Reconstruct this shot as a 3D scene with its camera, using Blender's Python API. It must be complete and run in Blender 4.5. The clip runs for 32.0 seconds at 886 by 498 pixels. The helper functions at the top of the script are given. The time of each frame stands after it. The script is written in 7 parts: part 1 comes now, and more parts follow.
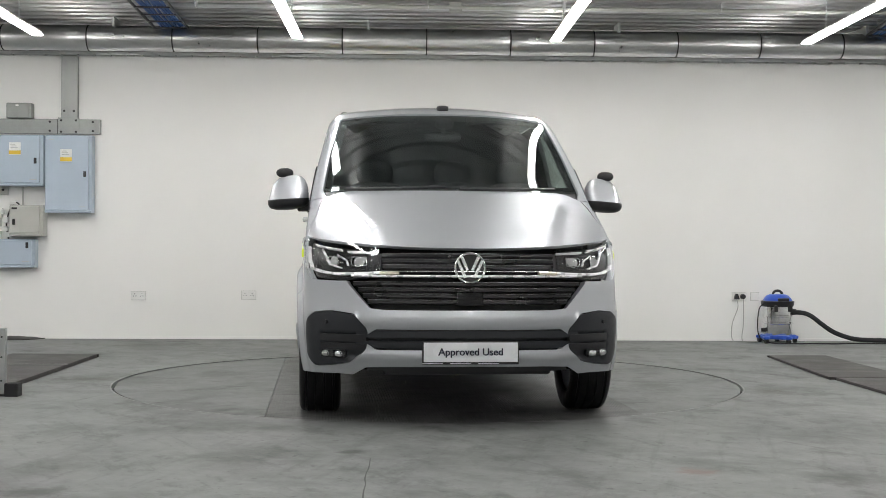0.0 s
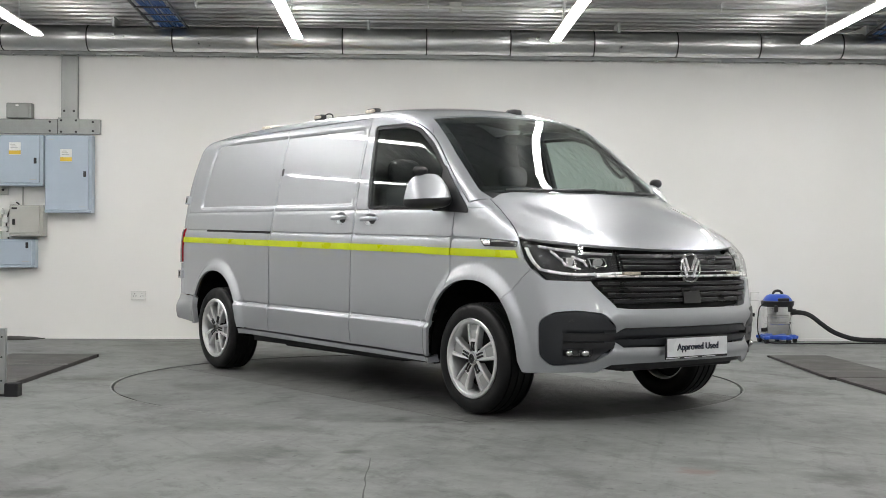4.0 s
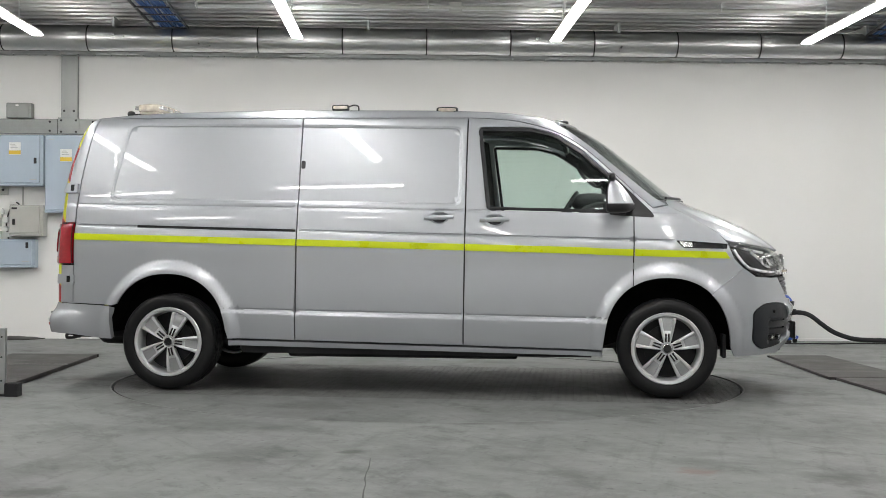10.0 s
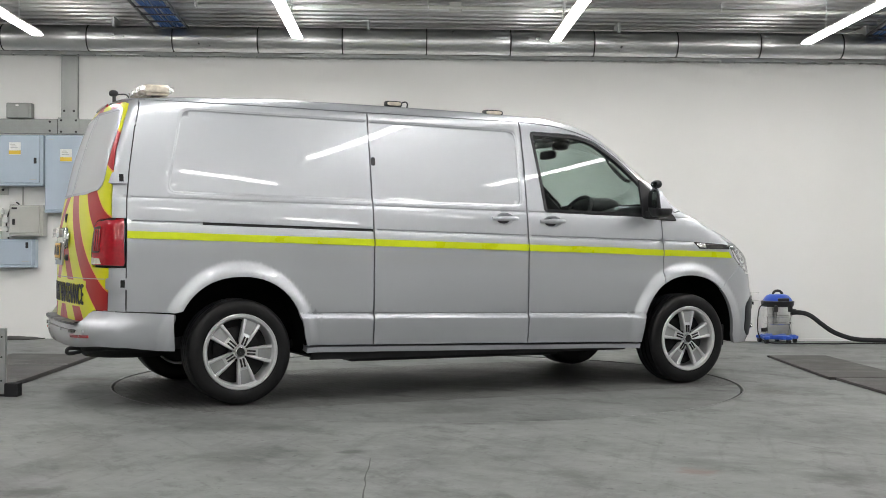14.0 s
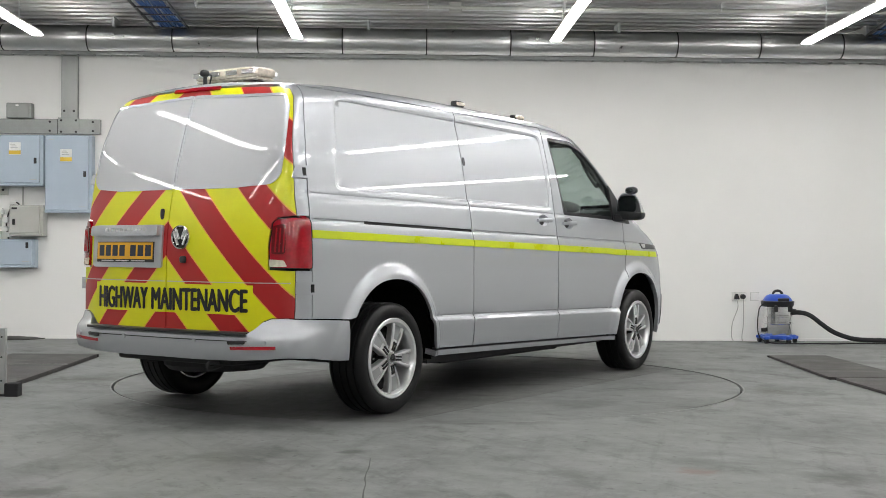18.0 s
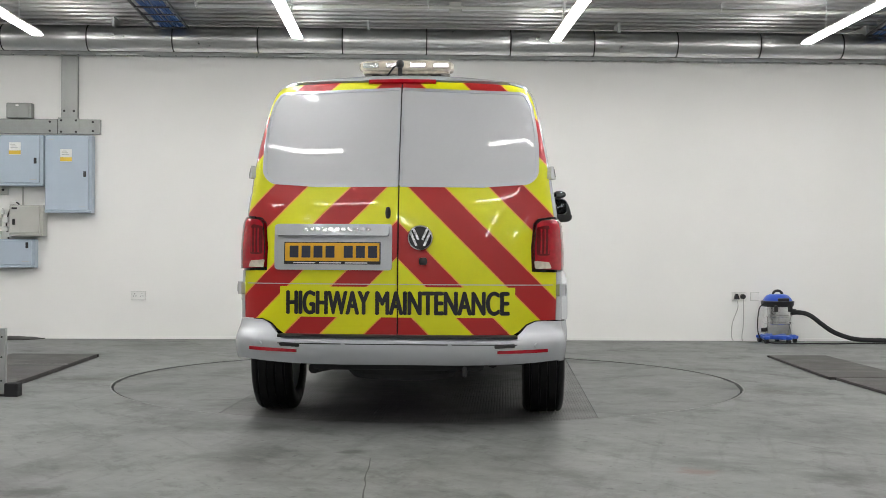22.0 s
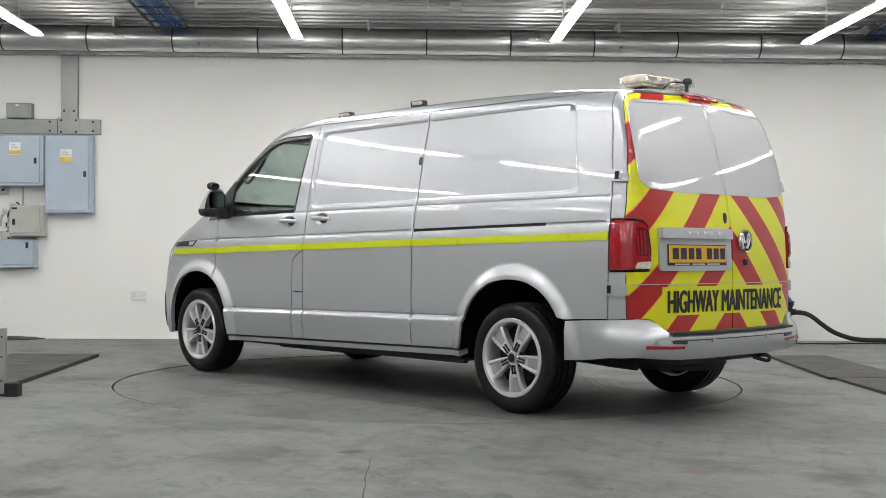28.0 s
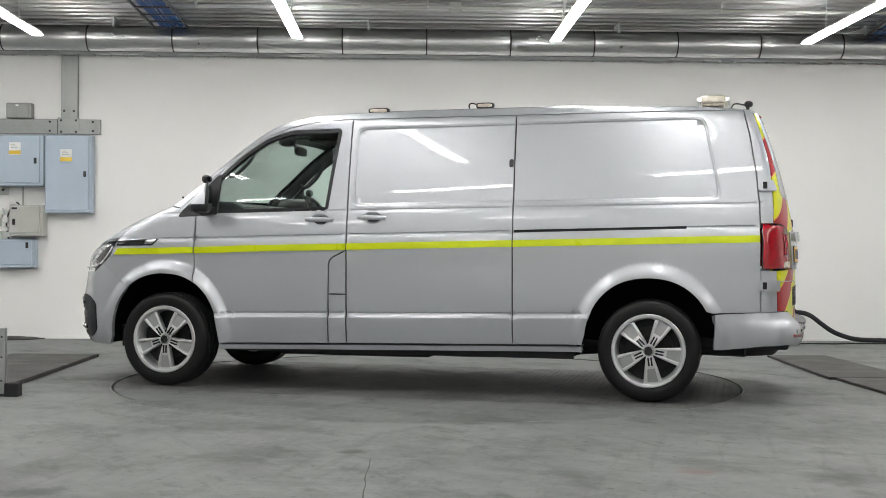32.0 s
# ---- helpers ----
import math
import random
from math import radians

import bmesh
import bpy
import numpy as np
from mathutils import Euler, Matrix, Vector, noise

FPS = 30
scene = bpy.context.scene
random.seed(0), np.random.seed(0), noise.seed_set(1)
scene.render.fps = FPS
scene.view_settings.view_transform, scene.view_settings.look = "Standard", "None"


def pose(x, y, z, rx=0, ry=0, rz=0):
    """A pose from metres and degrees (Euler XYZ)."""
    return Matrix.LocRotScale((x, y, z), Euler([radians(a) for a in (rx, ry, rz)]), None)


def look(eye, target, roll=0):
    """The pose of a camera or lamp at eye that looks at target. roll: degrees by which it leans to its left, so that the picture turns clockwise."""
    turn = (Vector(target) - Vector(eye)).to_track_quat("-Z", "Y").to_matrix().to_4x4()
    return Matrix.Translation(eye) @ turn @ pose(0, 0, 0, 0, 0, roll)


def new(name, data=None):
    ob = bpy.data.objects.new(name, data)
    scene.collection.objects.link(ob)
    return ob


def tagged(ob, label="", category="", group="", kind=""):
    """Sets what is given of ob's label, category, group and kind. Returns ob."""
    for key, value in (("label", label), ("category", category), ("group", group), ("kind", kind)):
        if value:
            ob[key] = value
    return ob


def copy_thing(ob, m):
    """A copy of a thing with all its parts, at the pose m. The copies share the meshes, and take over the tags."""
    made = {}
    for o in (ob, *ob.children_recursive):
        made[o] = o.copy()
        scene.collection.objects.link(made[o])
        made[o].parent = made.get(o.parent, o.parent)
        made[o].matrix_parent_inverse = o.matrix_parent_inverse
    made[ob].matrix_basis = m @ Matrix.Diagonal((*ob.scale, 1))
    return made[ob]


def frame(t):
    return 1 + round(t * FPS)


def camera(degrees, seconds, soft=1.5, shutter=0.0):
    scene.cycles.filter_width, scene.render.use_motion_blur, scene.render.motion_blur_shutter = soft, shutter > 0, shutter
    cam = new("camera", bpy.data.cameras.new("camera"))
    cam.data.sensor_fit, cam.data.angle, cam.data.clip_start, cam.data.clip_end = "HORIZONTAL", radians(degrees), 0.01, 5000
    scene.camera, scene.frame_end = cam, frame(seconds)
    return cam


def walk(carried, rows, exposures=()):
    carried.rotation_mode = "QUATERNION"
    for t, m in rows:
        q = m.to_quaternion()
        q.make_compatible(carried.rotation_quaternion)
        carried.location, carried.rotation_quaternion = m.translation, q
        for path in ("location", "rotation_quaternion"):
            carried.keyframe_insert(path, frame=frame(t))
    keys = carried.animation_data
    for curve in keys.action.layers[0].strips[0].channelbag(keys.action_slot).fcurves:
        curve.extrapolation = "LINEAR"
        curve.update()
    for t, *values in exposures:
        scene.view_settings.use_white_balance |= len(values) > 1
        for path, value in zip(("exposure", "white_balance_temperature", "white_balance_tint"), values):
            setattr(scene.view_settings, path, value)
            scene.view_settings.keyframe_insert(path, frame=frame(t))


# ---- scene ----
from mathutils import geometry

CAM_EYE = (0.0, 0.0, 0.961)
cam = camera(40.0, 32.0, soft=0.5)
CAM_POSE = look(CAM_EYE, (0.0, 10.0, 0.961 + 10.0 * math.tan(radians(0.126))), 0.328)
walk(cam, [(0.0, CAM_POSE), (32.0, CAM_POSE)])

# ---------------------------------------------------------------- world and exposure
scene.view_settings.exposure = 0.0
world = bpy.data.worlds.new("world")
scene.world = world
world.use_nodes = True
world.node_tree.nodes["Background"].inputs[0].default_value = (0.5, 0.5, 0.5, 1)
world.node_tree.nodes["Background"].inputs[1].default_value = 0.02
LAMP_STRENGTH = 42.0

# ---------------------------------------------------------------- materials


def mat_new(name):
    m = bpy.data.materials.new(name)
    m.use_nodes = True
    return m, m.node_tree.nodes, m.node_tree.links, m.node_tree.nodes["Principled BSDF"]


def surface(name, color, rough=0.5, metal=0.0, var=0.08, scale=6.0, fine=60.0, bump=0.0, coat=0.0, spec=0.5,
            rough_var=0.1, stain=None):
    """A procedural surface: base colour varied at two scales, roughness varied, fine relief."""
    m, n, l, b = mat_new(name)
    tc = n.new("ShaderNodeTexCoord")
    big = n.new("ShaderNodeTexNoise")
    big.inputs["Scale"].default_value, big.inputs["Detail"].default_value = scale, 4.0
    small = n.new("ShaderNodeTexNoise")
    small.inputs["Scale"].default_value, small.inputs["Detail"].default_value = fine, 3.0
    for t in (big, small):
        l.new(tc.outputs["Object"], t.inputs["Vector"])
    add = n.new("ShaderNodeMath")
    add.operation = "MULTIPLY_ADD"
    l.new(small.outputs[0], add.inputs[0])
    add.inputs[1].default_value = 0.4
    l.new(big.outputs[0], add.inputs[2])
    ramp = n.new("ShaderNodeMapRange")
    ramp.inputs[1].default_value, ramp.inputs[2].default_value = 0.35, 1.05
    ramp.inputs[3].default_value, ramp.inputs[4].default_value = 1 - var, 1 + var
    l.new(add.outputs[0], ramp.inputs[0])
    mix = n.new("ShaderNodeVectorMath")
    mix.operation = "SCALE"
    mix.inputs[0].default_value = color[:3]
    l.new(ramp.outputs[0], mix.inputs["Scale"])
    out = mix.outputs[0]
    if stain:
        sc, lo, hi, scol, amt = stain
        st = n.new("ShaderNodeTexNoise")
        st.inputs["Scale"].default_value, st.inputs["Detail"].default_value = sc, 8.0
        st.inputs["Roughness"].default_value = 0.65
        l.new(tc.outputs["Object"], st.inputs["Vector"])
        mr = n.new("ShaderNodeMapRange")
        mr.inputs[1].default_value, mr.inputs[2].default_value = lo, hi
        mr.inputs[3].default_value, mr.inputs[4].default_value = 0.0, amt
        l.new(st.outputs[0], mr.inputs[0])
        mx = n.new("ShaderNodeMix")
        mx.data_type = "RGBA"
        l.new(mr.outputs[0], mx.inputs[0])
        l.new(out, mx.inputs[6])
        mx.inputs[7].default_value = (*scol, 1)
        out = mx.outputs[2]
    l.new(out, b.inputs["Base Color"])
    rr = n.new("ShaderNodeMapRange")
    rr.inputs[1].default_value, rr.inputs[2].default_value = 0.3, 0.7
    rr.inputs[3].default_value, rr.inputs[4].default_value = max(0.02, rough - rough_var), min(1, rough + rough_var)
    l.new(big.outputs[0], rr.inputs[0])
    l.new(rr.outputs[0], b.inputs["Roughness"])
    b.inputs["Metallic"].default_value = metal
    b.inputs["Specular IOR Level"].default_value = spec
    b.inputs["Coat Weight"].default_value = coat
    b.inputs["Coat Roughness"].default_value = 0.03
    if bump:
        bp = n.new("ShaderNodeBump")
        bp.inputs["Strength"].default_value, bp.inputs["Distance"].default_value = bump, 0.004
        l.new(small.outputs[0], bp.inputs["Height"])
        l.new(bp.outputs[0], b.inputs["Normal"])
    return m


def glow(name, color, strength):
    m, n, l, b = mat_new(name)
    b.inputs["Base Color"].default_value = (0.8, 0.8, 0.8, 1)
    b.inputs["Emission Color"].default_value = (*color, 1)
    b.inputs["Emission Strength"].default_value = strength
    return m


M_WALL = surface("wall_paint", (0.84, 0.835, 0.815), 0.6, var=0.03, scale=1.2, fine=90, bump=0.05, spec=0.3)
# unseen walls: the first tone brightens the van's sides, the second dims one
M_BACK = surface("unseen_wall_fill", (0.66, 0.66, 0.645), 0.7, var=0.05, scale=1.0)
M_DIMWALL = surface("unseen_wall_dim", (0.42, 0.42, 0.41), 0.7, var=0.05, scale=1.0)
M_STEEL = surface("galvanised_steel", (0.62, 0.63, 0.63), 0.38, 0.9, var=0.1, scale=14, fine=120)
M_DECK = surface("galvanised_decking", (0.48, 0.48, 0.475), 0.34, 1.0, var=0.05, scale=2, fine=20, rough_var=0.03)
M_BLUEGREY = surface("bluegrey_enamel", (0.4, 0.47, 0.55), 0.4, var=0.04, scale=5)
M_GREYBOX = surface("grey_enamel", (0.45, 0.45, 0.42), 0.45, var=0.05, scale=6)
M_BLACK = surface("black_plastic", (0.012, 0.012, 0.013), 0.4, var=0.2, scale=9)
M_RUBBER = surface("black_rubber", (0.014, 0.014, 0.015), 0.75, var=0.25, scale=8, bump=0.15)
M_WHITE = surface("white_plastic", (0.78, 0.78, 0.76), 0.35, var=0.03, scale=10)
M_BLUE = surface("blue_plastic", (0.025, 0.085, 0.46), 0.35, var=0.1, scale=12)
M_BLUECABLE = surface("blue_cable", (0.02, 0.10, 0.32), 0.5, var=0.25, scale=20)
M_CHROME = surface("polished_steel", (0.82, 0.82, 0.82), 0.14, 1.0, var=0.06, scale=12, rough_var=0.05)
M_YELLOWLABEL = surface("yellow_label", (0.75, 0.52, 0.05), 0.5, var=0.08)
M_MAT = surface("dark_ramp_rubber", (0.045, 0.042, 0.04), 0.7, var=0.35, scale=4, fine=80, bump=0.4,
                stain=(3.0, 0.5, 0.75, (0.12, 0.11, 0.1), 0.6))
M_HOUSE = surface("wheel_arch_lining", (0.006, 0.006, 0.006), 0.9, var=0.2, spec=0.1)
M_GAP = surface("dark_gap", (0.01, 0.01, 0.01), 0.9, var=0.1)
M_LAMP = glow("lamp_diffuser", (1.0, 0.99, 0.97), LAMP_STRENGTH)


def foil_material():
    m = surface("crinkled_foil", (0.7, 0.7, 0.695), 0.3, 1.0, var=0.05, scale=5, fine=40, rough_var=0.03)
    n, l = m.node_tree.nodes, m.node_tree.links
    b = n["Principled BSDF"]
    tc = n.new("ShaderNodeTexCoord")
    mp = n.new("ShaderNodeMapping")
    mp.inputs["Scale"].default_value = (0.35, 1, 1)
    l.new(tc.outputs["Object"], mp.inputs["Vector"])
    ns = n.new("ShaderNodeTexNoise")
    ns.inputs["Scale"].default_value, ns.inputs["Detail"].default_value = 16.0, 5.0
    ns.inputs["Distortion"].default_value = 0.8
    l.new(mp.outputs[0], ns.inputs["Vector"])
    bp = n.new("ShaderNodeBump")
    bp.inputs["Strength"].default_value, bp.inputs["Distance"].default_value = 0.14, 0.02
    l.new(ns.outputs[0], bp.inputs["Height"])
    l.new(bp.outputs[0], b.inputs["Normal"])
    return m


M_FOIL = foil_material()


def floor_material(name, chequer=False, tint=(0.15, 0.156, 0.1525), spots=()):
    m = surface(name, tint, 0.58, var=0.14, scale=0.8, fine=24, spec=0.32, rough_var=0.08, bump=0.06,
                stain=(1.6, 0.5, 0.75, (0.085, 0.087, 0.085), 0.6))
    n, l = m.node_tree.nodes, m.node_tree.links
    b = n["Principled BSDF"]
    tc = n.new("ShaderNodeTexCoord")
    # scuffs, rubbed patches, drag marks and specks: noises of different size and direction
    last = b.inputs["Base Color"].links[0].from_socket
    for turn, stretch, size, lo, hi, dark in ((0.5, 1.0, 1.3, 0.5, 0.72, 0.62), (-0.9, 2.2, 0.9, 0.5, 0.66, 0.72), (1.2, 0.6, 3.2, 0.55, 0.66, 0.6), (0.0, 1.0, 0.5, 0.40, 0.62, 1.2),
                                              (0.8, 1.0, 17.0, 0.60, 0.68, 0.55), (0.25, 9.0, 1.1, 0.54, 0.68, 0.8), (-0.5, 14.0, 1.4, 0.58, 0.68, 0.8),
                                              (2.0, 1.3, 6.0, 0.42, 0.62, 1.16), (0.2, 1.0, 48.0, 0.66, 0.72, 0.6), (0.9, 6.0, 2.3, 0.60, 0.70, 1.2)):
        mp = n.new("ShaderNodeMapping")
        mp.inputs["Scale"].default_value = (stretch, 1.0, 1.0)
        tw = n.new("ShaderNodeMapping")
        tw.inputs["Rotation"].default_value = (0, 0, turn)
        l.new(tc.outputs["Object"], tw.inputs["Vector"])
        l.new(tw.outputs[0], mp.inputs["Vector"])
        ns = n.new("ShaderNodeTexNoise")
        ns.inputs["Scale"].default_value, ns.inputs["Detail"].default_value = size, 10.0
        ns.inputs["Roughness"].default_value = 0.68
        l.new(mp.outputs[0], ns.inputs["Vector"])
        mr = n.new("ShaderNodeMapRange")
        mr.inputs[1].default_value, mr.inputs[2].default_value = lo, hi
        mr.inputs[3].default_value, mr.inputs[4].default_value = 1.0, dark
        l.new(ns.outputs[0], mr.inputs[0])
        sc = n.new("ShaderNodeVectorMath")
        sc.operation = "SCALE"
        l.new(last, sc.inputs[0])
        l.new(mr.outputs[0], sc.inputs["Scale"])
        last = sc.outputs[0]
    # oil and tyre stains and painted under-van shade, each a ragged oval of its own
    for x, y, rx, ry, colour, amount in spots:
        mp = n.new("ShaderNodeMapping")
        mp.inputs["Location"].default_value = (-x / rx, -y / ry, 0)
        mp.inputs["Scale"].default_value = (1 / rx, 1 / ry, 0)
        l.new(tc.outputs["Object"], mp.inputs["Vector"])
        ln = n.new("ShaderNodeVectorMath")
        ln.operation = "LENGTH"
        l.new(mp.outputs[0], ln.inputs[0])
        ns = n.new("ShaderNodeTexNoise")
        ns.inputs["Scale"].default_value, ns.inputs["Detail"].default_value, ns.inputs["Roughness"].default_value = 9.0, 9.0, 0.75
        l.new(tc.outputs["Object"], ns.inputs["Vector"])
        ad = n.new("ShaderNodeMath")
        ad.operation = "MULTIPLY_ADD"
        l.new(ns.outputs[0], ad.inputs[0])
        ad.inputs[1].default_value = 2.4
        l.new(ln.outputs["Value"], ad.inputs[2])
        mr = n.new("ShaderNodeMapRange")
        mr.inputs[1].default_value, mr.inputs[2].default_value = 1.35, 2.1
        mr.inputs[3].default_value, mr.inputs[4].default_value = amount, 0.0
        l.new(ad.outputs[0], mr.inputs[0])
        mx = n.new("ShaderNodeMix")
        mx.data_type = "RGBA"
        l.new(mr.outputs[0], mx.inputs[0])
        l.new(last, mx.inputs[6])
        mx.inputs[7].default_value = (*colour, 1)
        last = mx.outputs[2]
    l.new(last, b.inputs["Base Color"])
    if chequer:
        # pressed tread pattern, two rotated rows of short bars
        heights = []
        for ang, off in ((0.785, 0.0), (-0.785, 0.5)):
            mq = n.new("ShaderNodeMapping")
            mq.inputs["Rotation"].default_value = (0, 0, ang)
            mq.inputs["Scale"].default_value = (14, 40, 1)
            mq.inputs["Location"].default_value = (off, off, 0)
            l.new(tc.outputs["Object"], mq.inputs["Vector"])
            vo = n.new("ShaderNodeTexVoronoi")
            vo.inputs["Randomness"].default_value = 0.0
            vo.inputs["Scale"].default_value = 1.0
            l.new(mq.outputs[0], vo.inputs["Vector"])
            ms = n.new("ShaderNodeMapRange")
            ms.inputs[1].default_value, ms.inputs[2].default_value = 0.3, 0.45
            ms.inputs[3].default_value, ms.inputs[4].default_value = 1.0, 0.0
            l.new(vo.outputs["Distance"], ms.inputs[0])
            heights.append(ms)
        mx = n.new("ShaderNodeMath")
        mx.operation = "MAXIMUM"
        l.new(heights[0].outputs[0], mx.inputs[0])
        l.new(heights[1].outputs[0], mx.inputs[1])
        bp = n.new("ShaderNodeBump")
        bp.inputs["Strength"].default_value, bp.inputs["Distance"].default_value = 0.9, 0.004
        l.new(mx.outputs[0], bp.inputs["Height"])
        l.new(bp.outputs[0], b.inputs["Normal"])
    return m


OIL_SHADE, TYRE_DIRT, RUST = (0.05, 0.05, 0.048), (0.06, 0.055, 0.05), (0.16, 0.085, 0.075)
# stain places lie in the hall's own axes
M_FLOOR = floor_material("painted_concrete", spots=((-1.85, -8.23, 0.22, 0.13, OIL_SHADE, 0.8), (1.42, -7.96, 0.2, 0.2, OIL_SHADE, 0.8), (-2.7, -4.05, 0.3, 0.22, TYRE_DIRT, 0.85), (2.1, -4.74, 0.26, 0.3, TYRE_DIRT, 0.85),
                                                    (0.85, -7.78, 0.13, 0.12, RUST, 0.6), (-0.66, -7.27, 0.11, 0.1, OIL_SHADE, 0.8), (0.3, -7.85, 0.12, 0.3, OIL_SHADE, 0.45), (-1.2, -7.4, 0.3, 0.5, OIL_SHADE, 0.35),
                                                    (2.6, -6.8, 0.3, 0.25, OIL_SHADE, 0.35), (0.2, -6.3, 0.5, 0.12, OIL_SHADE, 0.4)))
M_DISC = floor_material("painted_turntable_steel", tint=(0.135, 0.14, 0.137), spots=((1.5, -0.6, 0.4, 0.3, OIL_SHADE, 0.5), (-1.4, 0.9, 0.5, 0.2, OIL_SHADE, 0.5), (0.4, 1.6, 0.5, 0.2, OIL_SHADE, 0.5), (-0.5, -1.6, 0.4, 0.25, OIL_SHADE, 0.5)))
# the large middle oval paints in the van's shade along with oil
M_TREAD = floor_material("painted_tread_plate", True, (0.112, 0.113, 0.11), spots=((1.7, -0.85, 0.35, 0.25, OIL_SHADE, 0.7), (-1.7, 0.85, 0.35, 0.25, OIL_SHADE, 0.7), (0.0, 0.0, 1.5, 0.8, OIL_SHADE, 0.75)))

# ---------------------------------------------------------------- mesh helpers


def link_mesh(name, me, material, parent=None, m=None):
    ob = new(name, me)
    if material:
        me.materials.append(material)
    if parent:
        ob.parent = parent
    if m is not None:
        ob.matrix_basis = m
    return ob


def part(name, bm, material, parent, label="", m=None, smooth=False, bevel=0.0):
    me = bpy.data.meshes.new(name)
    if bevel:
        bmesh.ops.bevel(bm, geom=[e for e in bm.edges if len(e.link_faces) == 2 and e.calc_face_angle(0) > 0.6],
                        offset=bevel, segments=2, profile=0.5, affect="EDGES")
    bm.to_mesh(me)
    bm.free()
    if smooth:
        me.shade_smooth()
        me.set_sharp_from_angle(angle=0.7)
    ob = link_mesh(name, me, material, parent, m)
    if label:
        ob["label"] = label
    return ob


def add_box(bm, x0, x1, y0, y1, z0, z1, m=None):
    r = bmesh.ops.create_cube(bm, size=1.0)
    t = Matrix.Translation(((x0 + x1) / 2, (y0 + y1) / 2, (z0 + z1) / 2)) @ Matrix.Diagonal((x1 - x0, y1 - y0, z1 - z0, 1))
    bmesh.ops.transform(bm, matrix=(m @ t) if m is not None else t, verts=r["verts"])
    return r["verts"]


def box(*a):
    bm = bmesh.new()
    add_box(bm, *a)
    return bm


def add_cyl(bm, p0, p1, r0, r1=None, seg=24, caps=True):
    p0, p1 = Vector(p0), Vector(p1)
    d = p1 - p0
    r = bmesh.ops.create_cone(bm, cap_ends=caps, cap_tris=False, segments=seg, radius1=r0,
                              radius2=r0 if r1 is None else r1, depth=d.length)
    t = Matrix.Translation((p0 + p1) / 2) @ d.to_track_quat("Z", "Y").to_matrix().to_4x4()
    bmesh.ops.transform(bm, matrix=t, verts=r["verts"])
    return r["verts"]


def cyl(*a, **k):
    bm = bmesh.new()
    add_cyl(bm, *a, **k)
    return bm


def lathe(profile, seg=48, axis="Z", close=False):
    """A turned form from (radius, height) pairs."""
    bm = bmesh.new()
    rings = []
    for r, h in profile:
        ring = []
        for i in range(seg):
            a = 2 * math.pi * i / seg
            c = (r * math.cos(a), r * math.sin(a), h)
            if axis == "Y":
                c = (c[0], c[2], c[1])
            ring.append(bm.verts.new(c))
        rings.append(ring)
    pairs = list(zip(rings, rings[1:])) + ([(rings[-1], rings[0])] if close else [])
    for a, b in pairs:
        for i in range(seg):
            j = (i + 1) % seg
            bm.faces.new((a[i], a[j], b[j], b[i]))
    bmesh.ops.recalc_face_normals(bm, faces=bm.faces)
    return bm


def tube(points, radius, seg=8, smooth_steps=6):
    """A round tube along a smoothed line of points."""
    pts = [Vector(p) for p in points]
    line = []
    for i in range(len(pts) - 1):
        p0, p1, p2, p3 = pts[max(i - 1, 0)], pts[i], pts[i + 1], pts[min(i + 2, len(pts) - 1)]
        for k in range(smooth_steps):
            t = k / smooth_steps
            line.append(0.5 * ((2 * p1) + (p2 - p0) * t + (2 * p0 - 5 * p1 + 4 * p2 - p3) * t * t
                               + (3 * p1 - p0 - 3 * p2 + p3) * t ** 3))
    line.append(pts[-1])
    bm = bmesh.new()
    rings = []
    up = Vector((0.13, 0.29, 1)).normalized()
    for i, c in enumerate(line):
        d = (line[min(i + 1, len(line) - 1)] - line[max(i - 1, 0)]).normalized()
        a = d.cross(up)
        if a.length < 0.05:
            a = d.cross(Vector((1, 0, 0)))
        a.normalize()
        b = d.cross(a)
        rings.append([bm.verts.new(c + radius * (math.cos(2 * math.pi * k / seg) * a + math.sin(2 * math.pi * k / seg) * b))
                      for k in range(seg)])
    for r0, r1 in zip(rings, rings[1:]):
        for k in range(seg):
            j = (k + 1) % seg
            bm.faces.new((r0[k], r0[j], r1[j], r1[k]))
    bm.faces.new(rings[0])
    bm.faces.new(rings[-1])
    bmesh.ops.recalc_face_normals(bm, faces=bm.faces)
    return bm


def prism(outline, z0, z1):
    """An upright prism over an outline in x and y."""
    bm = bmesh.new()
    low = [bm.verts.new((x, y, z0)) for x, y in outline]
    top = [bm.verts.new((x, y, z1)) for x, y in outline]
    bm.faces.new(low[::-1])
    bm.faces.new(top)
    for i in range(len(low)):
        j = (i + 1) % len(low)
        bm.faces.new((low[i], low[j], top[j], top[i]))
    bmesh.ops.recalc_face_normals(bm, faces=bm.faces)
    return bm


def empty(name, m, label, category, group="", kind=""):
    ob = new(name)
    ob.matrix_basis = m
    return tagged(ob, label, category, group, kind)


# ---------------------------------------------------------------- the hall
# room axes: x along the far wall, y towards it (0 at the wall), z up
ROOM = Matrix.Scale(1.0213, 4) @ pose(0, 13.0, 0, 0, 0, 1.85)
HX, HY, HZ = 8.0, -18.0, 3.33


def room(x, y, z=0.0, rz=0.0):
    return ROOM @ pose(x, y, z, 0, 0, rz)


def structure(name, bm, material, label, m=ROOM, smooth=False, category="", bevel=0.0):
    return tagged(part(name, bm, material, None, "", m, smooth, bevel), label, category or name.split("_")[0], kind="structure")


AXIS = (-0.106, 9.106)
DISC_R = 2.285


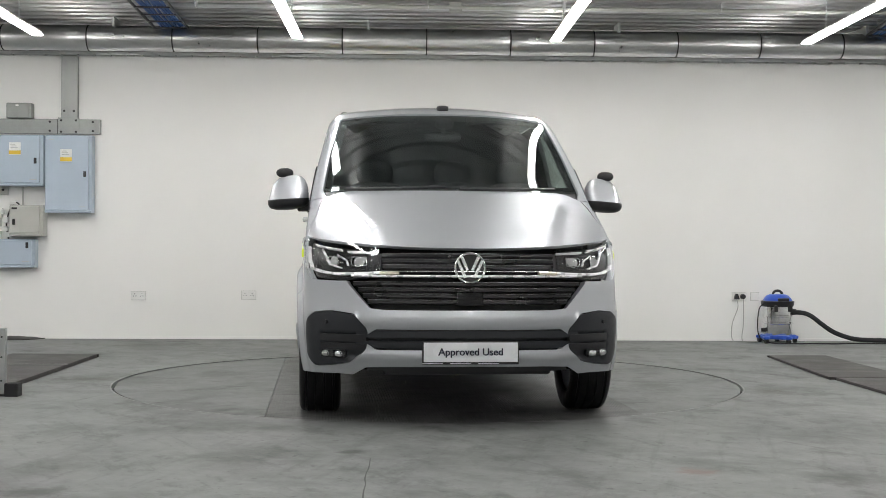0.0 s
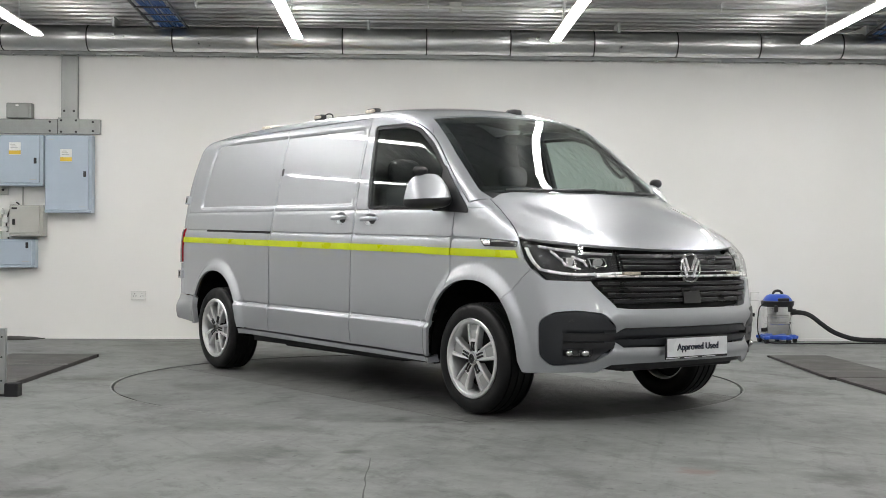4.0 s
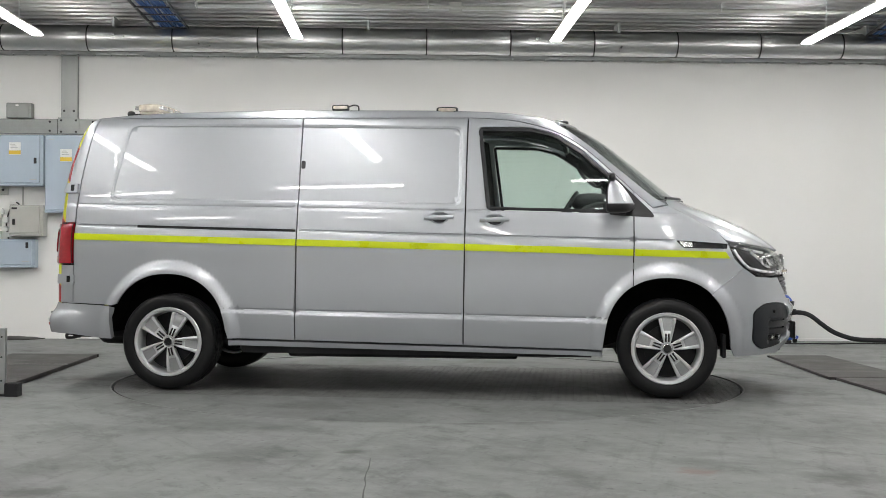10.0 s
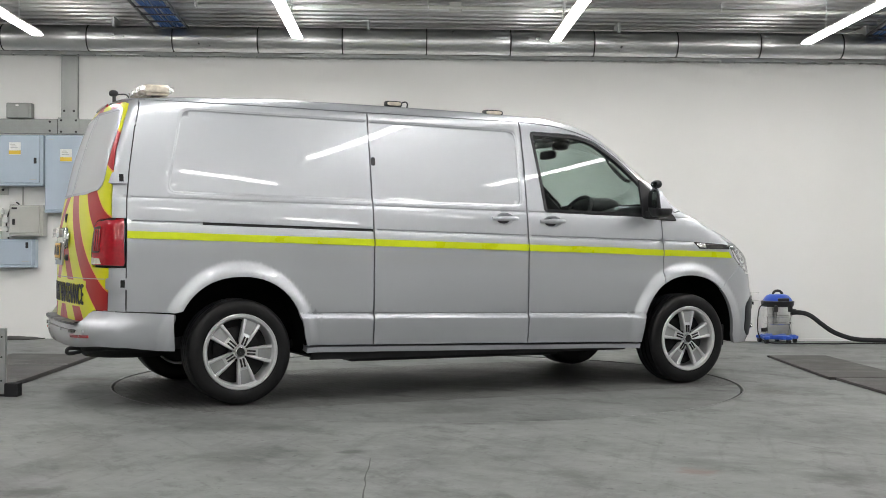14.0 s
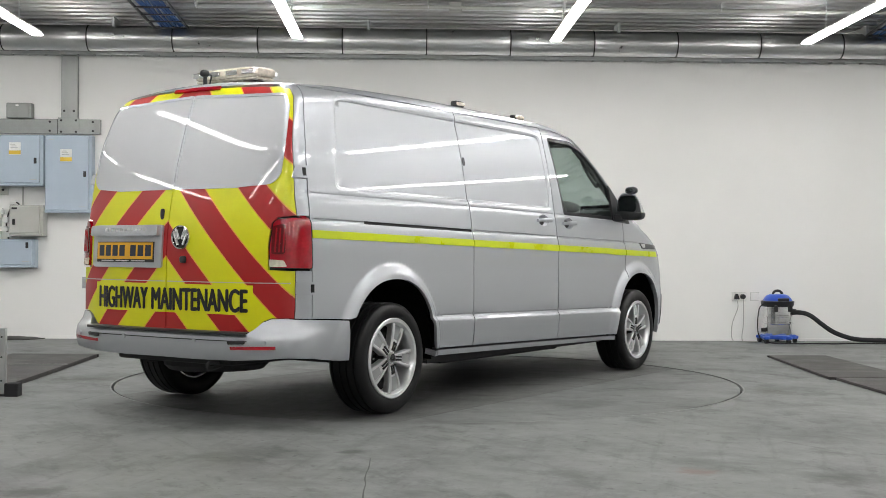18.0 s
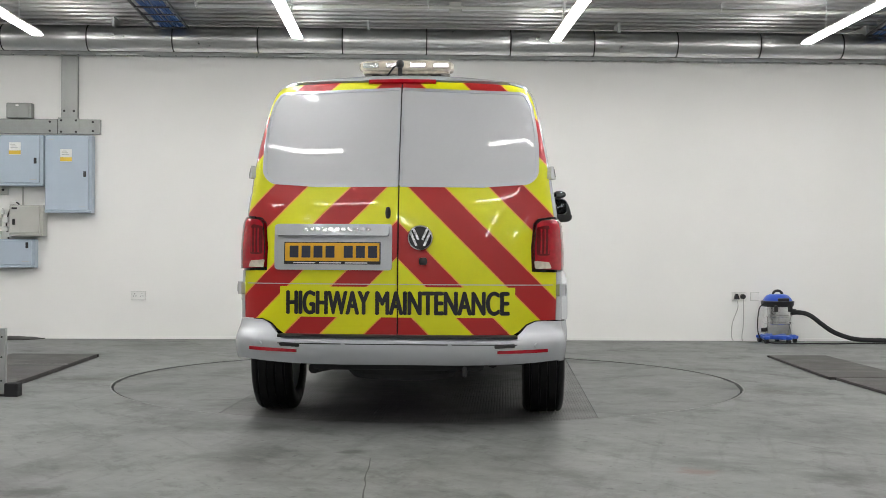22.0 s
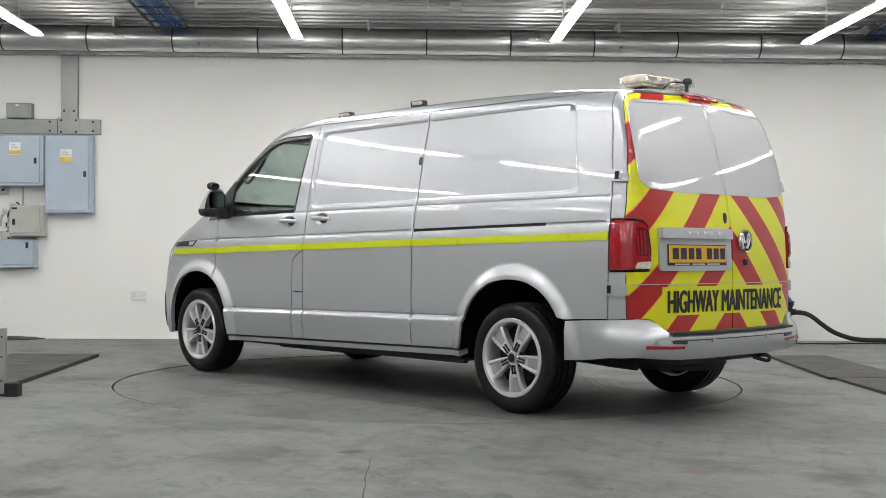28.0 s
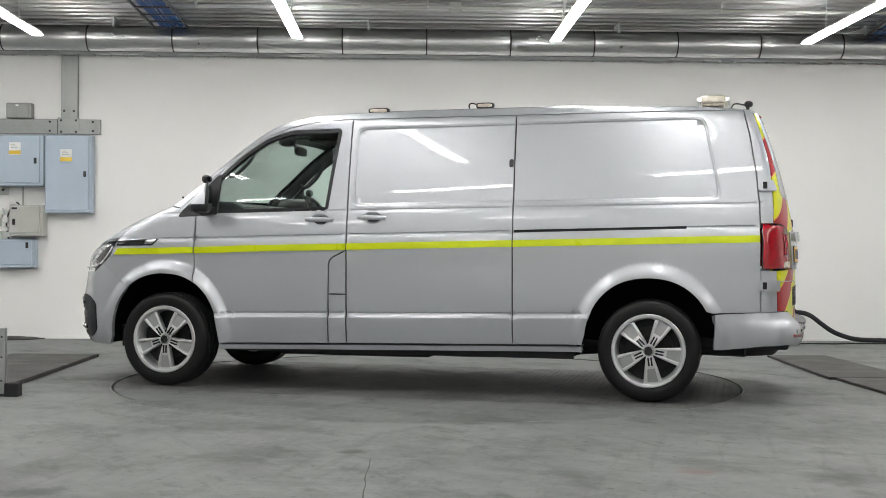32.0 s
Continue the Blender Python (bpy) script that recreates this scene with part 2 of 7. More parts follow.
def floor_slab():
    """The floor as one slab with a round pit for the turntable."""
    bm = bmesh.new()
    c = ROOM.inverted() @ Vector((*AXIS, 0))
    k = 1.0213
    angles = sorted([2 * math.pi * i / 180 for i in range(180)] + [math.atan2(y - c.y, x - c.x) % (2 * math.pi) for x in (-HX, HX) for y in (HY, 0.3)])
    rings = [[], [], [], []]
    for a in angles:
        ca, sa = math.cos(a), math.sin(a)
        far = min(((HX if ca > 0 else -HX) - c.x) / ca if abs(ca) > 1e-9 else 99, ((0.3 if sa > 0 else HY) - c.y) / sa if abs(sa) > 1e-9 else 99)
        for ring, r, z in ((rings[0], far, -0.2), (rings[1], far, 0.0), (rings[2], DISC_R / k, 0.0), (rings[3], DISC_R / k, -0.06)):
            ring.append(bm.verts.new((c.x + r * ca, c.y + r * sa, z)))
    n = len(angles)
    for r0, r1 in zip(rings, rings[1:]):
        for i in range(n):
            j = (i + 1) % n
            bm.faces.new((r0[i], r0[j], r1[j], r1[i]))
    bm.faces.new(rings[3])
    bm.faces.new(rings[0])
    bmesh.ops.recalc_face_normals(bm, faces=bm.faces)
    return bm


structure("floor", floor_slab(), M_FLOOR, "worn grey painted concrete floor with scuffs")
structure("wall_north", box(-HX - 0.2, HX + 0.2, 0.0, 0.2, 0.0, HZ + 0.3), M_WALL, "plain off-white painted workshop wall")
# side and back walls out of view, added to shape the bounced light
structure("wall_east", box(HX, HX + 0.2, HY, 0.0, 0.0, HZ + 0.3), M_BACK, "unseen side wall, its tone set for the light on the van")
structure("wall_west", box(-HX - 0.2, -HX, HY, 0.0, 0.0, HZ + 0.3), M_DIMWALL, "unseen side wall, its tone set for the light on the van")
structure("wall_south", box(-HX - 0.2, HX + 0.2, HY - 0.2, HY, 0.0, HZ + 0.3), M_BACK, "unseen back wall, its tone set for the light on the van")
structure("baseboard", box(-HX, HX, -0.012, -0.001, 0.0, 0.028), M_WALL, "thin pale sealing strip along the wall foot")


def ceiling():
    """Trapezoidal steel decking with ribs along the wall, as one mesh."""
    bm = bmesh.new()
    pitch, deep = 0.2, 0.07
    prof = []
    y = 0.0
    while y > HY:
        prof += [(y, HZ), (y - 0.085, HZ), (y - 0.105, HZ + deep), (y - pitch + 0.02, HZ + deep)]
        y -= pitch
    rows = [[bm.verts.new((x, a, b)) for a, b in prof] for x in (-HX, HX)]
    for i in range(len(prof) - 1):
        bm.faces.new((rows[0][i], rows[0][i + 1], rows[1][i + 1], rows[1][i]))
    add_box(bm, -HX, HX, HY, 0.0, HZ + 0.1, HZ + 0.2)
    return bm


structure("ceiling", ceiling(), M_DECK, "ribbed galvanised steel deck ceiling")

LAMP_X = (-6.49, -3.98, -1.47, 1.06, 3.55, 6.05)


def batten(length):
    """A slim ceiling batten that lies along y: its body, the glowing diffuser and two hangers."""
    e = new("ceiling_light")
    part("body", box(-0.035, 0.035, -length / 2, length / 2, 0.03, 0.06), M_WHITE, e, bevel=0.006)
    bm = box(-0.05, 0.05, -length / 2 + 0.01, length / 2 - 0.01, 0.014, 0.0295)
    part("diffuser", bm, M_LAMP, e, "glowing white diffuser", bevel=0.006)
    for y in (-length * 0.35, length * 0.35):
        part("hanger", cyl((0, y, 0.06), (0, y, HZ - 3.0), 0.006, seg=8), M_STEEL, e)
    return e


def row_of(length, places, turn):
    first = batten(length)
    tagged(first, "slim glowing white ceiling batten light", "ceiling light", "batten lights on the ceiling")
    first.matrix_basis = room(*places[0], 3.0, turn)
    for p in places[1:]:
        copy_thing(first, room(*p, 3.0, turn))


row_of(3.8, [(x, -3.0) for x in LAMP_X], 0)
row_of(1.9, [(x, -6.45) for x in LAMP_X], 0)
row_of(1.35, [(x, y) for x in (-5.0, -2.2, 0.85, 4.0) for y in (-8.6, -10.6)], 90)
row_of(1.9, [(x, y) for x in LAMP_X[1:5] for y in (-13.2, -16.0)], 0)

# ---------------------------------------------------------------- the van: its outer form
# van axes: x to its front, y to its left, z up; the origin lies on the floor under its middle


def eased(*pts):
    """A smooth, monotone curve through a few (x, y) stations."""
    xs, ys = np.array([q[0] for q in pts], float), np.array([q[1] for q in pts], float)
    h, s = np.diff(xs), np.diff(ys) / np.diff(xs)
    d = np.zeros(len(xs))
    for i in range(1, len(xs) - 1):
        if s[i - 1] * s[i] > 0:
            d[i] = (h[i - 1] + h[i]) / (h[i - 1] / s[i - 1] + h[i] / s[i])
    d[0], d[-1] = s[0], s[-1]

    def f(x):
        x = np.asarray(x, float)
        i = np.clip(np.searchsorted(xs, x) - 1, 0, len(h) - 1)
        t = np.clip((x - xs[i]) / h[i], -0.5, 1.5)
        return ((1 + 2 * t) * (1 - t) ** 2 * ys[i] + t * (1 - t) ** 2 * h[i] * d[i]
                + t * t * (3 - 2 * t) * ys[i + 1] + t * t * (t - 1) * h[i] * d[i + 1])
    return f


def softened(f, lo, hi, s):
    """The same curve with its bends eased out over about s metres."""
    step = 0.001
    xs = np.arange(lo, hi, step)
    k = np.exp(-0.5 * (np.arange(-3 * s, 3 * s + step, step) / s) ** 2)
    pad = len(k) // 2
    ys = f(np.concatenate([xs[0] - step * np.arange(pad, 0, -1), xs, xs[-1] + step * np.arange(1, len(k) - pad)]))
    ys = np.convolve(ys, k / k.sum(), "valid")
    return lambda x: np.interp(x, xs, ys)


def ramp01(a, b, x):
    t = np.clip((x - a) / (b - a), 0, 1)
    return t * t * (3 - 2 * t)


def soft_min(a, b, k):
    h = np.clip(0.5 + 0.5 * (b - a) / k, 0, 1)
    return b + (a - b) * h - k * h * (1 - h)


HUB_X, HUB_Z = 1.695, 0.322


def lean(z):
    """How far the upper sides lean in, in metres, from the waist up: 8.5 degrees there, 15 at the gutter."""
    d = z - 1.27
    return 0.149 * d + 0.112 * d * d


half_width = eased((0.2, 0.86), (0.30, 0.885), (0.45, 0.904), (0.6, 0.911), (0.72, 0.9105), (0.85, 0.907), (1.0, 0.8985), (1.12, 0.886),
                   *((z, 0.866 - lean(z)) for z in (1.27, 1.35, 1.43, 1.51, 1.59, 1.67, 1.75, 1.85, 1.95, 2.1)))
nose_x = eased((0.2, 2.5), (0.28, 2.555), (0.36, 2.59), (0.47, 2.605), (0.58, 2.605), (0.66, 2.59), (0.8, 2.57), (0.9, 2.55),
               (0.98, 2.5), (1.05, 2.42), (1.3, 2.1))
tail_x = eased((0.2, -2.62), (0.6, -2.63), (0.9, -2.628), (1.1, -2.613), (1.3, -2.575), (1.5, -2.525), (1.7, -2.463),
               (1.86, -2.4), (2.1, -2.28))
crest = eased((-2.6, 1.88), (-2.3, 1.925), (-1.8, 1.958), (-1.0, 1.972), (0.0, 1.966), (0.5, 1.952), (0.85, 1.914), (1.05, 1.868),
              (1.25, 1.766), (1.45, 1.616), (1.66, 1.447), (1.82, 1.322), (1.92, 1.275), (2.1, 1.208), (2.3, 1.12),
              (2.46, 1.035), (2.6, 0.94))


half_width = softened(half_width, 0.25, 2.05, 0.05)
crest = softened(crest, -2.55, 2.58, 0.055)
nose_x = softened(nose_x, 0.22, 1.25, 0.018)
tail_x = softened(tail_x, 0.22, 2.05, 0.05)


def swage_z(x):
    return 1.066 - 0.0228 * x


def crease_z(x):
    return 0.512 - 0.015 * x


def belt_z(x):
    return 1.231 - 0.0145 * x


def quad_field(x, z, quad, k=0.05):
    """A rounded signed distance to a convex quadrilateral, negative inside."""
    out = 0
    for (x0, z0), (x1, z1) in zip(quad, quad[1:] + quad[:1]):
        n = math.hypot(x1 - x0, z1 - z0)
        out = out + np.exp(((x - x0) * (z1 - z0) - (z - z0) * (x1 - x0)) / n / k)
    return k * np.log(out)


RECESS = [(0.325, 1.243), (0.325, 1.801), (-2.042, 1.832), (-2.157, 1.279)]


def arch_r(x, z):
    return np.minimum(np.hypot(x - HUB_X, (z - HUB_Z) / 1.08), np.hypot(x + HUB_X, (z - HUB_Z) / 1.08))


def undercut(d, depth, run):
    """A pressed edge: a sharp step inwards that eases out again below."""
    return depth * np.exp(-np.maximum(d, 0) / run) * ramp01(0, 0.005, d)


def side_y(x, z):
    w = half_width(z)
    w = w - 0.034 * np.clip((-1.2 - x) / 1.2, 0, 1.2) ** 2 - 0.02 * np.clip((x - 1.1) / 1.2, 0, 1.3) ** 2
    w = w + 0.034 * (1 - ramp01(0.44, 0.515, arch_r(x, z)))
    mid = (1 - ramp01(1.9, 2.0, x)) * ramp01(-2.12, -2.02, x)
    w = w + mid * (0.015 * (1 - ramp01(crease_z(x) - 0.022, crease_z(x), z)) - undercut(crease_z(x) + 0.016 - z, 0.011, 0.009))
    b = belt_z(x) - z
    w = w + 0.004 * ramp01(-0.004, 0.03, b) - 0.0065 * np.exp(-np.maximum(b, 0) / 0.018) * ramp01(0, 0.008, b)
    w = w - undercut(swage_z(x) - z, 0.012, 0.014) * (x < 1.72)
    w = w + 0.007 * (1 - ramp01(swage_z(x) - 0.02, swage_z(x) - 0.002, z)) * ramp01(0.8, 0.98, z)
    f = quad_field(x, z, RECESS, 0.022)
    w = w - 0.005 * (1 - ramp01(-0.013, 0.0, f)) - 0.007 * (1 - ramp01(-0.021, -0.015, f))
    return w


def nose_bow(y):
    t = np.clip(np.abs(y) / 0.97, 0, 0.9995)
    return 0.75 * (1 - (1 - t ** 2.5) ** 0.4)


def top_z(x, y):
    s = (y / 0.7) ** 2
    xx = x + 0.13 * ramp01(0.6, 1.15, x) * s
    c = 0.055 - 0.02 * ramp01(1.0, 1.7, x)
    # the bonnet falls away outside two lines that draw together towards the nose
    line = 0.66 - 0.3 * (x - 1.75)
    fall = 0.02 * ramp01(line - 0.02, line + 0.07, np.abs(y)) * ramp01(1.78, 1.95, x)
    return crest(xx) - c * s - fall


def body(x, y, z):
    """Positive inside the body, negative outside; zero on its skin."""
    y = np.abs(y)
    g1 = side_y(x, z) - y
    g2 = top_z(x, y) - z
    slope = (top_z(x + 0.01, y) - top_z(x - 0.01, y)) / 0.02
    g2 = g2 / np.sqrt(1 + slope ** 2)
    b0 = nose_bow(y)
    db = (nose_bow(y + 0.005) - b0) / 0.005
    g3 = (nose_x(z) - b0 - x) / np.sqrt(1 + np.minimum(db, 6.0) ** 2)
    g4 = x - tail_x(z) - 0.05 * (y / 0.8) ** 2 - 0.05 * (y / 0.8) ** 6 * (1 - ramp01(1.1, 1.6, z))
    k2 = 0.095 - 0.035 * ramp01(0.9, 1.4, x)
    return soft_min(soft_min(soft_min(g1, g2, k2), g3, 0.05), g4, 0.07)


def root(f, lo, hi):
    lo, hi = np.array(lo, float), np.array(hi, float)
    for _ in range(34):
        mid = (lo + hi) / 2
        inside = f(mid) > 0
        lo, hi = np.where(inside, mid, lo), np.where(inside, hi, mid)
    return (lo + hi) / 2


FRONT_AXIS, REAR_AXIS, ROLL_Z = 1.75, -1.75, 1.0


def skin(view, u, v):
    """The point of the skin met in one of five views: right and left (x, z); front and back (turn about an upright
    axis, in metres of arc, and z); over (x and the turn about a lengthwise axis); top (x, y); screen (y, z)."""
    u, v = np.asarray(u, float), np.asarray(v, float)
    one = np.ones_like(u)
    if view in ("right", "left"):
        s = -1 if view == "right" else 1
        y = root(lambda q: body(u, q, v), 0 * one, 1.1 * one)
        return np.stack([u, s * y, v], -1)
    if view == "front":
        a = u / 0.9
        r = root(lambda q: body(FRONT_AXIS + q * np.cos(a), q * np.sin(a), v), 0.05 * one, 1.3 * one)
        return np.stack([FRONT_AXIS + r * np.cos(a), r * np.sin(a), v], -1)
    if view == "back":
        a = u / 0.9
        r = root(lambda q: body(REAR_AXIS - q * np.cos(a), q * np.sin(a), v), 0.05 * one, 1.4 * one)
        return np.stack([REAR_AXIS - r * np.cos(a), r * np.sin(a), v], -1)
    if view == "over":
        r = root(lambda q: body(u, q * np.sin(v), ROLL_Z + q * np.cos(v)), 0.02 * one, 1.4 * one)
        return np.stack([u, r * np.sin(v), ROLL_Z + r * np.cos(v)], -1)
    if view == "top":
        z = root(lambda q: body(u, v, q), 0.7 * one, 2.2 * one)
        return np.stack([u, v, z], -1)
    x = root(lambda q: body(q, u, v), 0.0 * one, 2.8 * one)
    return np.stack([x, u, v], -1)


def view_of(view, p):
    """Where points of the skin lie in a view."""
    x, y, z = np.asarray(p).T
    if view == "front":
        return np.stack([0.9 * np.arctan2(y, x - FRONT_AXIS), z], -1)
    if view == "back":
        return np.stack([0.9 * np.arctan2(y, REAR_AXIS - x), z], -1)
    if view == "over":
        return np.stack([x, np.arctan2(y, z - ROLL_Z)], -1)
    if view == "top":
        return np.stack([x, y], -1)
    if view == "screen":
        return np.stack([y, z], -1)
    return np.stack([x, z], -1)


def skin_normal(p):
    e, g = 0.003, []
    for i in range(3):
        d = np.zeros(3)
        d[i] = e
        g.append(body(*(p - d).T) - body(*(p + d).T))
    g = np.stack(g, -1)
    return g / np.linalg.norm(g, axis=1, keepdims=True)


def inside_loop(pts, loop):
    x, y = pts[:, 0], pts[:, 1]
    hit = np.zeros(len(pts), bool)
    for (x0, y0), (x1, y1) in zip(loop, np.roll(loop, -1, 0)):
        if y0 != y1:
            hit ^= ((y0 > y) != (y1 > y)) & (x < (x1 - x0) * (y - y0) / (y1 - y0) + x0)
    return hit


def edge_distance(pts, loop):
    best = np.full(len(pts), 9.0)
    for a, b in zip(loop, np.roll(loop, -1, 0)):
        d = b - a
        t = np.clip(((pts - a) @ d) / max(d @ d, 1e-12), 0, 1)
        best = np.minimum(best, np.hypot(*(pts - a - t[:, None] * d).T))
    return best


def rounded(corners, r):
    """A loop with its corners rounded; a corner may carry a radius of its own as a third number."""
    out, n = [], len(corners)
    for i in range(n):
        p, a, b = (Vector(corners[j % n][:2]) for j in (i, i - 1, i + 1))
        rad = corners[i][2] if len(corners[i]) > 2 else r
        da, db = a - p, b - p
        la, lb = da.length, db.length
        if rad <= 0 or la < 1e-6 or lb < 1e-6:
            out.append(tuple(p))
            continue
        da, db = da / la, db / lb
        half = math.acos(max(-1, min(1, da.dot(db)))) / 2
        if half > 1.5:
            out.append(tuple(p))
            continue
        t = min(rad / math.tan(half), la * 0.49, lb * 0.49)
        p0, p2 = p + da * t, p + db * t
        for k in range(6):
            s = k / 5
            out.append(tuple(p0 * (1 - s) ** 2 + p * 2 * s * (1 - s) + p2 * s * s))
    return out


def resample(loop, step):
    out = []
    n = len(loop)
    for i in range(n):
        a, b = np.array(loop[i][:2]), np.array(loop[(i + 1) % n][:2])
        k = max(1, int(np.ceil(np.hypot(*(b - a)) / step)))
        out += [a + (b - a) * j / k for j in range(k)]
    out = np.array(out)
    keep = np.hypot(*(out - np.roll(out, 1, 0)).T) > 1e-4
    return out[keep]


def shrink(loop, d):
    """The loop drawn in by d."""
    area = np.sum(loop[:, 0] * np.roll(loop[:, 1], -1) - np.roll(loop[:, 0], -1) * loop[:, 1])
    e = np.roll(loop, -1, 0) - loop
    n = np.stack([-e[:, 1], e[:, 0]], -1) * (1 if area > 0 else -1)
    n /= np.maximum(np.linalg.norm(n, axis=1, keepdims=True), 1e-9)
    m = n + np.roll(n, 1, 0)
    m /= np.maximum(np.linalg.norm(m, axis=1, keepdims=True), 0.6)
    return loop + m * d


def feature_points(step=0.035):
    """Extra mesh points along the pressed lines of the sides."""
    xs = np.arange(-2.45, 2.2, step)
    out = []
    for o in (-0.032, -0.021, -0.013, -0.008, -0.005, -0.0025, 0.0, 0.004, 0.012):
        out.append(np.stack([xs, swage_z(xs) + o], -1))
    for o in (-0.05, -0.03, -0.022, -0.016, -0.01, -0.004, 0.001, 0.005, 0.008, 0.011, 0.0135, 0.016, 0.022):
        out.append(np.stack([xs, crease_z(xs) + o], -1))
    for o in (-0.034, -0.022, -0.013, -0.008, -0.005, -0.0025, 0.0, 0.004):
        out.append(np.stack([xs, belt_z(xs) + o], -1))
    for o in (0.0, 0.006, 0.012, 0.015, 0.018, 0.0215, 0.027):
        out.append(shrink(resample(rounded(RECESS, 0.05), step * 0.7), o))
    for s in (-1, 1):
        for r in np.arange(0.43, 0.56, 0.0125):
            a = np.arange(0, math.pi, step / r)
            out.append(np.stack([s * HUB_X + r * np.cos(a), HUB_Z + 1.08 * r * np.sin(a)], -1))
    return np.concatenate(out)


FEATURES = feature_points()


def patch(name, view, loop, material, parent, label="", step=0.03, holes=(), gap=0.0045, deep=0.02, offset=0.0,
          features=False, solid=False):
    """A panel cut from the skin: its outline in a view, drawn in by the gap, with edges that turn inwards.
    solid closes it at the back; offset lifts it from the skin (a number, or a function of the view's two numbers)."""
    outer = shrink(resample(loop, step), gap)
    inner = [shrink(resample(h, step), -gap) for h in holes]
    lo, hi = outer.min(0), outer.max(0)
    gx, gy = np.meshgrid(np.arange(lo[0], hi[0], step), np.arange(lo[1], hi[1], step * 0.9), indexing="ij")
    gx = gx + (np.arange(gx.shape[1]) % 2)[None, :] * step / 2
    cand = np.stack([gx.ravel(), gy.ravel()], -1)
    if features:
        f = FEATURES[np.all((FEATURES > lo) & (FEATURES < hi), 1)]
        cell = step * 0.5
        taken = {(int(p // cell) + i, int(q // cell) + j) for p, q in f for i in (-1, 0, 1) for j in (-1, 0, 1)}
        free = np.array([(int(p // cell), int(q // cell)) not in taken for p, q in cand], bool)
        cand = np.concatenate([f, cand[free]])
    loops = [outer] + inner
    ok = inside_loop(cand, outer)
    for h in inner:
        ok &= ~inside_loop(cand, h)
    for lp in loops:
        ok &= edge_distance(cand, lp) > step * (0.12 if features else 0.3)
    cand = cand[ok]
    verts, edges, at = [], [], 0
    for lp in loops:
        n = len(lp)
        edges += [(at + i, at + (i + 1) % n) for i in range(n)]
        verts += list(lp)
        at += n
    verts = np.concatenate([np.array(verts), cand]) if len(cand) else np.array(verts)
    out = geometry.delaunay_2d_cdt([Vector(q) for q in verts], edges, [], 1, 1e-6)
    uv = np.array([tuple(q) for q in out[0]])
    tris = np.array([t for t in out[2] if len(t) == 3])
    mid = uv[tris].mean(1)
    ok = inside_loop(mid, outer)
    for h in inner:
        ok &= ~inside_loop(mid, h)
    tris = tris[ok]
    p = skin(view, uv[:, 0], uv[:, 1])
    nm = skin_normal(p)
    if callable(offset):
        def lifted(du, dv):
            q = skin(view, uv[:, 0] + du, uv[:, 1] + dv)
            return q + skin_normal(q) * np.asarray(offset(uv[:, 0] + du, uv[:, 1] + dv))[:, None]
        p, e = lifted(0, 0), 0.002
        bent = np.cross(lifted(e, 0) - lifted(-e, 0), lifted(0, e) - lifted(0, -e))
        bent /= np.maximum(np.linalg.norm(bent, axis=1, keepdims=True), 1e-12)
        side_of = np.sign(np.einsum("ij,ij->i", bent, nm))[:, None]
        nm = np.where(side_of == 0, nm, bent * side_of)
    elif offset:
        p = p + nm * offset
    e1, e2 = p[tris[:, 1]] - p[tris[:, 0]], p[tris[:, 2]] - p[tris[:, 0]]
    flip = np.einsum("ij,ij->i", np.cross(e1, e2), nm[tris].mean(1)) < 0
    tris[flip] = tris[flip][:, ::-1]
    count = {}
    for t in tris:
        for a, b in ((t[0], t[1]), (t[1], t[2]), (t[2], t[0])):
            count[(a, b)] = count.get((a, b), 0) + 1
    rim = [e for e in count if (e[1], e[0]) not in count]
    faces = [tuple(int(i) for i in t) for t in tris]
    co, norms = list(p), list(nm)
    if deep:
        first, second = {}, {}
        for e in rim:
            for i in e:
                if i not in first:
                    first[i] = len(co)
                    co.append(p[i])
                    norms.append(nm[i])
                    second[i] = len(co)
                    co.append(p[i] - nm[i] * deep)
                    norms.append(nm[i])
        side_at = len(faces)
        for a, b in rim:
            faces.append((first[b], first[a], second[a], second[b]))
        if solid:
            base = len(co)
            co += list(p - nm * deep)
            norms += list(-nm)
            faces += [tuple(int(i) + base for i in t[::-1]) for t in tris]
    me = bpy.data.meshes.new(name)
    me.from_pydata([tuple(q) for q in co], [], faces)
    me.shade_smooth()
    norms = np.array(norms)
    if deep:
        # edge faces point out of the opening: let them keep their own direction
        sharp = [f.use_smooth for f in me.polygons]
        for i in range(side_at, side_at + len(rim)):
            sharp[i] = False
        me.polygons.foreach_set("use_smooth", sharp)
    loops_n = np.zeros((len(me.loops), 3))
    for f in me.polygons:
        for li in f.loop_indices:
            loops_n[li] = norms[me.loops[li].vertex_index] if f.use_smooth else f.normal
    me.normals_split_custom_set([tuple(q) for q in loops_n])
    ob = link_mesh(name, me, material, parent)
    if label:
        ob["label"] = label
    return ob


def arch(s, a0=0.0, a1=180.0, grow=0.0):
    """The wheel opening's edge, from its front foot (0) over the top (90) to its rear foot (180)."""
    out = []
    for i in range(25):
        a = radians(a0 + (a1 - a0) * i / 24)
        c, n = math.cos(a), math.sin(a)
        out.append((s * HUB_X + (0.41 + grow) * math.copysign(abs(c) ** 0.9, c), HUB_Z + (0.45 + grow) * abs(n) ** 0.9))
    return out


# the upper edge of the doors, which runs down along the windscreen pillar
door_top = eased((-2.28, 1.874), (-0.8, 1.863), (0.36, 1.858), (0.62, 1.843), (0.8, 1.808), (0.99, 1.742), (1.14, 1.65), (1.34, 1.475),
                 (1.5, 1.325), (1.62, 1.22))


def top_line(x0, x1, n=24):
    return [(x, float(door_top(x))) for x in np.linspace(x0, x1, n)]


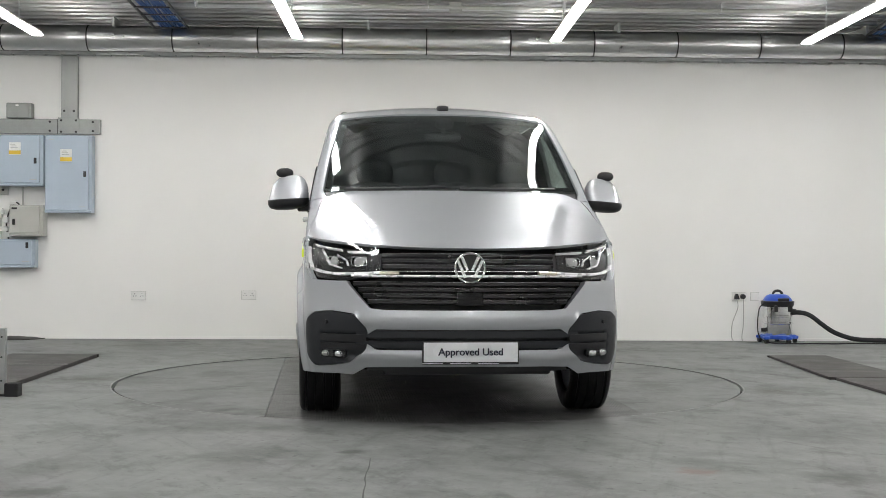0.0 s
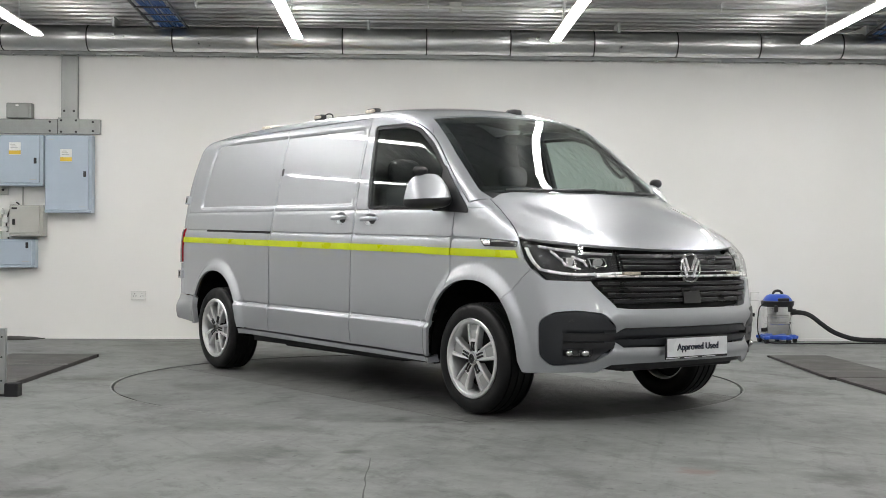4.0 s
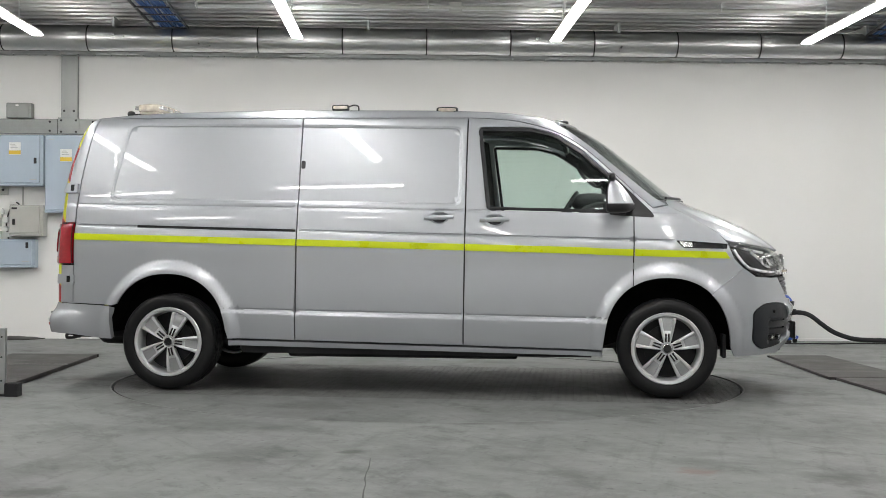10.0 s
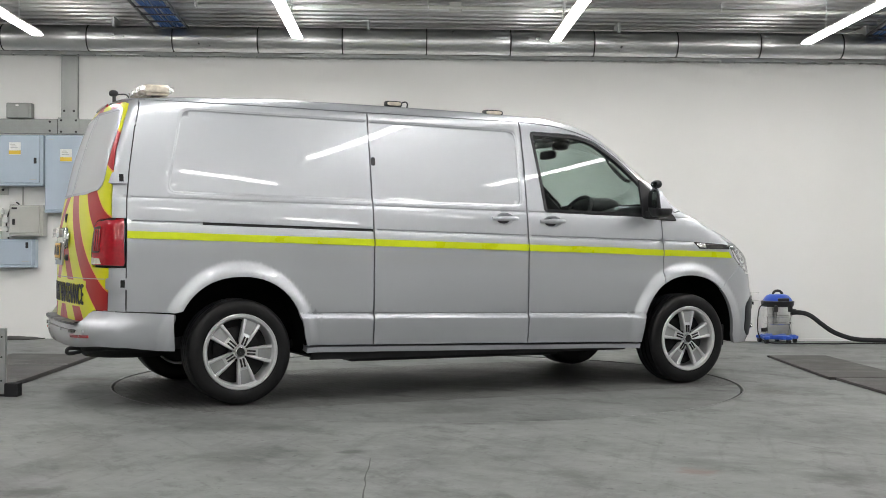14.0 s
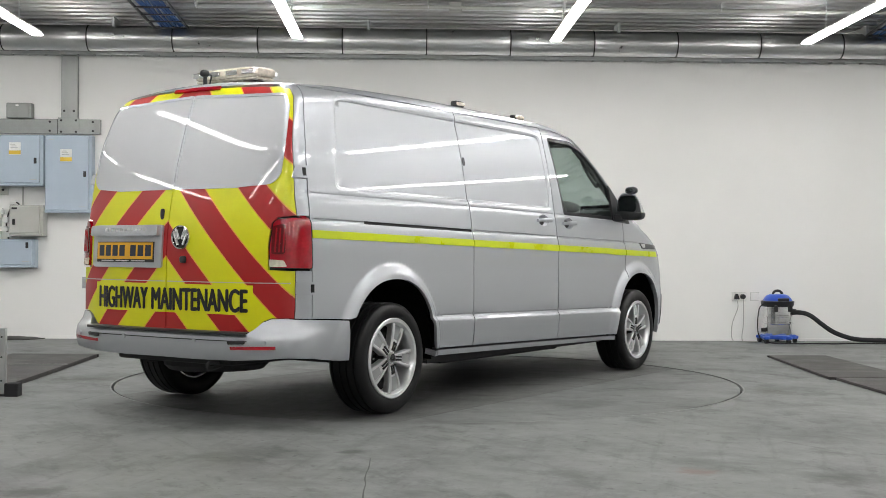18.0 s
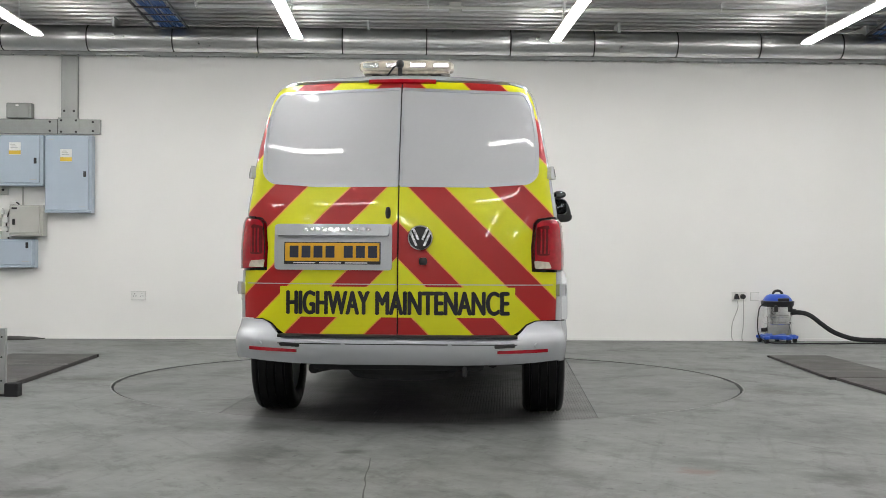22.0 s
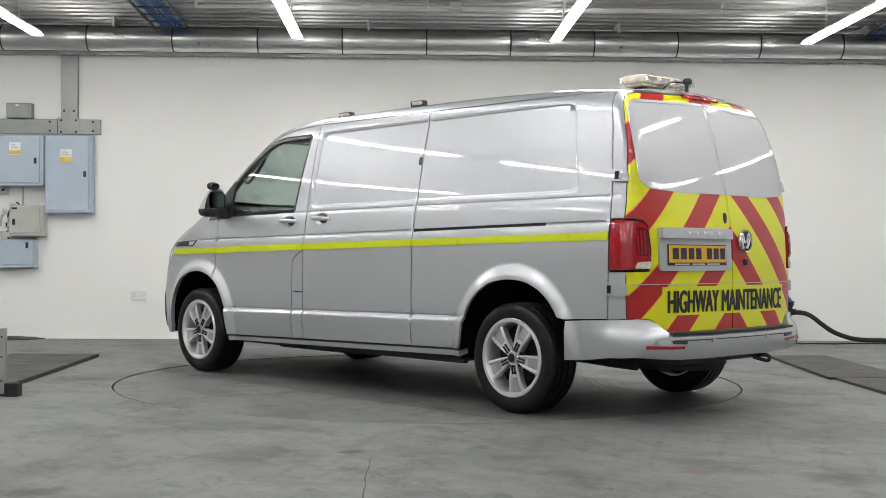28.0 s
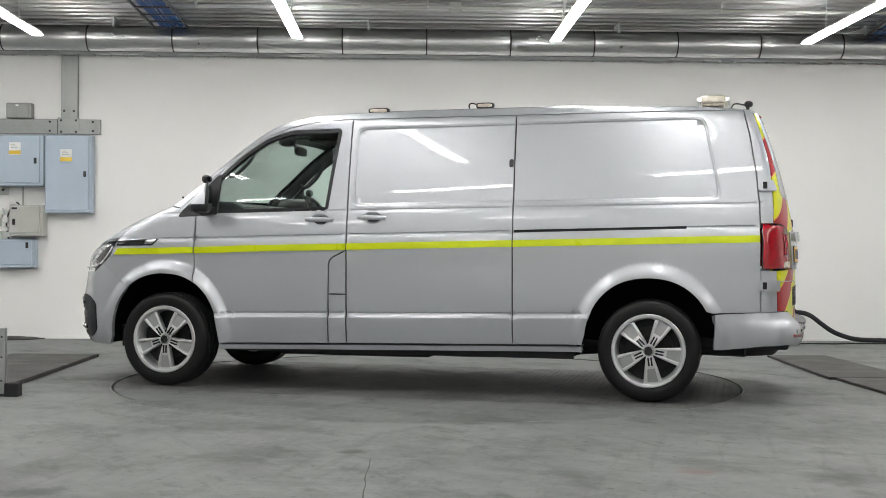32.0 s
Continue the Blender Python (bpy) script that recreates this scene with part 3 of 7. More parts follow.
REAR_EDGE = [(-2.28, 1.874), (-2.325, 1.68), (-2.362, 1.45), (-2.383, 1.25), (-2.392, 1.0), (-2.392, 0.565)]
QUARTER = (REAR_EDGE + [(-2.1, 0.552)] + [q for q in arch(-1, 150, 8)] + [(-1.27, 0.335), (-0.808, 0.328), (-0.8, 1.25)]
           + top_line(-0.795, -2.26))
SLIDE = [(-0.808, 0.328), (0.343, 0.308), (0.35, 1.06)] + top_line(0.356, -0.795) + [(-0.8, 1.25)]
FRONT_DOOR = ([(0.343, 0.308), (1.272, 0.29)] + arch(1, 172, 121) + [(1.476, 1.0), (1.474, 1.348)] + top_line(1.46, 0.356, 40) + [(0.35, 1.06)])
FUEL_FLAP = [(0.347, 0.645), (0.475, 0.645), (0.475, 0.85), (0.465, 0.878), (0.44, 0.9), (0.349, 0.945)]
FLAP_FOOT = [(0.343, 0.308), (0.475, 0.306), (0.475, 0.645), (0.347, 0.645)]
LEFT_DOOR = FRONT_DOOR[1:-1] + [(0.35, 1.06), (0.349, 0.945), (0.44, 0.9), (0.465, 0.878), (0.475, 0.85), (0.475, 0.306)]
WINDOW = rounded([(0.43, 1.79, 0.03), (0.497, 1.222, 0.03), (1.50, 1.2, 0.02), (1.452, 1.318, 0.02), (1.292, 1.482, 0.3), (1.137, 1.624, 0.3),
                  (0.955, 1.742, 0.3), (0.79, 1.782, 0.3)], 0.1)
LAMP_REAR = [(2.085, 1.008), (2.13, 0.905), (2.19, 0.842)]
SEAM = [(2.155, 0.812), (2.12, 0.782), (2.085, 0.753), (2.05, 0.724), (2.015, 0.695)]
BONNET_EDGE = np.array([(1.705, 0.785), (1.76, 0.797), (1.83, 0.811), (1.907, 0.828), (1.96, 0.842), (2.02, 0.859), (2.07, 0.875)])
BONNET_SIDE = [(float(p[0]), float(p[2]) + 0.0018) for p in skin("top", BONNET_EDGE[:, 0], BONNET_EDGE[:, 1])]
WING = ([(1.476, 1.0), (1.474, 1.348)] + top_line(1.476, 1.60, 6) + BONNET_SIDE + LAMP_REAR + SEAM
        + arch(1, 48, 121))

PAINT_COL = (0.485, 0.503, 0.53)


def paint():
    """Silver metallic paint under clear lacquer, with fine flake."""
    m, n, l, b = mat_new("silver_metallic_paint")
    tc = n.new("ShaderNodeTexCoord")
    fl = n.new("ShaderNodeTexNoise")
    fl.inputs["Scale"].default_value, fl.inputs["Detail"].default_value = 900.0, 2.0
    l.new(tc.outputs["Object"], fl.inputs["Vector"])
    big = n.new("ShaderNodeTexNoise")
    big.inputs["Scale"].default_value, big.inputs["Detail"].default_value = 2.0, 5.0
    l.new(tc.outputs["Object"], big.inputs["Vector"])
    mr = n.new("ShaderNodeMapRange")
    mr.inputs[1].default_value, mr.inputs[2].default_value = 0.3, 0.7
    mr.inputs[3].default_value, mr.inputs[4].default_value = 0.9, 1.1
    l.new(fl.outputs[0], mr.inputs[0])
    sc = n.new("ShaderNodeVectorMath")
    sc.operation = "SCALE"
    sc.inputs[0].default_value = PAINT_COL
    l.new(mr.outputs[0], sc.inputs["Scale"])
    l.new(sc.outputs[0], b.inputs["Base Color"])
    rr = n.new("ShaderNodeMapRange")
    rr.inputs[1].default_value, rr.inputs[2].default_value = 0.3, 0.7
    rr.inputs[3].default_value, rr.inputs[4].default_value = 0.40, 0.44
    l.new(big.outputs[0], rr.inputs[0])
    l.new(rr.outputs[0], b.inputs["Roughness"])
    b.inputs["Metallic"].default_value = 0.6
    b.inputs["Coat Weight"].default_value = 1.0
    b.inputs["Coat Roughness"].default_value = 0.03
    return m


def glass(name, color, rough=0.0, ior=1.45):
    m, n, l, b = mat_new(name)
    b.inputs["Base Color"].default_value = (*color, 1)
    b.inputs["Roughness"].default_value = rough
    b.inputs["Transmission Weight"].default_value = 1.0
    b.inputs["IOR"].default_value = ior
    return m


M_PAINT = paint()
M_GLASS = glass("tinted_glass", (0.80, 0.9, 0.86))
M_SCREEN = glass("dark_tinted_glass", (0.6, 0.67, 0.65), ior=1.5)
M_MIRROR = surface("tinted_mirror", (0.2, 0.21, 0.22), 0.06, 1.0, var=0.02, rough_var=0.01)
M_CLEAR = glass("clear_lens", (0.97, 0.97, 0.97), ior=1.35)
M_GREYLINE = surface("satin_grey_line", (0.3, 0.3, 0.31), 0.3, 0.5, var=0.1)
M_REDLENS = surface("red_lens", (0.36, 0.003, 0.012), 0.08, var=0.25, scale=30, coat=1.0)
M_REDDARK = surface("deep_red_lens", (0.12, 0.002, 0.005), 0.1, var=0.3, scale=40, coat=1.0)
M_TRIM = surface("black_trim", (0.016, 0.016, 0.018), 0.42, var=0.2, scale=10, bump=0.1)
M_BUMPERGREY = surface("dark_grey_bumper_plastic", (0.017, 0.019, 0.023), 0.45, var=0.12, scale=10, bump=0.15)
M_GLOSSBLACK = surface("gloss_black", (0.01, 0.01, 0.011), 0.12, var=0.1, coat=0.6)
M_SLAT = surface("satin_black_slat", (0.009, 0.009, 0.01), 0.34, var=0.1, spec=0.35)
M_INNER = surface("dark_inner_steel", (0.03, 0.03, 0.032), 0.8, var=0.2)
M_CABIN = surface("dark_cabin_plastic", (0.02, 0.021, 0.022), 0.6, var=0.15, scale=12, bump=0.15)
M_CLOTH = surface("dark_seat_cloth", (0.018, 0.019, 0.022), 0.85, var=0.25, scale=14, bump=0.4)
M_HEADLINER = surface("grey_headliner", (0.06, 0.06, 0.058), 0.9, var=0.08)
M_STRIPE = surface("fluorescent_yellow_tape", (0.62, 0.72, 0.0), 0.35, var=0.05, scale=8)
M_ALLOYWEB = surface("grey_alloy", (0.42, 0.425, 0.43), 0.4, 0.6, var=0.05, scale=20)
M_ALLOY = surface("silver_alloy", (0.74, 0.745, 0.75), 0.3, 0.7, var=0.03, scale=20, rough_var=0.02)
M_ALLOYDARK = surface("dark_alloy", (0.01, 0.01, 0.011), 0.6, 0.1, var=0.15, scale=20)
M_TYRE = surface("tyre_rubber", (0.007, 0.007, 0.0075), 0.45, var=0.25, scale=12, bump=0.2, spec=0.3)
M_LETTER = surface("black_film", (0.01, 0.01, 0.012), 0.4, var=0.1)
M_PLATEWHITE = surface("white_plate", (0.75, 0.76, 0.78), 0.3, var=0.03)
M_PLATEYELLOW = surface("amber_plate", (0.75, 0.4, 0.02), 0.35, var=0.05)
M_INK = surface("dark_ink", (0.02, 0.025, 0.045), 0.5, var=0.1)
M_BLANK = surface("grey_window_film", (0.47, 0.48, 0.5), 0.5, 0.2, var=0.03, scale=3, coat=0.7, rough_var=0.02)
M_BRIGHT = surface("bright_trim", (0.82, 0.82, 0.83), 0.28, 0.45, var=0.03, scale=20, rough_var=0.03)
M_BEACON = surface("clear_beacon_plastic", (0.62, 0.56, 0.46), 0.25, var=0.2, scale=25, coat=0.5)


def chevrons():
    """Red and yellow reflective film in diagonal bands that fall outwards from the middle of the doors."""
    m = surface("chevron_film", (0.68, 0.68, 0.0), 0.4, var=0.05, scale=8, coat=0.4, rough_var=0.03)
    n, l = m.node_tree.nodes, m.node_tree.links
    b = n["Principled BSDF"]
    tc = n.new("ShaderNodeTexCoord")
    sp = n.new("ShaderNodeSeparateXYZ")
    l.new(tc.outputs["Object"], sp.inputs[0])

    def math_node(op, a, c, k=None):
        q = n.new("ShaderNodeMath")
        q.operation = op
        for i, v in enumerate((a, c, k)):
            if v is None:
                continue
            if isinstance(v, (int, float)):
                q.inputs[i].default_value = v
            else:
                l.new(v, q.inputs[i])
        return q.outputs[0]

    ay = math_node("ABSOLUTE", math_node("SUBTRACT", sp.outputs[1], 0.006), 0)
    c = math_node("ADD", ay, sp.outputs[2])
    c = math_node("MODULO", math_node("ADD", c, 4.35 - 1.285 - 0.06), 0.435)
    red = math_node("LESS_THAN", c, 0.19)
    rim = math_node("LESS_THAN", math_node("ABSOLUTE", math_node("SUBTRACT", c, 0.195), 0), 0.005)
    rim = math_node("ADD", rim, math_node("GREATER_THAN", c, 0.426))
    rect = math_node("MULTIPLY", math_node("LESS_THAN", ay, 0.632), math_node("LESS_THAN", math_node(
        "ABSOLUTE", math_node("SUBTRACT", sp.outputs[2], 0.668), 0), 0.081))
    red = math_node("MULTIPLY", red, math_node("SUBTRACT", 1.0, rect))
    mx = n.new("ShaderNodeMix")
    mx.data_type = "RGBA"
    l.new(red, mx.inputs[0])
    l.new(b.inputs["Base Color"].links[0].from_socket, mx.inputs[6])
    mx.inputs[7].default_value = (0.38, 0.007, 0.008, 1)
    # a thin amber edge where the two films meet
    ed = n.new("ShaderNodeMix")
    ed.data_type = "RGBA"
    l.new(math_node("MULTIPLY", rim, math_node("SUBTRACT", 1.0, rect)), ed.inputs[0])
    l.new(mx.outputs[2], ed.inputs[6])
    ed.inputs[7].default_value = (0.8, 0.36, 0.06, 1)
    l.new(ed.outputs[2], b.inputs["Base Color"])
    return m


M_CHEVRON = chevrons()

van = empty("panel_van", pose(0, 0, 0), "silver panel van with yellow side stripe and chevron rear doors", "van")


def side_points(pts, side="right"):
    a = np.array(pts)
    return skin(side, a[:, 0], a[:, 1])


def mirrored(pts):
    return np.array(pts) * np.array([1, -1, 1])


def handle_z(x0):
    return 1.171 - 0.036 * (x0 - 0.17)


def bowl(x0):
    return [(x0 + 0.068 * math.cos(a), handle_z(x0) - 0.004 + 0.038 * math.sin(a)) for a in np.linspace(0, 6.2832, 25)[:-1]]


def build_sides():
    for side in ("right", "left"):
        s = -1 if side == "right" else 1
        patch("rear_quarter_panel", side, QUARTER, M_PAINT, van, features=True)
        patch("sliding_door", side, SLIDE, M_PAINT, van, features=True, holes=[bowl(0.172)])
        door = patch("front_door", side, FRONT_DOOR if s < 0 else LEFT_DOOR, M_PAINT, van, features=True, holes=[WINDOW, bowl(0.549)])
        if s > 0:
            patch("fuel_flap", side, FUEL_FLAP, M_PAINT, van, "silver fuel flap", features=True)
            patch("flap_panel", side, FLAP_FOOT, M_PAINT, van, features=True)
        patch("front_wing", side, WING, M_PAINT, van, features=True, gap=0.0028)
        # door glass set in a black rubber frame
        ring = [tuple(q) for q in shrink(resample(WINDOW, 0.03), 0.022)]
        patch("window_seal", side, WINDOW, M_TRIM, door, "black rubber window seal", holes=[ring], gap=0.0, offset=-0.004, deep=0.03)
        g = patch("window_glass", side, ring, M_GLASS, door, "tinted door glass", gap=-0.004, offset=-0.012, deep=0.004, solid=True, step=0.03)
        g.visible_shadow = False
        # the black mirror sail
        patch("mirror_sail", side, rounded([(1.30, 1.49), (1.315, 1.19), (1.615, 1.172), (1.585, 1.215)], 0.015), M_TRIM, door,
              "black plastic mirror base", offset=0.006, gap=0.0)
        # sill under the doors
        patch("sill", side, [(-1.27, 0.328), (-1.27, 0.285), (1.27, 0.245), (1.27, 0.283), (0.343, 0.3), (-0.8, 0.321)], M_PAINT, van,
              "silver sill", offset=-0.008, deep=0.08)
        # dark structure behind the shut lines
        inner = ([(-2.36, 0.6), (-2.09, 0.57)] + arch(-1, 150, 8, 0.015) + [(-1.27, 0.34), (1.27, 0.30)] + arch(1, 172, 121, 0.015)
                 + [(1.47, 1.18), (0.46, 1.19), (0.40, 1.82)] + top_line(0.33, -2.24))
        patch("inner_side", side, inner, M_INNER, van, "dark inner structure", offset=-0.024, deep=0.0, step=0.06)
        # stripe: one piece of tape to a panel
        tape = lambda a, b, o: [(x, 0.9775 - 0.0225 * x + o - 0.004 * (x > 1.2)) for x in np.linspace(a, b, 12)]
        for a, b, w in ((-2.386, -0.806, 0.0), (-0.798, 0.345, 0.0), (0.352, 1.47, 0.0), (1.481, 2.1, 0.0)):
            e = b - 0.03 if b > 2 else b
            patch("yellow_tape", side, tape(a, e, 0.022) + tape(a, b, -0.022)[::-1], M_STRIPE, van, "fluorescent yellow reflective tape",
                  gap=0.0, offset=0.0075, deep=0.008, step=0.02)
        # guide rail slot of the sliding door
        patch("slide_rail", side, [(-1.93, 1.095), (-1.93, 1.112), (-0.81, 1.085), (-0.81, 1.068)], M_GAP, van, "black sliding door rail",
              offset=0.001, gap=0.0, deep=0.002)
        # black finisher with a bright tip ahead of the door
        fin = patch("wing_finisher", side, rounded([(1.745, 1.022), (1.80, 0.972), (2.08, 0.968), (2.082, 1.0)], 0.006), M_GLOSSBLACK, van,
                    "gloss black wing finisher", offset=0.004, gap=0.0, deep=0.006)
        patch("finisher_badge", side, rounded([(1.765, 1.012), (1.80, 0.982), (1.86, 0.98), (1.85, 1.01)], 0.006), M_CHROME, fin,
              "bright badge", offset=0.007, gap=0.0, deep=0.005)
        # small lock cover near the head of the sliding door
        patch("lock_cover", side, rounded([(-0.79, 1.56), (-0.79, 1.505), (-0.762, 1.505), (-0.762, 1.56)], 0.012), M_TRIM, van,
              "small black cover", offset=0.003, gap=0.0)
        for x0 in (0.172, 0.549):
            handle(side, x0, handle_z(x0), van if x0 < 0.3 else door)
        mirror_unit(side, door)


def handle(side, x0, z0, parent):
    s = -1 if side == "right" else 1
    patch("handle_bowl", side, [(x0 + 0.075 * math.cos(a), z0 - 0.004 + 0.045 * math.sin(a)) for a in np.linspace(0, 6.2832, 25)[:-1]],
          M_PAINT, parent, "recessed handle bowl", offset=lambda u, v: -0.034 + 0.032 * ramp01(0.45, 1.0, np.hypot((u - x0) / 0.075, (v - z0 + 0.004) / 0.045)),
          gap=0.0, deep=0.004, step=0.012)
    y = float(skin(side, np.array([x0]), np.array([z0]))[0, 1])
    bm = bmesh.new()
    n = 14
    rings = []
    for i in range(n + 1):
        t = i / n
        x = x0 + 0.1 - 0.2 * t
        out = 0.006 + 0.030 * min(1.0, math.sin(math.pi * min(max(t, 0.02), 0.98)) * 1.8)
        hgt = 0.012 + 0.005 * math.sin(math.pi * t)
        ring = []
        for k in range(10):
            a = 2 * math.pi * k / 10
            ring.append(bm.verts.new((x, y + s * (out + 0.009 * math.cos(a)), z0 + hgt * math.sin(a) - 0.004 * t)))
        rings.append(ring)
    for a, b in zip(rings, rings[1:]):
        for k in range(10):
            bm.faces.new((a[k], a[(k + 1) % 10], b[(k + 1) % 10], b[k]))
    bm.faces.new(rings[0])
    bm.faces.new(rings[-1])
    bmesh.ops.recalc_face_normals(bm, faces=bm.faces)
    part("door_handle", bm, M_PAINT, parent, "silver pull handle", smooth=True)


def blob(center, size, power=3.0, seg=20, squash=None):
    """A rounded block: a superellipsoid."""
    bm = bmesh.new()
    bmesh.ops.create_uvsphere(bm, u_segments=seg, v_segments=seg // 2 + 2, radius=1.0)
    for v in bm.verts:
        c = v.co
        f = (abs(c.x) ** power + abs(c.y) ** power + abs(c.z) ** power) ** (-1 / power)
        v.co = Vector((c.x * f * size[0], c.y * f * size[1], c.z * f * size[2]))
        if squash:
            v.co = squash(v.co)
        v.co += Vector(center)
    return bm


def mirror_unit(side, door):
    s = -1 if side == "right" else 1
    c = Vector((1.345, s * 0.995, 1.285))

    def leaned(q, z):
        k = 1 - 0.13 * max(0, z) / 0.16
        return q.y * k - s * 0.012 * max(0, z) / 0.16, k

    def dome(q):
        # the painted front: flat foot, a domed top that leans inwards, cut off behind
        z = q.z if q.z > 0 else 0.12 * q.z
        y, k = leaned(q, z)
        x = max(q.x, -0.012)
        z *= 1 - 0.72 * max(0, x / 0.11) ** 1.1
        return Vector((x * k - 0.3 * s * q.y, y, z - 0.06 * s * q.y))

    def shell(q):
        z = q.z if q.z > 0 else 0.3 * q.z
        y, k = leaned(q, z)
        return Vector((min(q.x, -0.013) * 0.25 - 0.009 - 0.3 * s * q.y, y * 0.97, z * 0.97 - 0.06 * s * q.y))

    def tray(q):
        z = q.z if q.z < 0 else 0.15 * q.z
        x = q.x if q.x > 0 else 0.35 * q.x
        return Vector((x - 0.3 * s * q.y, q.y, z - 0.06 * s * q.y))

    foot = c + Vector((0, s * 0.01, -0.026))
    cap = part("mirror", blob(foot, (0.11, 0.126, 0.155), 3.2, 28, dome), M_PAINT, door, "silver mirror cap over black housing", smooth=True)
    part("mirror_housing", blob(foot, (0.114, 0.131, 0.062), 3.2, 28, tray), M_TRIM, cap, "black mirror housing", smooth=True)
    part("mirror_shell", blob(foot, (0.10, 0.127, 0.15), 3.2, 28, shell), M_TRIM, cap, "black mirror rim", smooth=True)
    part("mirror_glass", blob(c + Vector((-0.034, s * 0.005, 0.035)), (0.002, 0.094, 0.07), 4, 24, lambda q: Vector((q.x - 0.3 * s * q.y, q.y, q.z))), M_MIRROR, cap, "dark mirror glass", smooth=True)
    bm = bmesh.new()
    add_box(bm, c.x - 0.015, c.x + 0.075, min(s * 0.85, s * 0.95), max(s * 0.85, s * 0.95), c.z - 0.098, c.z - 0.04)
    part("mirror_arm", bm, M_TRIM, cap, "black mirror arm", bevel=0.012)
    top = c + Vector((-0.02, s * 0.035, 0.146))
    spot = part("blind_spot_mirror", blob(top, (0.024, 0.054, 0.031), 2.3, 18), M_TRIM, cap, "small black oval extra mirror", smooth=True)
    part("spot_glass", blob(top + Vector((-0.0225, 0, 0)), (0.003, 0.042, 0.022), 2.3, 14), M_MIRROR, spot, "small mirror glass", smooth=True)
    part("mirror_stem", cyl(top + Vector((0, 0, -0.05)), top, 0.013, 0.018, seg=10), M_TRIM, cap)


build_sides()


def build_roof():
    left = view_of("over", side_points(top_line(-2.27, 1.1, 60), "left"))
    right = view_of("over", side_points(top_line(-2.27, 1.1, 60), "right"))
    head = view_of("over", skin("screen", np.linspace(0.668, -0.668, 21), 1.842 - 0.03 * (np.linspace(-1, 1, 21)) ** 4))
    rear = [(-2.376 + 0.085 * abs(a) ** 4, a * 0.645) for a in np.linspace(-1, 1, 21)]
    loop = [tuple(q) for q in left] + [tuple(q) for q in head] + [tuple(q) for q in right[::-1]] + rear
    patch("roof", "over", loop, M_PAINT, van, "silver roof", step=0.04, gap=0.002)
    # pillars beside the windscreen
    zz = np.linspace(1.812, 1.31, 24)
    for s, side in ((1, "left"), (-1, "right")):
        edge = np.interp(zz, [1.3, 1.55, 1.84], [0.79, 0.745, 0.668])
        ins = view_of("over", skin("screen", s * edge, zz))
        outs = view_of("over", side_points(top_line(1.1, 1.60, 24), side))
        base = view_of("over", skin("top", np.array([1.705, 1.705]), s * np.array([0.785, 0.765])))
        patch("windscreen_pillar", "over", [tuple(q) for q in ins] + [tuple(q) for q in base[::-1]] + [tuple(q) for q in outs[::-1]], M_PAINT, van,
              "silver windscreen pillar", step=0.025, gap=0.002)
    w = lambda z: float(np.interp(z, [1.3, 1.55, 1.84], [0.79, 0.745, 0.668]))
    scr = ([(w(z), z) for z in np.linspace(1.31, 1.812, 14)] + [(y, 1.842 - 0.03 * (y / 0.668) ** 4) for y in np.linspace(0.64, -0.64, 17)]
           + [(-w(z), z) for z in np.linspace(1.812, 1.31, 14)] + [(y, 1.305 - 0.01 * (1 - (y / 0.79) ** 2)) for y in np.linspace(-0.76, 0.76, 15)])
    inner = [tuple(q) for q in shrink(np.array(scr), 0.045)]
    g = patch("windscreen", "screen", scr, M_SCREEN, van, "tinted laminated windscreen", step=0.05, offset=-0.006, deep=0.005, solid=True)
    g.visible_shadow = False
    patch("windscreen_border", "screen", scr, M_GLOSSBLACK, g, "black windscreen border", holes=[inner], step=0.04, offset=-0.0135, deep=0.003, gap=0.001)


build_roof()


def front_u(y, z):
    """From a sideways place on the nose to the front view's turn."""
    p = skin("screen", np.asarray(y, float), np.asarray(z, float) + 0 * np.asarray(y, float))
    return view_of("front", p)


def fpt(pts):
    a = np.array(pts, float)
    return [tuple(q) for q in front_u(a[:, 0], a[:, 1])]


def spt(pts, side):
    return [tuple(q) for q in view_of("front", side_points(pts, side))]


def flip(loop):
    return [(-u, v) for u, v in loop[::-1]]


def bonnet_front(y):
    return 0.962 + 0.055 * (np.abs(y) / 0.84) ** 2.2


def BAY_FRONT():
    """The outline of the right fog lamp bay, from its inner top round the corner to its inner foot."""
    return rounded(fpt([(-0.545, 0.522), (-0.615, 0.602), (-0.74, 0.617)]) + spt([(2.325, 0.606), (2.252, 0.56), (2.245, 0.36), (2.30, 0.305)], "right")
                   + fpt([(-0.72, 0.32), (-0.635, 0.338), (-0.55, 0.41)]), 0.07)


def ribbon(name, pts, w, material, parent, label="", out=0.01, thick=0.015):
    """A thin bar along a line of skin points: w wide, its face lifted by out, thick deep, edges eased."""
    p = np.array(pts, float)
    n = skin_normal(p)
    t = np.gradient(p, axis=0)
    up = np.cross(t, n)
    up /= np.linalg.norm(up, axis=1, keepdims=True)
    if up[0, 2] < 0:
        up = -up
    e = min(0.25 * w, 0.25 * thick, 0.003)
    sec = ((-w / 2, -thick), (-w / 2, -e), (-w / 2 + e, 0), (w / 2 - e, 0), (w / 2, -e), (w / 2, -thick))
    bm = bmesh.new()
    rows = [[bm.verts.new(tuple(a + b * (out + d) + c * h)) for h, d in sec] for a, b, c in zip(p, n, up)]
    for r0, r1 in zip(rows, rows[1:]):
        for k in range(6):
            bm.faces.new((r0[k], r0[(k + 1) % 6], r1[(k + 1) % 6], r1[k]))
    bm.faces.new(rows[0])
    bm.faces.new(rows[-1])
    bmesh.ops.recalc_face_normals(bm, faces=bm.faces)
    return part(name, bm, material, parent, label)


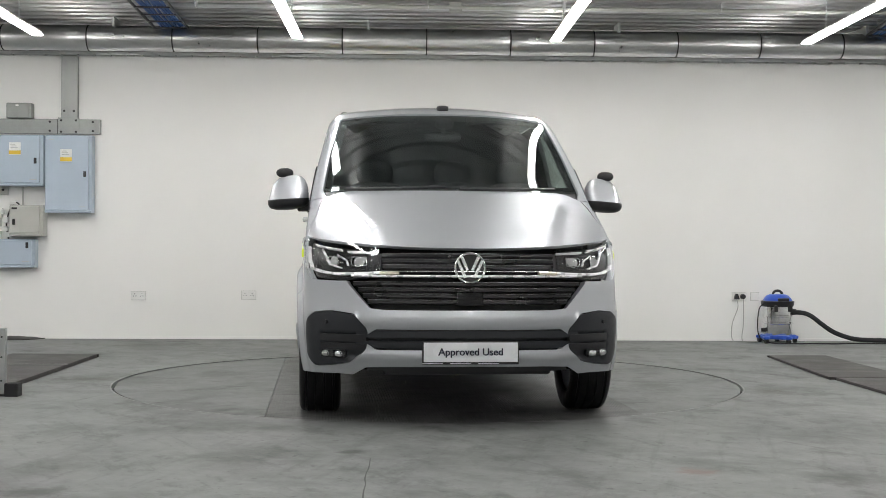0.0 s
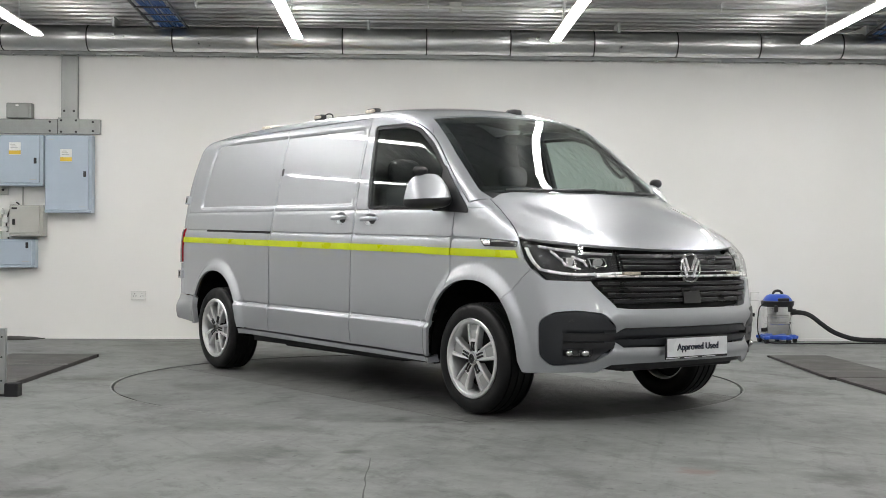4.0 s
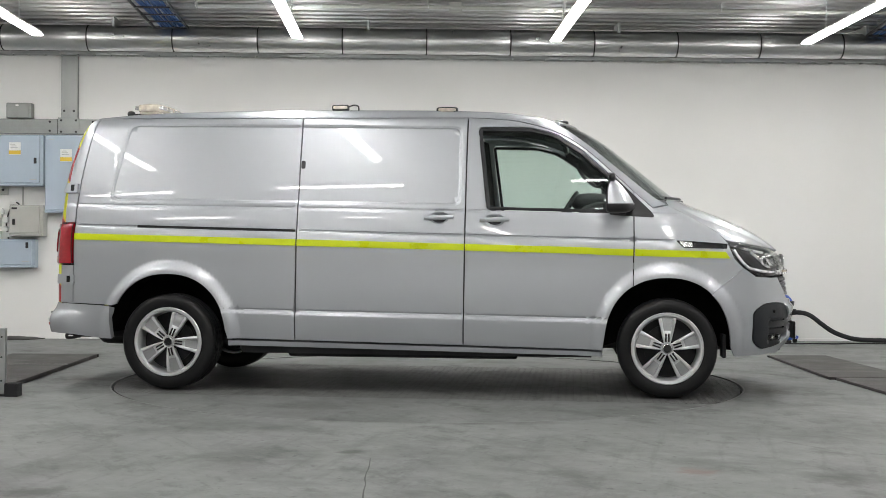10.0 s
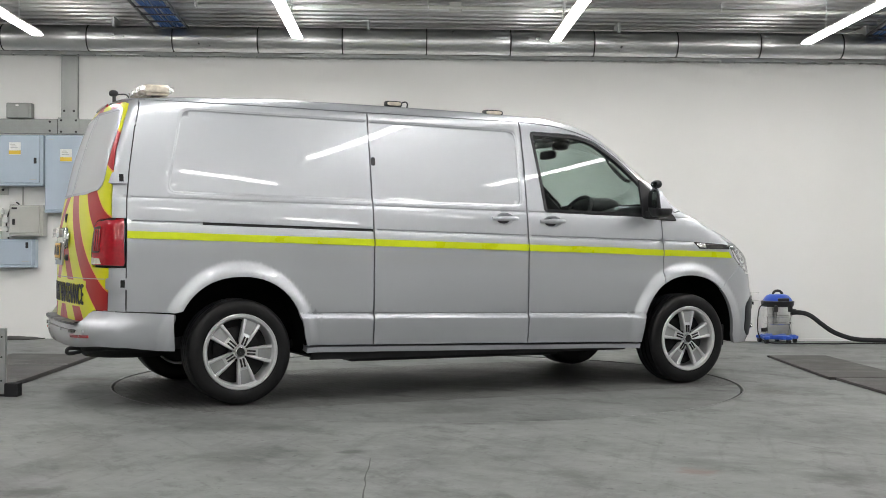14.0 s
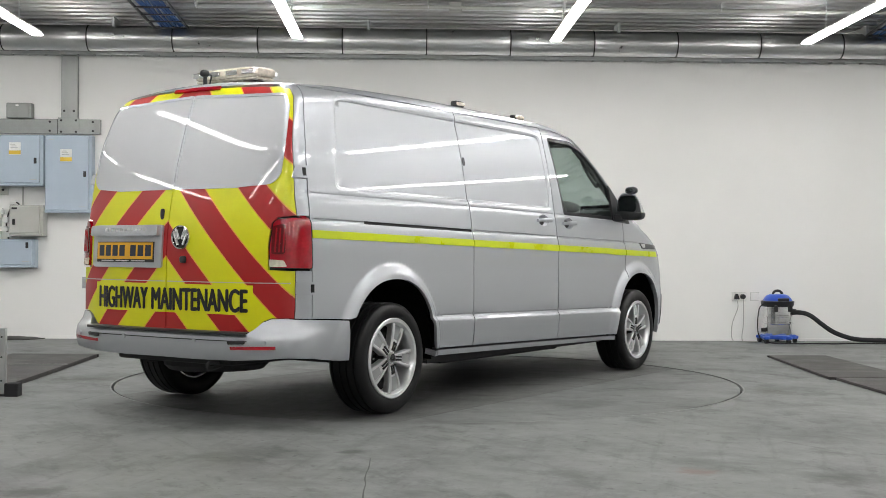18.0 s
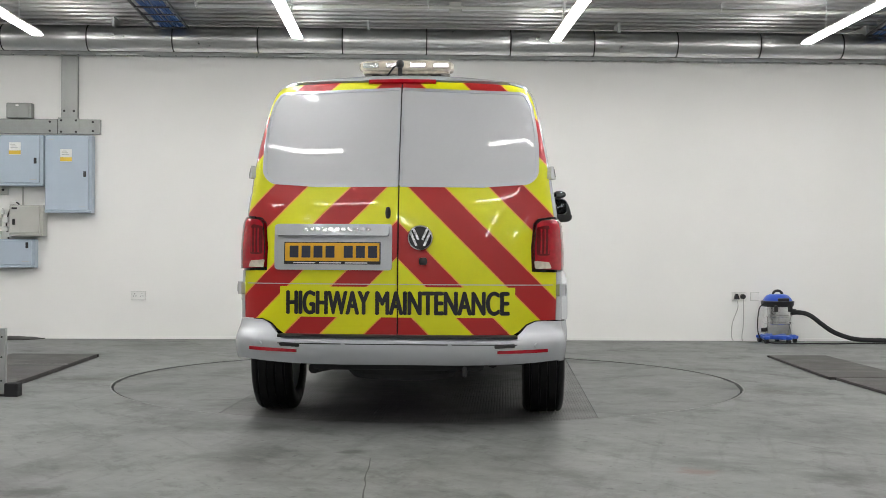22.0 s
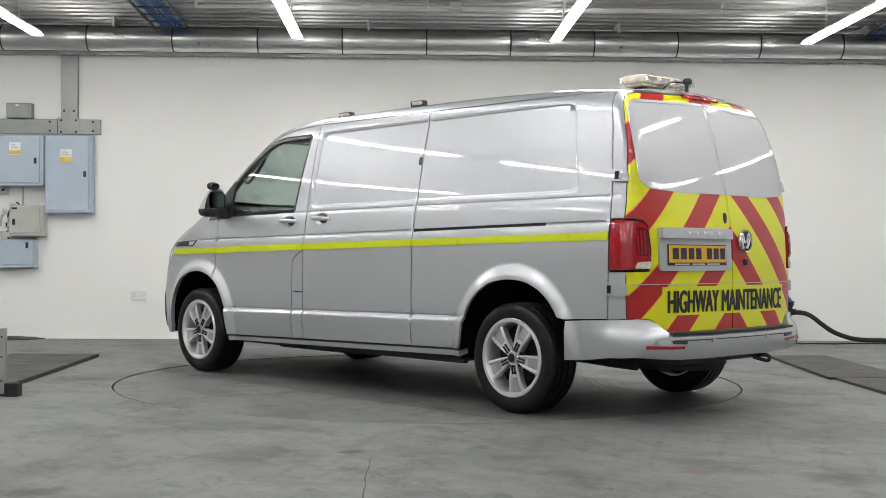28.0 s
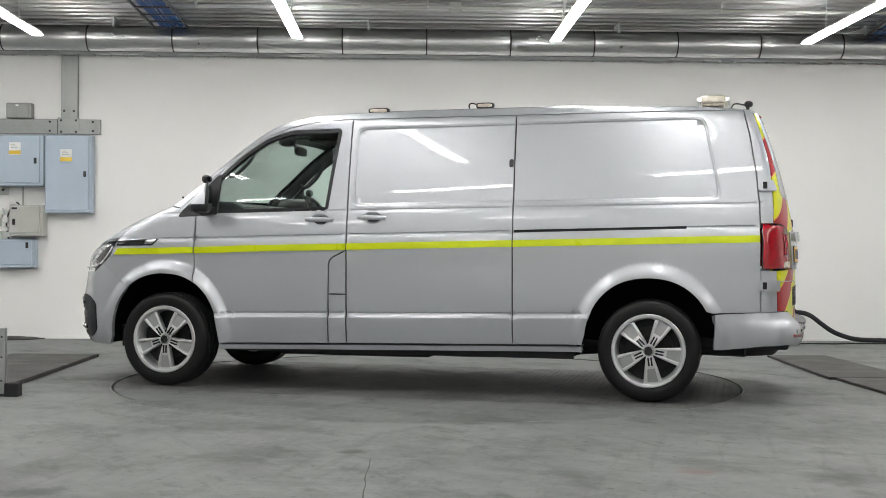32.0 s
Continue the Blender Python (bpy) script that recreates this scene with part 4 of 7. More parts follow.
def nose_line(pts, n=24):
    a = np.array(pts, float)
    d = np.concatenate([[0], np.cumsum(np.hypot(*np.diff(a, axis=0).T))])
    s = np.linspace(0, d[-1], n)
    return skin("screen", np.interp(s, d, a[:, 0]), np.interp(s, d, a[:, 1]))


def build_front():
    ys = np.linspace(-0.862, 0.862, 43)
    fx = skin("screen", ys, bonnet_front(ys) - 0.007)
    rear_y = np.linspace(0.765, -0.765, 25)
    # its rear edge follows the foot of the glass
    foot = skin("screen", rear_y, np.full(25, 1.312))[:, 0] + 0.016
    rx = foot + (1.705 - foot) * ramp01(0.62, 0.765, np.abs(rear_y))
    left = BONNET_EDGE
    right = BONNET_EDGE * np.array([1, -1])
    loop = ([tuple(q) for q in right] + [tuple(q) for q in fx[:, :2]] + [tuple(q) for q in left[::-1]] + list(zip(rx, rear_y)))
    patch("bonnet", "top", loop, M_PAINT, van, "silver bonnet", step=0.03, gap=0.0018)
    # scuttle between bonnet and glass
    back = skin("screen", np.linspace(-0.78, 0.78, 25), np.full(25, 1.322))
    patch("scuttle", "top", list(zip(rx + 0.01, rear_y)) + [tuple(q) for q in back[:, :2]], M_TRIM, van, "black windscreen scuttle", step=0.04, offset=-0.012, gap=0.0)

    lamp_r = ([(-0.475, 0.955)] + [(y, float(bonnet_front(y)) - 0.004) for y in np.linspace(-0.55, -0.862, 10)])
    for sgn in (-1, 1):
        f = (lambda q: q) if sgn < 0 else flip
        lamp = f(fpt(lamp_r) + spt(LAMP_REAR, "right") + spt([(2.275, 0.79)], "right") + fpt([(-0.72, 0.785), (-0.62, 0.79), (-0.475, 0.806)]))
        hl = patch("headlight", "front", lamp, M_SLAT, van, "headlight with clear lens and chrome strips", step=0.025, offset=-0.045, deep=0.03)
        lens = patch("headlight_lens", "front", lamp, M_CLEAR, hl, "clear headlight lens", step=0.03, offset=-0.002, deep=0.004, solid=True, gap=0.004)
        lens.visible_shadow = False
        strip = np.concatenate([nose_line([(-0.476, 0.828), (-0.6, 0.82), (-0.72, 0.817), (-0.80, 0.826)], 16), side_points([(2.235, 0.845), (2.19, 0.885), (2.155, 0.93), (2.135, 0.97)])])
        flipped = (lambda q: q) if sgn < 0 else mirrored
        ribbon("light_strip", flipped(strip), 0.014, M_BRIGHT, hl, "bright running light strip", -0.014, 0.02)
        for lp, wd, out in (([(-0.84, 0.985), (-0.76, 0.968), (-0.69, 0.957)], 0.008, -0.014),
                            ([(-0.66, 0.952), (-0.50, 0.945)], 0.004, -0.018),
                            ([(-0.80, 0.965), (-0.785, 0.92), (-0.765, 0.87), (-0.70, 0.85)], 0.009, -0.02),
                            ([(-0.72, 0.935), (-0.675, 0.905), (-0.665, 0.865)], 0.007, -0.024)):
            ribbon("light_blade", flipped(nose_line(lp, 14)), wd, M_BRIGHT, hl, "bright light blade", out, 0.016)
        for yy, w in ((0.60, 0.045), (0.745, 0.03)):
            cell = f(rounded(fpt([(-yy - w, 0.865), (-yy - w, 0.925), (-yy + w, 0.925), (-yy + w, 0.865)]), 0.012))
            hole = [tuple(q) for q in shrink(resample(cell, 0.01), 0.005)]
            patch("projector_frame", "front", cell, M_CHROME, hl, "chrome projector frame", step=0.012, offset=-0.028, deep=0.022, gap=0.0, holes=[hole])
            c = skin("screen", np.array([sgn * yy]), np.array([0.894]))[0]
            nrm = skin_normal(c[None])[0]
            part("projector_lens", blob(Vector(c - nrm * 0.034), (0.02, w * 0.7, 0.024), 2.4, 16), M_CLEAR, hl, "rounded projector lens", smooth=True)
            part("projector_back", blob(Vector(c - nrm * 0.044), (0.008, w * 0.75, 0.025), 3, 12), M_STEEL, hl, "bright reflector", smooth=True)
        # fog lamp bay, wrapping the corner
        bay = f(BAY_FRONT())
        fb = patch("fog_bay", "front", bay, M_BUMPERGREY, van, "dark grey plastic fog lamp surround", step=0.025, deep=0.03,
                   offset=lambda u, v: 0.005 - 0.022 * (1 - ramp01(0.49, 0.51, v)) * ramp01(0.335, 0.36, v) * (1 - ramp01(0.80, 0.83, np.abs(u))))
        for z0, z1 in ((0.452, 0.49), (0.405, 0.44)):
            bar = f(fpt([(-0.555, z0), (-0.555, z1)]) + spt([(2.36, z1), (2.35, z0)], "right"))
            patch("fog_bay_slat", "front", bar, M_TRIM, fb, "black slat", step=0.03, offset=0.0, deep=0.02, gap=0.0)
        fog = f(rounded(fpt([(-0.66, 0.405), (-0.665, 0.36), (-0.79, 0.362), (-0.805, 0.4)]), 0.02))
        patch("fog_light", "front", fog, M_SLAT, fb, "rectangular fog light", step=0.02, offset=0.0, deep=0.02, gap=0.0)
        for fy in (0.695, 0.765):
            c = skin("screen", np.array([sgn * fy]), np.array([0.383]))[0]
            part("fog_reflector", blob(Vector(c), (0.012, 0.027, 0.017), 2.2, 16), M_CHROME, fb, "small bright reflector", smooth=True)
        lensf = patch("fog_lens", "front", fog, M_CLEAR, fb, "clear fog lens", step=0.03, offset=0.007, deep=0.003, gap=0.002, solid=True)
        lensf.visible_shadow = False
        c = skin("front", np.array([sgn * 0.78]), np.array([0.555]))[0]
        part("parking_sensor", cyl(Vector(c), Vector(c + skin_normal(c[None])[0] * 0.018), 0.012, seg=12), M_TRIM, fb)

    grille = fpt([(-0.47, 0.953)] + [(y, 0.958) for y in np.linspace(-0.4, 0.4, 9)] + [(0.47, 0.953), (0.475, 0.80), (0.62, 0.785), (0.64, 0.765), (0.53, 0.64), (0.47, 0.632)]
                 + [(y, 0.63) for y in np.linspace(0.4, -0.4, 9)] + [(-0.47, 0.632), (-0.53, 0.64), (-0.64, 0.765), (-0.62, 0.785), (-0.475, 0.80)])
    gr = patch("grille", "front", grille, M_GAP, van, "black radiator grille with chrome lines", step=0.03, offset=-0.04, deep=0.02)

    def bar(name, z0, z1, y0, y1, material, out, label="", deep=0.03):
        return ribbon(name, nose_line([(y0, (z0 + z1) / 2), (y1, (z0 + z1) / 2)], 33), z1 - z0, material, gr, label, out, deep)

    for z in (0.922, 0.89, 0.858):
        bar("grille_slat", z - 0.010, z + 0.010, -0.47, 0.47, M_SLAT, -0.008)
        bar("bright_line", z + 0.010, z + 0.0125, -0.47, 0.47, M_GREYLINE, -0.007, "thin bright line", 0.01)
    bar("grille_bar", 0.80, 0.812, -0.63, 0.63, M_BRIGHT, 0.012, "chrome bar across the grille")
    bar("grille_bar", 0.829, 0.834, -0.47, 0.47, M_CHROME, 0.01, "thin chrome bar across the grille")
    for i, z in enumerate((0.765, 0.733, 0.701, 0.669)):
        h = 0.63 - (0.77 - z) * 0.8
        bar("grille_slat", z - 0.010, z + 0.010, -h, h, M_SLAT, -0.008)
        bar("bright_line", z + 0.010, z + 0.0125, -h, h, M_GREYLINE, -0.007, "thin bright line", 0.01)
    for y in (-0.43, 0.43):
        bar("strobe_light", 0.812, 0.828, y - 0.05, y + 0.05, M_BEACON, 0.016, "small clear strobe light")
    bar("radar_cover", 0.648, 0.72, -0.07, 0.07, M_GLOSSBLACK, 0.004, "gloss black sensor cover")
    bumper = (fpt([(y, 0.625) for y in np.linspace(-0.45, 0.45, 9)] + [(0.535, 0.633), (0.65, 0.76), (0.66, 0.78), (0.72, 0.779)]) + spt([(2.275, 0.784), (2.19, 0.842)] + [(2.19, z) for z in np.linspace(0.8, 0.3, 11)] + [(2.19, 0.262)], "left")
              + fpt([(0.70, 0.272), (0.62, 0.268), (0.55, 0.312), (0.4, 0.318), (0, 0.32), (-0.4, 0.318), (-0.55, 0.312), (-0.62, 0.268), (-0.70, 0.272)])
              + spt([(2.19, 0.262)] + [(2.19, z) for z in np.linspace(0.3, 0.8, 11)] + [(2.19, 0.842), (2.275, 0.784)], "right") + fpt([(-0.72, 0.779), (-0.66, 0.78), (-0.65, 0.76), (-0.535, 0.633)]))
    bay = BAY_FRONT()
    intake = bay + fpt([(y, 0.412) for y in np.linspace(-0.5, 0.5, 9)]) + flip(bay) + fpt([(y, 0.52) for y in np.linspace(0.5, -0.5, 9)])
    shape = lambda u, v: (0.018 * (1 - ramp01(0.58, 0.6, v)) * ramp01(0.5, 0.56, v) + 0.014 * np.exp(-((v - 0.375) / 0.03) ** 2)) * (1 - ramp01(0.75, 0.95, np.abs(u)))
    bp = patch("front_bumper", "front", bumper, M_PAINT, van, "silver front bumper", step=0.025, holes=[intake], offset=shape, deep=0.04, gap=0.001)
    for side in ("right", "left"):
        patch("bumper_corner", side, [(2.1915, 0.842)] + SEAM + arch(1, 48, 0) + [(2.13, 0.262), (2.1915, 0.262)], M_PAINT, bp, features=True, gap=0.0, deep=0.03)
    lp = fpt([(y, 0.525) for y in np.linspace(-0.62, 0.62, 15)] + [(y, 0.405) for y in np.linspace(0.62, -0.62, 15)])
    patch("lower_intake", "front", lp, M_BUMPERGREY, bp, "dark grey lower intake", step=0.03, offset=-0.04, gap=0.0, deep=0.0)
    for z0, z1 in ((0.475, 0.515), (0.42, 0.455)):
        ys = np.linspace(-0.61, 0.61, 25)
        patch("intake_slat", "front", fpt([(y, z0) for y in ys] + [(y, z1) for y in ys[::-1]]), M_BUMPERGREY, bp, "dark grey intake slat", step=0.03,
              offset=-0.004, gap=0.0, deep=0.04)
    lp = fpt([(y, 0.318) for y in np.linspace(-0.55, 0.55, 15)] + [(y, 0.285) for y in np.linspace(0.55, -0.55, 15)])
    patch("under_lip", "front", lp, M_TRIM, bp, "black lower lip", step=0.03, offset=-0.012, gap=0.0, deep=0.2)
    # number plate with its black carrier and words
    px = 2.632
    plate = part("front_plate", box(px - 0.012, px, -0.26, 0.26, 0.338, 0.462), M_TRIM, van, "white show plate in a black carrier", bevel=0.004)
    part("plate_face", box(px + 0.001, px + 0.004, -0.252, 0.252, 0.352, 0.456), M_PLATEWHITE, plate, "white plate")
    words = word("Approved Used", 0.046, (px + 0.006, 0.0, 0.388), (90, 0, 90), M_INK, plate, 0.345)
    thicken(words.data, 0.0014)
    for y in (-0.2, -0.05, 0.1):
        part("plate_small_print", box(px + 0.001, px + 0.003, y - 0.06, y + 0.05, 0.342, 0.347), M_PLATEWHITE, plate)
    emblem(skin("screen", np.array([0.0]), np.array([0.852]))[0], 0.086, 90, gr)


def word(text, size, at, turn, material, parent, width=0.0, height=0.0, name="lettering", bold=0.0):
    c = bpy.data.curves.new(name, "FONT")
    c.body, c.size, c.align_x, c.extrude, c.offset = text, size, "CENTER", 0.0012, size * bold
    tmp = bpy.data.objects.new(name, c)
    scene.collection.objects.link(tmp)
    bpy.context.view_layer.update()
    me = bpy.data.meshes.new_from_object(tmp.evaluated_get(bpy.context.evaluated_depsgraph_get()))
    bpy.data.objects.remove(tmp)
    xs = [v.co.x for v in me.vertices]
    ysz = [v.co.y for v in me.vertices]
    kx = width / (max(xs) - min(xs)) if width else 1
    ky = height / (max(ysz) - min(ysz)) if height else kx
    me.transform(Matrix.Diagonal((kx, ky, 1, 1)))
    me.materials.clear()
    ob = link_mesh(name, me, material, parent, pose(*at, *turn))
    ob["label"] = "dark lettering"
    return ob


def thicken(me, d):
    """Bolder strokes: the letters doubled by small steps to both sides, each a hair above the last."""
    bm = bmesh.new()
    bm.from_mesh(me)
    first = list(bm.verts) + list(bm.edges) + list(bm.faces)
    for k, (dx, dy) in enumerate(((-d, 0), (d, 0), (-0.5 * d, 0), (0.5 * d, 0), (0, 0.5 * d), (0, -0.5 * d)), 1):
        got = bmesh.ops.duplicate(bm, geom=first)["geom"]
        bmesh.ops.translate(bm, verts=[v for v in got if isinstance(v, bmesh.types.BMVert)], vec=(dx, dy, 0.0003 * k))
    bm.to_mesh(me)
    bm.free()


def emblem(c, r, turn, parent):
    """A round chrome badge with plain bars, facing along x."""
    s = 1 if turn > 0 else -1
    ring = lathe([(r, 0.0), (r, 0.012), (r * 0.94, 0.018), (r * 0.86, 0.012), (r * 0.86, 0.0)], 40)
    m = Matrix.Translation(Vector(c) + Vector((s * 0.004, 0, 0))) @ pose(0, 0, 0, 0, 90 * s, 0)
    ob = part("emblem", ring, M_CHROME, parent, "round chrome emblem", m, smooth=True)
    part("emblem_disc", cyl((0, 0, 0.0), (0, 0, 0.006), r * 0.9, seg=40), M_GLOSSBLACK, ob)
    # two nested plain chevrons
    for off, turned, top, foot in ((-0.56, 24, 0.5, 0.66), (0.56, -24, 0.5, 0.66), (-0.22, 24, 0.72, 0.16), (0.22, -24, 0.72, 0.16)):
        bm = box(-r * top * s, r * foot * s, -r * 0.085, r * 0.085, 0.006, 0.015) if s > 0 else box(-r * foot, r * top, -r * 0.085, r * 0.085, 0.006, 0.015)
        part("emblem_bar", bm, M_BRIGHT, ob, m=pose(0, off * r, 0, 0, 0, turned * s))


build_front()


# ---------------------------------------------------------------- the van: rear, wheels, cabin, roof gear


def tail_points(pts):
    a = np.array(pts, float)
    x = -root(lambda q: body(-q, a[:, 0], a[:, 1]), np.full(len(a), 1.0), np.full(len(a), 2.9))
    return np.stack([x, a[:, 0], a[:, 1]], -1)


def bpt(pts):
    return [tuple(q) for q in view_of("back", tail_points(pts))]


def bspt(pts, side):
    return [tuple(q) for q in view_of("back", side_points(pts, side))]


UPPER_EDGE = [(0.836, 1.13), (0.822, 1.22), (0.798, 1.4), (0.770, 1.55), (0.741, 1.69), (0.708, 1.80), (0.670, 1.845), (0.60, 1.862)]
DOOR_EDGE = [(0.846, 0.572), (0.849, 0.70), (0.848, 0.832), (0.717, 0.836), (0.712, 0.96), (0.724, 1.09), (0.75, 1.118)] + UPPER_EDGE
SIDE_EDGE = [(float(np.interp(z, [0.565, 1.0, 1.25, 1.45, 1.68, 1.874], [-2.392, -2.392, -2.383, -2.362, -2.325, -2.28])) - 0.001, float(z)) for z in np.linspace(1.872, 1.13, 26)]


def rear_door(s):
    mid = 0.0015
    lp = bpt([(mid, 0.492), (0.615, 0.492), (0.65, 0.515), (0.688, 0.552), (0.735, 0.571)] + DOOR_EDGE + [(0.4, 1.872), (0.2, 1.876), (mid, 1.878)])
    win = bpt(rounded([(0.0045, 1.288, 0.01), (0.45, 1.286, 0.2), (0.705, 1.305, 0.09), (0.752, 1.36, 0.09), (0.716, 1.74, 0.1), (0.672, 1.815, 0.06), (0.0045, 1.838, 0.01)], 0.05))
    if s < 0:
        lp, win = flip(lp), flip(win)
    d = patch("rear_door", "back", lp, M_CHEVRON, van, "rear door in red and yellow chevron film", step=0.03, gap=0.0025, holes=[win])
    edge = [tuple(q) for q in shrink(resample(win, 0.03), 0.012)]
    patch("window_moulding", "back", win, M_PAINT, d, "silver window moulding", step=0.025, holes=[edge], gap=-0.002, offset=0.003, deep=0.012)
    patch("blanked_window", "back", edge, M_BLANK, d, "grey blanked rear window", step=0.04, gap=-0.003, offset=0.0, deep=0.01)
    # shut line across the door above the lettering
    ys = np.linspace(0.01, 0.83, 15)
    lp = bpt([(y, 0.7655) for y in ys] + [(y, 0.7605) for y in ys[::-1]])
    patch("panel_line", "back", lp if s > 0 else flip(lp), M_PAINT, d, "bare silver line", step=0.05, gap=0.0, offset=0.001, deep=0.001)
    for z in (1.368, 0.735):
        y = 0.802 if z > 1 else 0.85
        lp = rounded(bpt([(y - 0.004, z - 0.034), (y - 0.004, z + 0.034)]) + bspt([(-2.378, z + 0.034), (-2.378, z - 0.034)], "left"), 0.01)
        h = patch("hinge", "back", lp if s > 0 else flip(lp), M_PAINT, d, "silver hinge cover", step=0.02, gap=0.0, offset=0.025, deep=0.04)
        sl = bspt([(-2.425, z + 0.022), (-2.402, z + 0.022), (-2.402, z - 0.022), (-2.425, z - 0.022)], "left")
        patch("hinge_slot", "back", sl if s > 0 else flip(sl), M_GAP, h, "dark hinge slot", step=0.03, gap=0.0, offset=0.0268, deep=0.002)
    return d


def build_rear():
    doors = {s: rear_door(s) for s in (1, -1)}
    for s, side in ((1, "left"), (-1, "right")):
        f = (lambda q: q) if s > 0 else flip
        lamp = f(rounded(bpt([(0.722, 0.842), (0.716, 0.96), (0.728, 1.09), (0.755, 1.114)]) + bspt([(-2.40, 1.126), (-2.392, 1.09), (-2.392, 0.86), (-2.398, 0.836)], "left"), 0.02))
        tl = patch("tail_light", "back", lamp, M_REDLENS, van, "red tail light cluster", step=0.025, gap=0.003, deep=0.03,
                   offset=0.012)
        edge = [tuple(q) for q in shrink(resample(lamp, 0.02), 0.01)]
        patch("lamp_border", "back", lamp, M_GLOSSBLACK, tl, "black lamp border", step=0.02, gap=0.003, offset=0.0128, deep=0.004, holes=[edge])
        for y in (0.752, 0.772, 0.792):
            rib = f(bpt([(y, 0.93), (y + 0.002, 1.06), (y + 0.010, 1.062), (y + 0.008, 0.93)]))
            patch("light_guide", "back", rib, M_REDLENS, tl, "bright red light guide", step=0.03, gap=0.0, offset=0.0195, deep=0.004)
        lens = f(rounded(bpt([(0.728, 0.85), (0.722, 0.892), (0.80, 0.886), (0.815, 0.852)]), 0.006))
        patch("reversing_lens", "back", lens, M_BEACON, tl, "clear reversing lens", step=0.02, gap=0.0, offset=0.015, deep=0.004)
        inner = f(rounded(bpt([(0.735, 0.92), (0.735, 1.07), (0.80, 1.085), (0.805, 0.92)]), 0.015))
        patch("light_cell", "back", inner, M_REDDARK, tl, "deeper red light cell", step=0.02, gap=0.0, offset=0.017, deep=0.004)
        # silver corner pillar round the lamp
        up = f(bpt(UPPER_EDGE + [(0.585, 1.874)]) + bspt([(-2.268, 1.886)] + SIDE_EDGE, "left"))
        patch("corner_pillar", "back", up, M_PAINT, van, "silver rear corner pillar", step=0.02, gap=0.0012, offset=-0.0005)
        dn = f(bpt([(0.846, 0.572), (0.849, 0.70), (0.848, 0.832)]) + bspt([(-2.392, 0.832), (-2.392, 0.565)], "left"))
        patch("corner_panel", "back", dn, M_PAINT, van, "silver lower corner panel", step=0.02, gap=0.0015)
    # dark backing behind the shut lines
    ys = np.linspace(-0.80, 0.80, 21)
    back = bpt([(y, 0.5) for y in ys] + [(0.80, 1.2), (0.76, 1.5), (0.70, 1.72), (0.6, 1.83), (-0.6, 1.83), (-0.70, 1.72), (-0.76, 1.5), (-0.80, 1.2)])
    patch("inner_rear", "back", back, M_INNER, van, "dark inner structure", step=0.06, offset=-0.024, deep=0.0)
    # bumper
    top = bspt([(-2.112, 0.547), (-2.39, 0.563)], "left") + bpt([(0.80, 0.571), (0.735, 0.568), (0.688, 0.548), (0.65, 0.511), (0.62, 0.49)])
    bot = [(u, v) for u, v in bspt([(-2.103, 0.325), (-2.2, 0.328), (-2.3, 0.34), (-2.4, 0.357)], "left") + bpt([(0.82, 0.365), (0.7, 0.352), (0.55, 0.342), (0.3, 0.338)])]
    lp = top + bpt([(0.3, 0.49), (0, 0.49), (-0.3, 0.49)]) + flip(top) + [(-u, v) for u, v in bot] + bpt([(0, 0.34)]) + bot[::-1]
    off = lambda u, v: (0.004 + 0.06 * (1 - ramp01(0.68, 0.98, np.abs(u)))) * (1 - 0.9 * ramp01(0.475, 0.58, v)) * (1 - 0.45 * np.clip((v - 0.425) / 0.1, -1.2, 1) ** 2)
    bp = patch("rear_bumper", "back", lp, M_PAINT, van, "silver rear bumper with dark step", step=0.025, gap=0.0, offset=off, deep=0.045)
    ys = np.linspace(-0.625, 0.625, 21)
    a = tail_points([(y, 0.492) for y in ys])
    nn = skin_normal(a)
    nn[:, 2] = 0
    bm = bmesh.new()
    rows = [[bm.verts.new(tuple(p + q * o + np.array([0, 0, h]))) for o, h in ((0.072, -0.012), (0.072, 0.001), (0.066, 0.004), (-0.03, 0.004), (-0.03, -0.012))] for p, q in zip(a, nn)]
    for r0, r1 in zip(rows, rows[1:]):
        for k in range(4):
            bm.faces.new((r0[k], r0[k + 1], r1[k + 1], r1[k]))
    bmesh.ops.recalc_face_normals(bm, faces=bm.faces)
    part("step_pad", bm, M_TRIM, bp, "dark ribbed step pad", smooth=True)
    patch("step_pad_edge", "back", bpt([(y, 0.447) for y in ys] + [(y, 0.452) for y in ys[::-1]]), M_TRIM, bp, "dark line", step=0.03, gap=0.0, offset=0.069, deep=0.01)
    for s in (1, -1):
        f = (lambda q: q) if s > 0 else flip
        rf = f(bpt([(0.525, 0.402), (0.525, 0.418), (0.65, 0.423), (0.775, 0.428), (0.775, 0.41), (0.65, 0.405)]))
        patch("reflector", "back", rf, M_REDLENS, bp, "red reflector strip", step=0.03, gap=0.0, offset=lambda u, v: off(u, v) + 0.003, deep=0.006)
        lp = f(rounded(bpt([(0.51, 0.43), (0.51, 0.452), (0.615, 0.455), (0.615, 0.435)]), 0.008))
        patch("work_light", "back", lp, M_GLOSSBLACK, bp, "small dark marker light", step=0.02, gap=0.0, offset=lambda u, v: off(u, v) + 0.006, deep=0.012)
        for y in (0.28, 0.72):
            c = tail_points([(s * y, 0.445)])[0]
            q = skin_normal(c[None])[0]
            part("parking_sensor", cyl(Vector(c + q * 0.05), Vector(c + q * 0.071), 0.012, seg=12), M_PAINT, bp)
